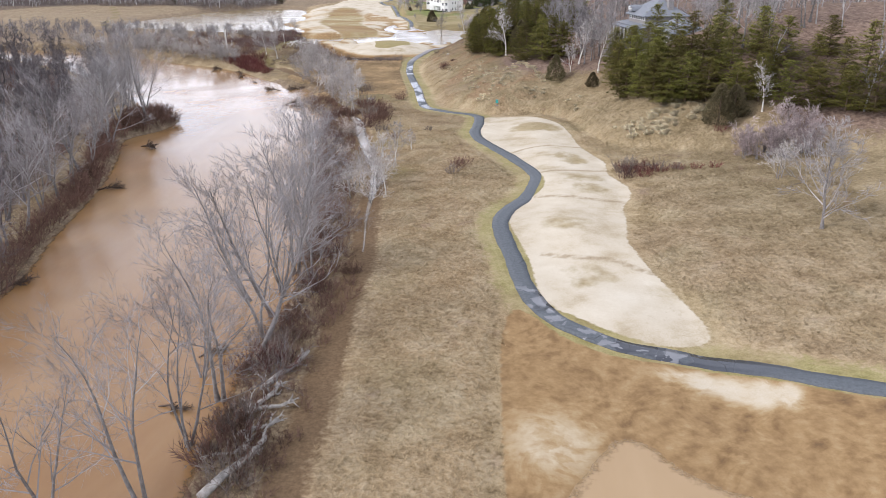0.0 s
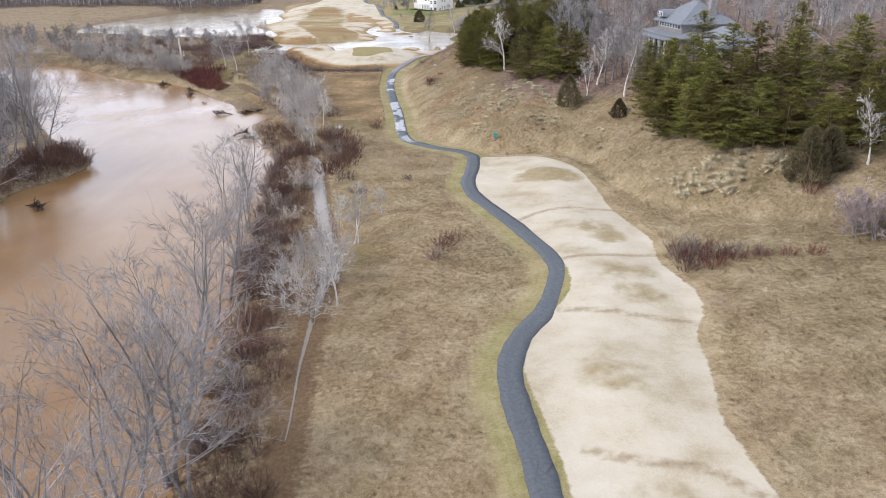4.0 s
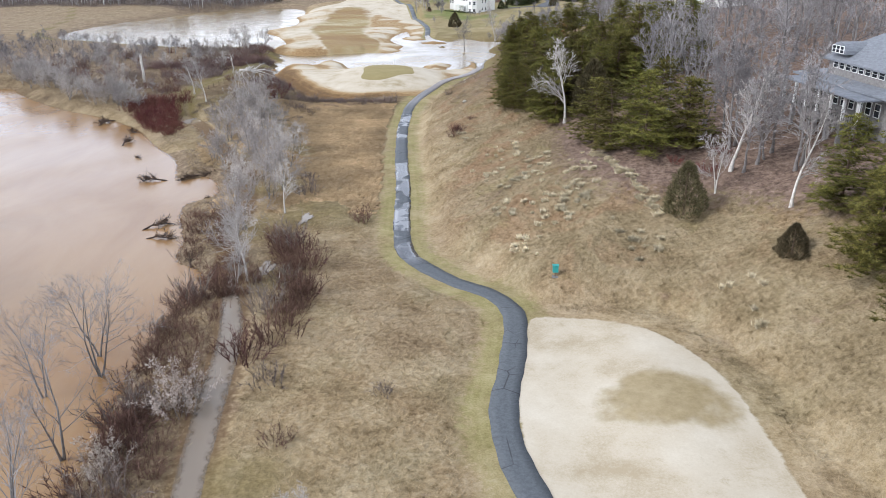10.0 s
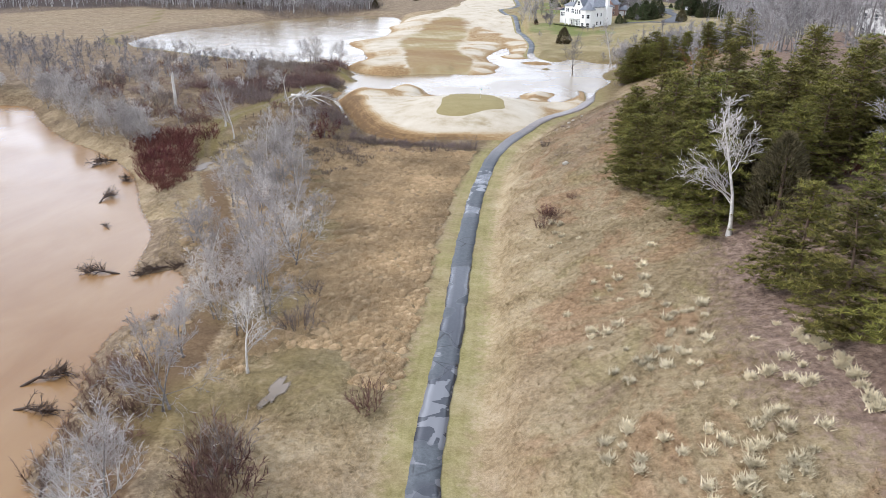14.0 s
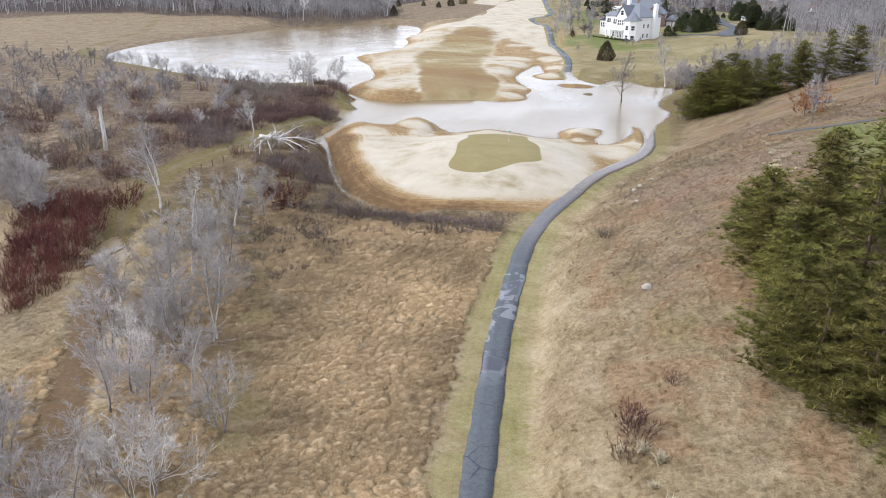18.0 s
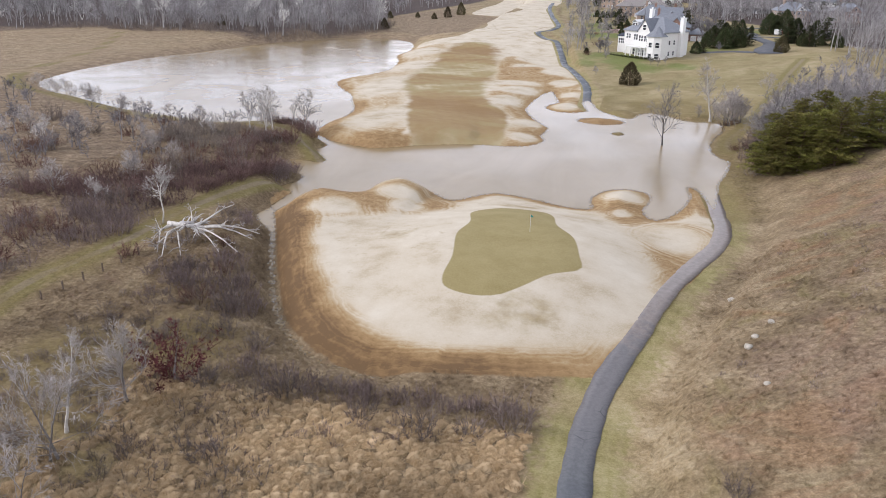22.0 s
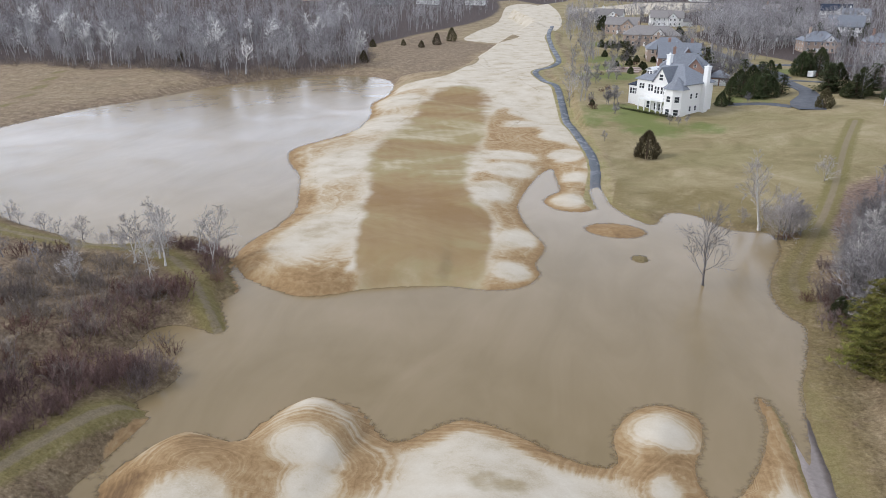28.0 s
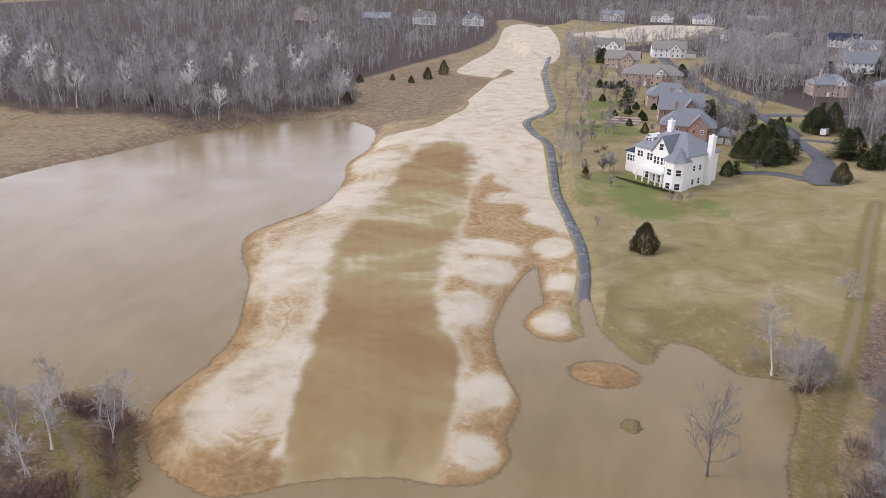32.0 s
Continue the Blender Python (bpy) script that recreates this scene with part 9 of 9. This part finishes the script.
# snagged debris in the current and along the edge
for n, (x, y, s) in enumerate(((-45, 213.6, 1.0), (-47.5, 218.5, 1.2), (-76.6, 269.5, 1.2), (-68, 257.5, 0.5), (-58, 242.5, 1.2), (-52, 245, 1.3), (-44.5, 232.8, 0.6), (-67.6, 163.4, 1.4), (-61.8, 130.7, 1.2), (-54.4, 87, 1.2), (-36.5, 205, 1.0), (-29.5, 190, 0.9), (-48.5, 247, 1.0), (-91, 290, 1.4), (-80.5, 281, 1.0), (-24, 60, .8), (-23.5, 70.5, .8), (-26, 139, .9))):
    heap = thing("debris_heap", "dark wet heap of driftwood and twigs caught in the river", "debris", "debris heaps", Matrix.Translation((x, y, 0.05)) @ pose(0, 0, 0, 0, 0, 47 * n) @ Matrix.Diagonal((s, s, s, 1)))
    stem, arms = branchy(230 + n, [(-1.7, 0, -0.1), (-0.4, 0.2, 0.25), (0.7, -0.1, 0.3), (1.8, 0.2, 0.0)], 0.15, 0.055, 30, 1.7, 4, 5)
    part("trunk", mesh("heap_trunk", *stem, M_DEBRIS, True), heap)
    part("branch", mesh("heap_branch", *arms, M_DEBRIS), heap)

# flag on the green
hx, hy = -28.6, 352.4
flag = thing("golf_flag", "white flagstick with a small teal flag on the green", "flag", "", Matrix.Translation((hx, hy, on_ground(hx, hy))))
stick = ([], [])
tube(stick, [np.array((0, 0, -0.1)), np.array((0, 0, 1.2)), np.array((0, 0, 2.3))], [0.03, 0.03, 0.025], 8)
part("flagstick", mesh("flagstick", *stick, M_POLE, True), flag)
fv = [(0.02 + 0.06 * i, 0.03 * math.sin(i * 1.3) + dy, z) for i in range(6) for z, dy in ((2.0, 0), (2.28 - 0.02 * i, 0), (2.28 - 0.02 * i, 0.015), (2.0, 0.015))]
part("pennant", mesh("pennant", fv, [(a + 4 * i, b + 4 * i, b + 4 * (i + 1), a + 4 * (i + 1)) for i in range(5) for a, b in ((0, 1), (1, 2), (2, 3), (3, 0))], M_TEAL), flag)

# teal box by the path bend
tx, ty = 11.5, 192.6
station = thing("ball_washer", "small teal box on a post beside the cart path", "ball washer", "", Matrix.Translation((tx, ty, on_ground(tx, ty))))
part("post", mesh("post", *box(-0.06, -0.06, -0.2, 0.06, 0.06, 0.7), M_POST), station)
part("case", mesh("case", *joined(box(-0.32, -0.26, 0.55, 0.32, 0.26, 1.3), box(-0.37, -0.31, 1.3, 0.37, 0.31, 1.38)), M_TEAL), station)
part("base_slab", mesh("base_slab", *box(-0.35, -0.3, -0.12, 0.35, 0.3, 0.03), M_STONE), station)

# short fence posts along the grassy track
for n in range(9):
    u = n / 8
    x, y = -77 + 4.6 * u, 321.5 + 21 * u
    post = thing("fence_post", "short dark wooden post beside a grassy track", "post", "track posts", Matrix.Translation((x, y, on_ground(x, y))))
    part("shaft", mesh("shaft", *joined(box(-0.07, -0.07, -0.2, 0.07, 0.07, 1.0), box(-0.08, -0.08, 1.0, 0.08, 0.08, 1.05)), M_POST), post)
# pale boulders on the hill
for n, (x, y, s) in enumerate(((-3.2, 285.4, 0.55), (-5, 325.5, 0.4), (-4.2, 327.5, 0.35), (-4.4, 343, 0.45), (-2.6, 330, 0.35), (-4.6, 318, .3))):
    bm = bmesh.new()
    bmesh.ops.create_icosphere(bm, subdivisions=2, radius=s)
    for vert in bm.verts:
        vert.co += Vector(noise.noise_vector(vert.co * 2.2 + Vector((n * 7, 0, 0)))) * s * 0.4
        vert.co.z *= 0.7
    me = bpy.data.meshes.new("boulder")
    bm.to_mesh(me)
    bm.free()
    me.materials.append(M_BOULDER)
    rock = thing("boulder", "pale weathered boulder lying in hillside grass", "boulder", "hill boulders", Matrix.Translation((x, y, on_ground(x, y, s * 0.15))), me=me)
# brick-paved garden terrace
street("garden_path", [(14.6, 338.5), (18, 334.8), (22, 331.4), (28, 329)], 0.7, "narrow grey gravel path across a hilltop lawn", "path")
plant("orange_oak", kit("orange_oak", [("trunk", bare_tree(84, 4.5, 0.05, 0.8, 1, 8, 4)[0], M_BARK), ("crown", shrub(85, 4.0, 2.4, 20, 4)[1], M_RUST)]), "small oak holding orange-brown leaves at the garden edge", "tree", "", 21.5, 352, 1.5, 0)
plant("garden_tree", GARDEN_TREES[0], "small leafless ornamental tree beside a gravel path", "tree", "", 20, 338, 0.9, 60)
terrace = thing("terrace", "pink paved garden terrace with low walls", "terrace", "", Matrix.Translation((-31, 655, on_ground(-31, 655, 0.15))))
for n, (x0, y0, x1, y1) in enumerate(((-6, -4, 8, -1), (-4, 0, 9, 3), (-2, 4, 9, 7))):
    part("paved_step", mesh("paved_step", *box(x0, y0, -1.2, x1, y1, 0.1 + 0.35 * n), M_PATIO), terrace)
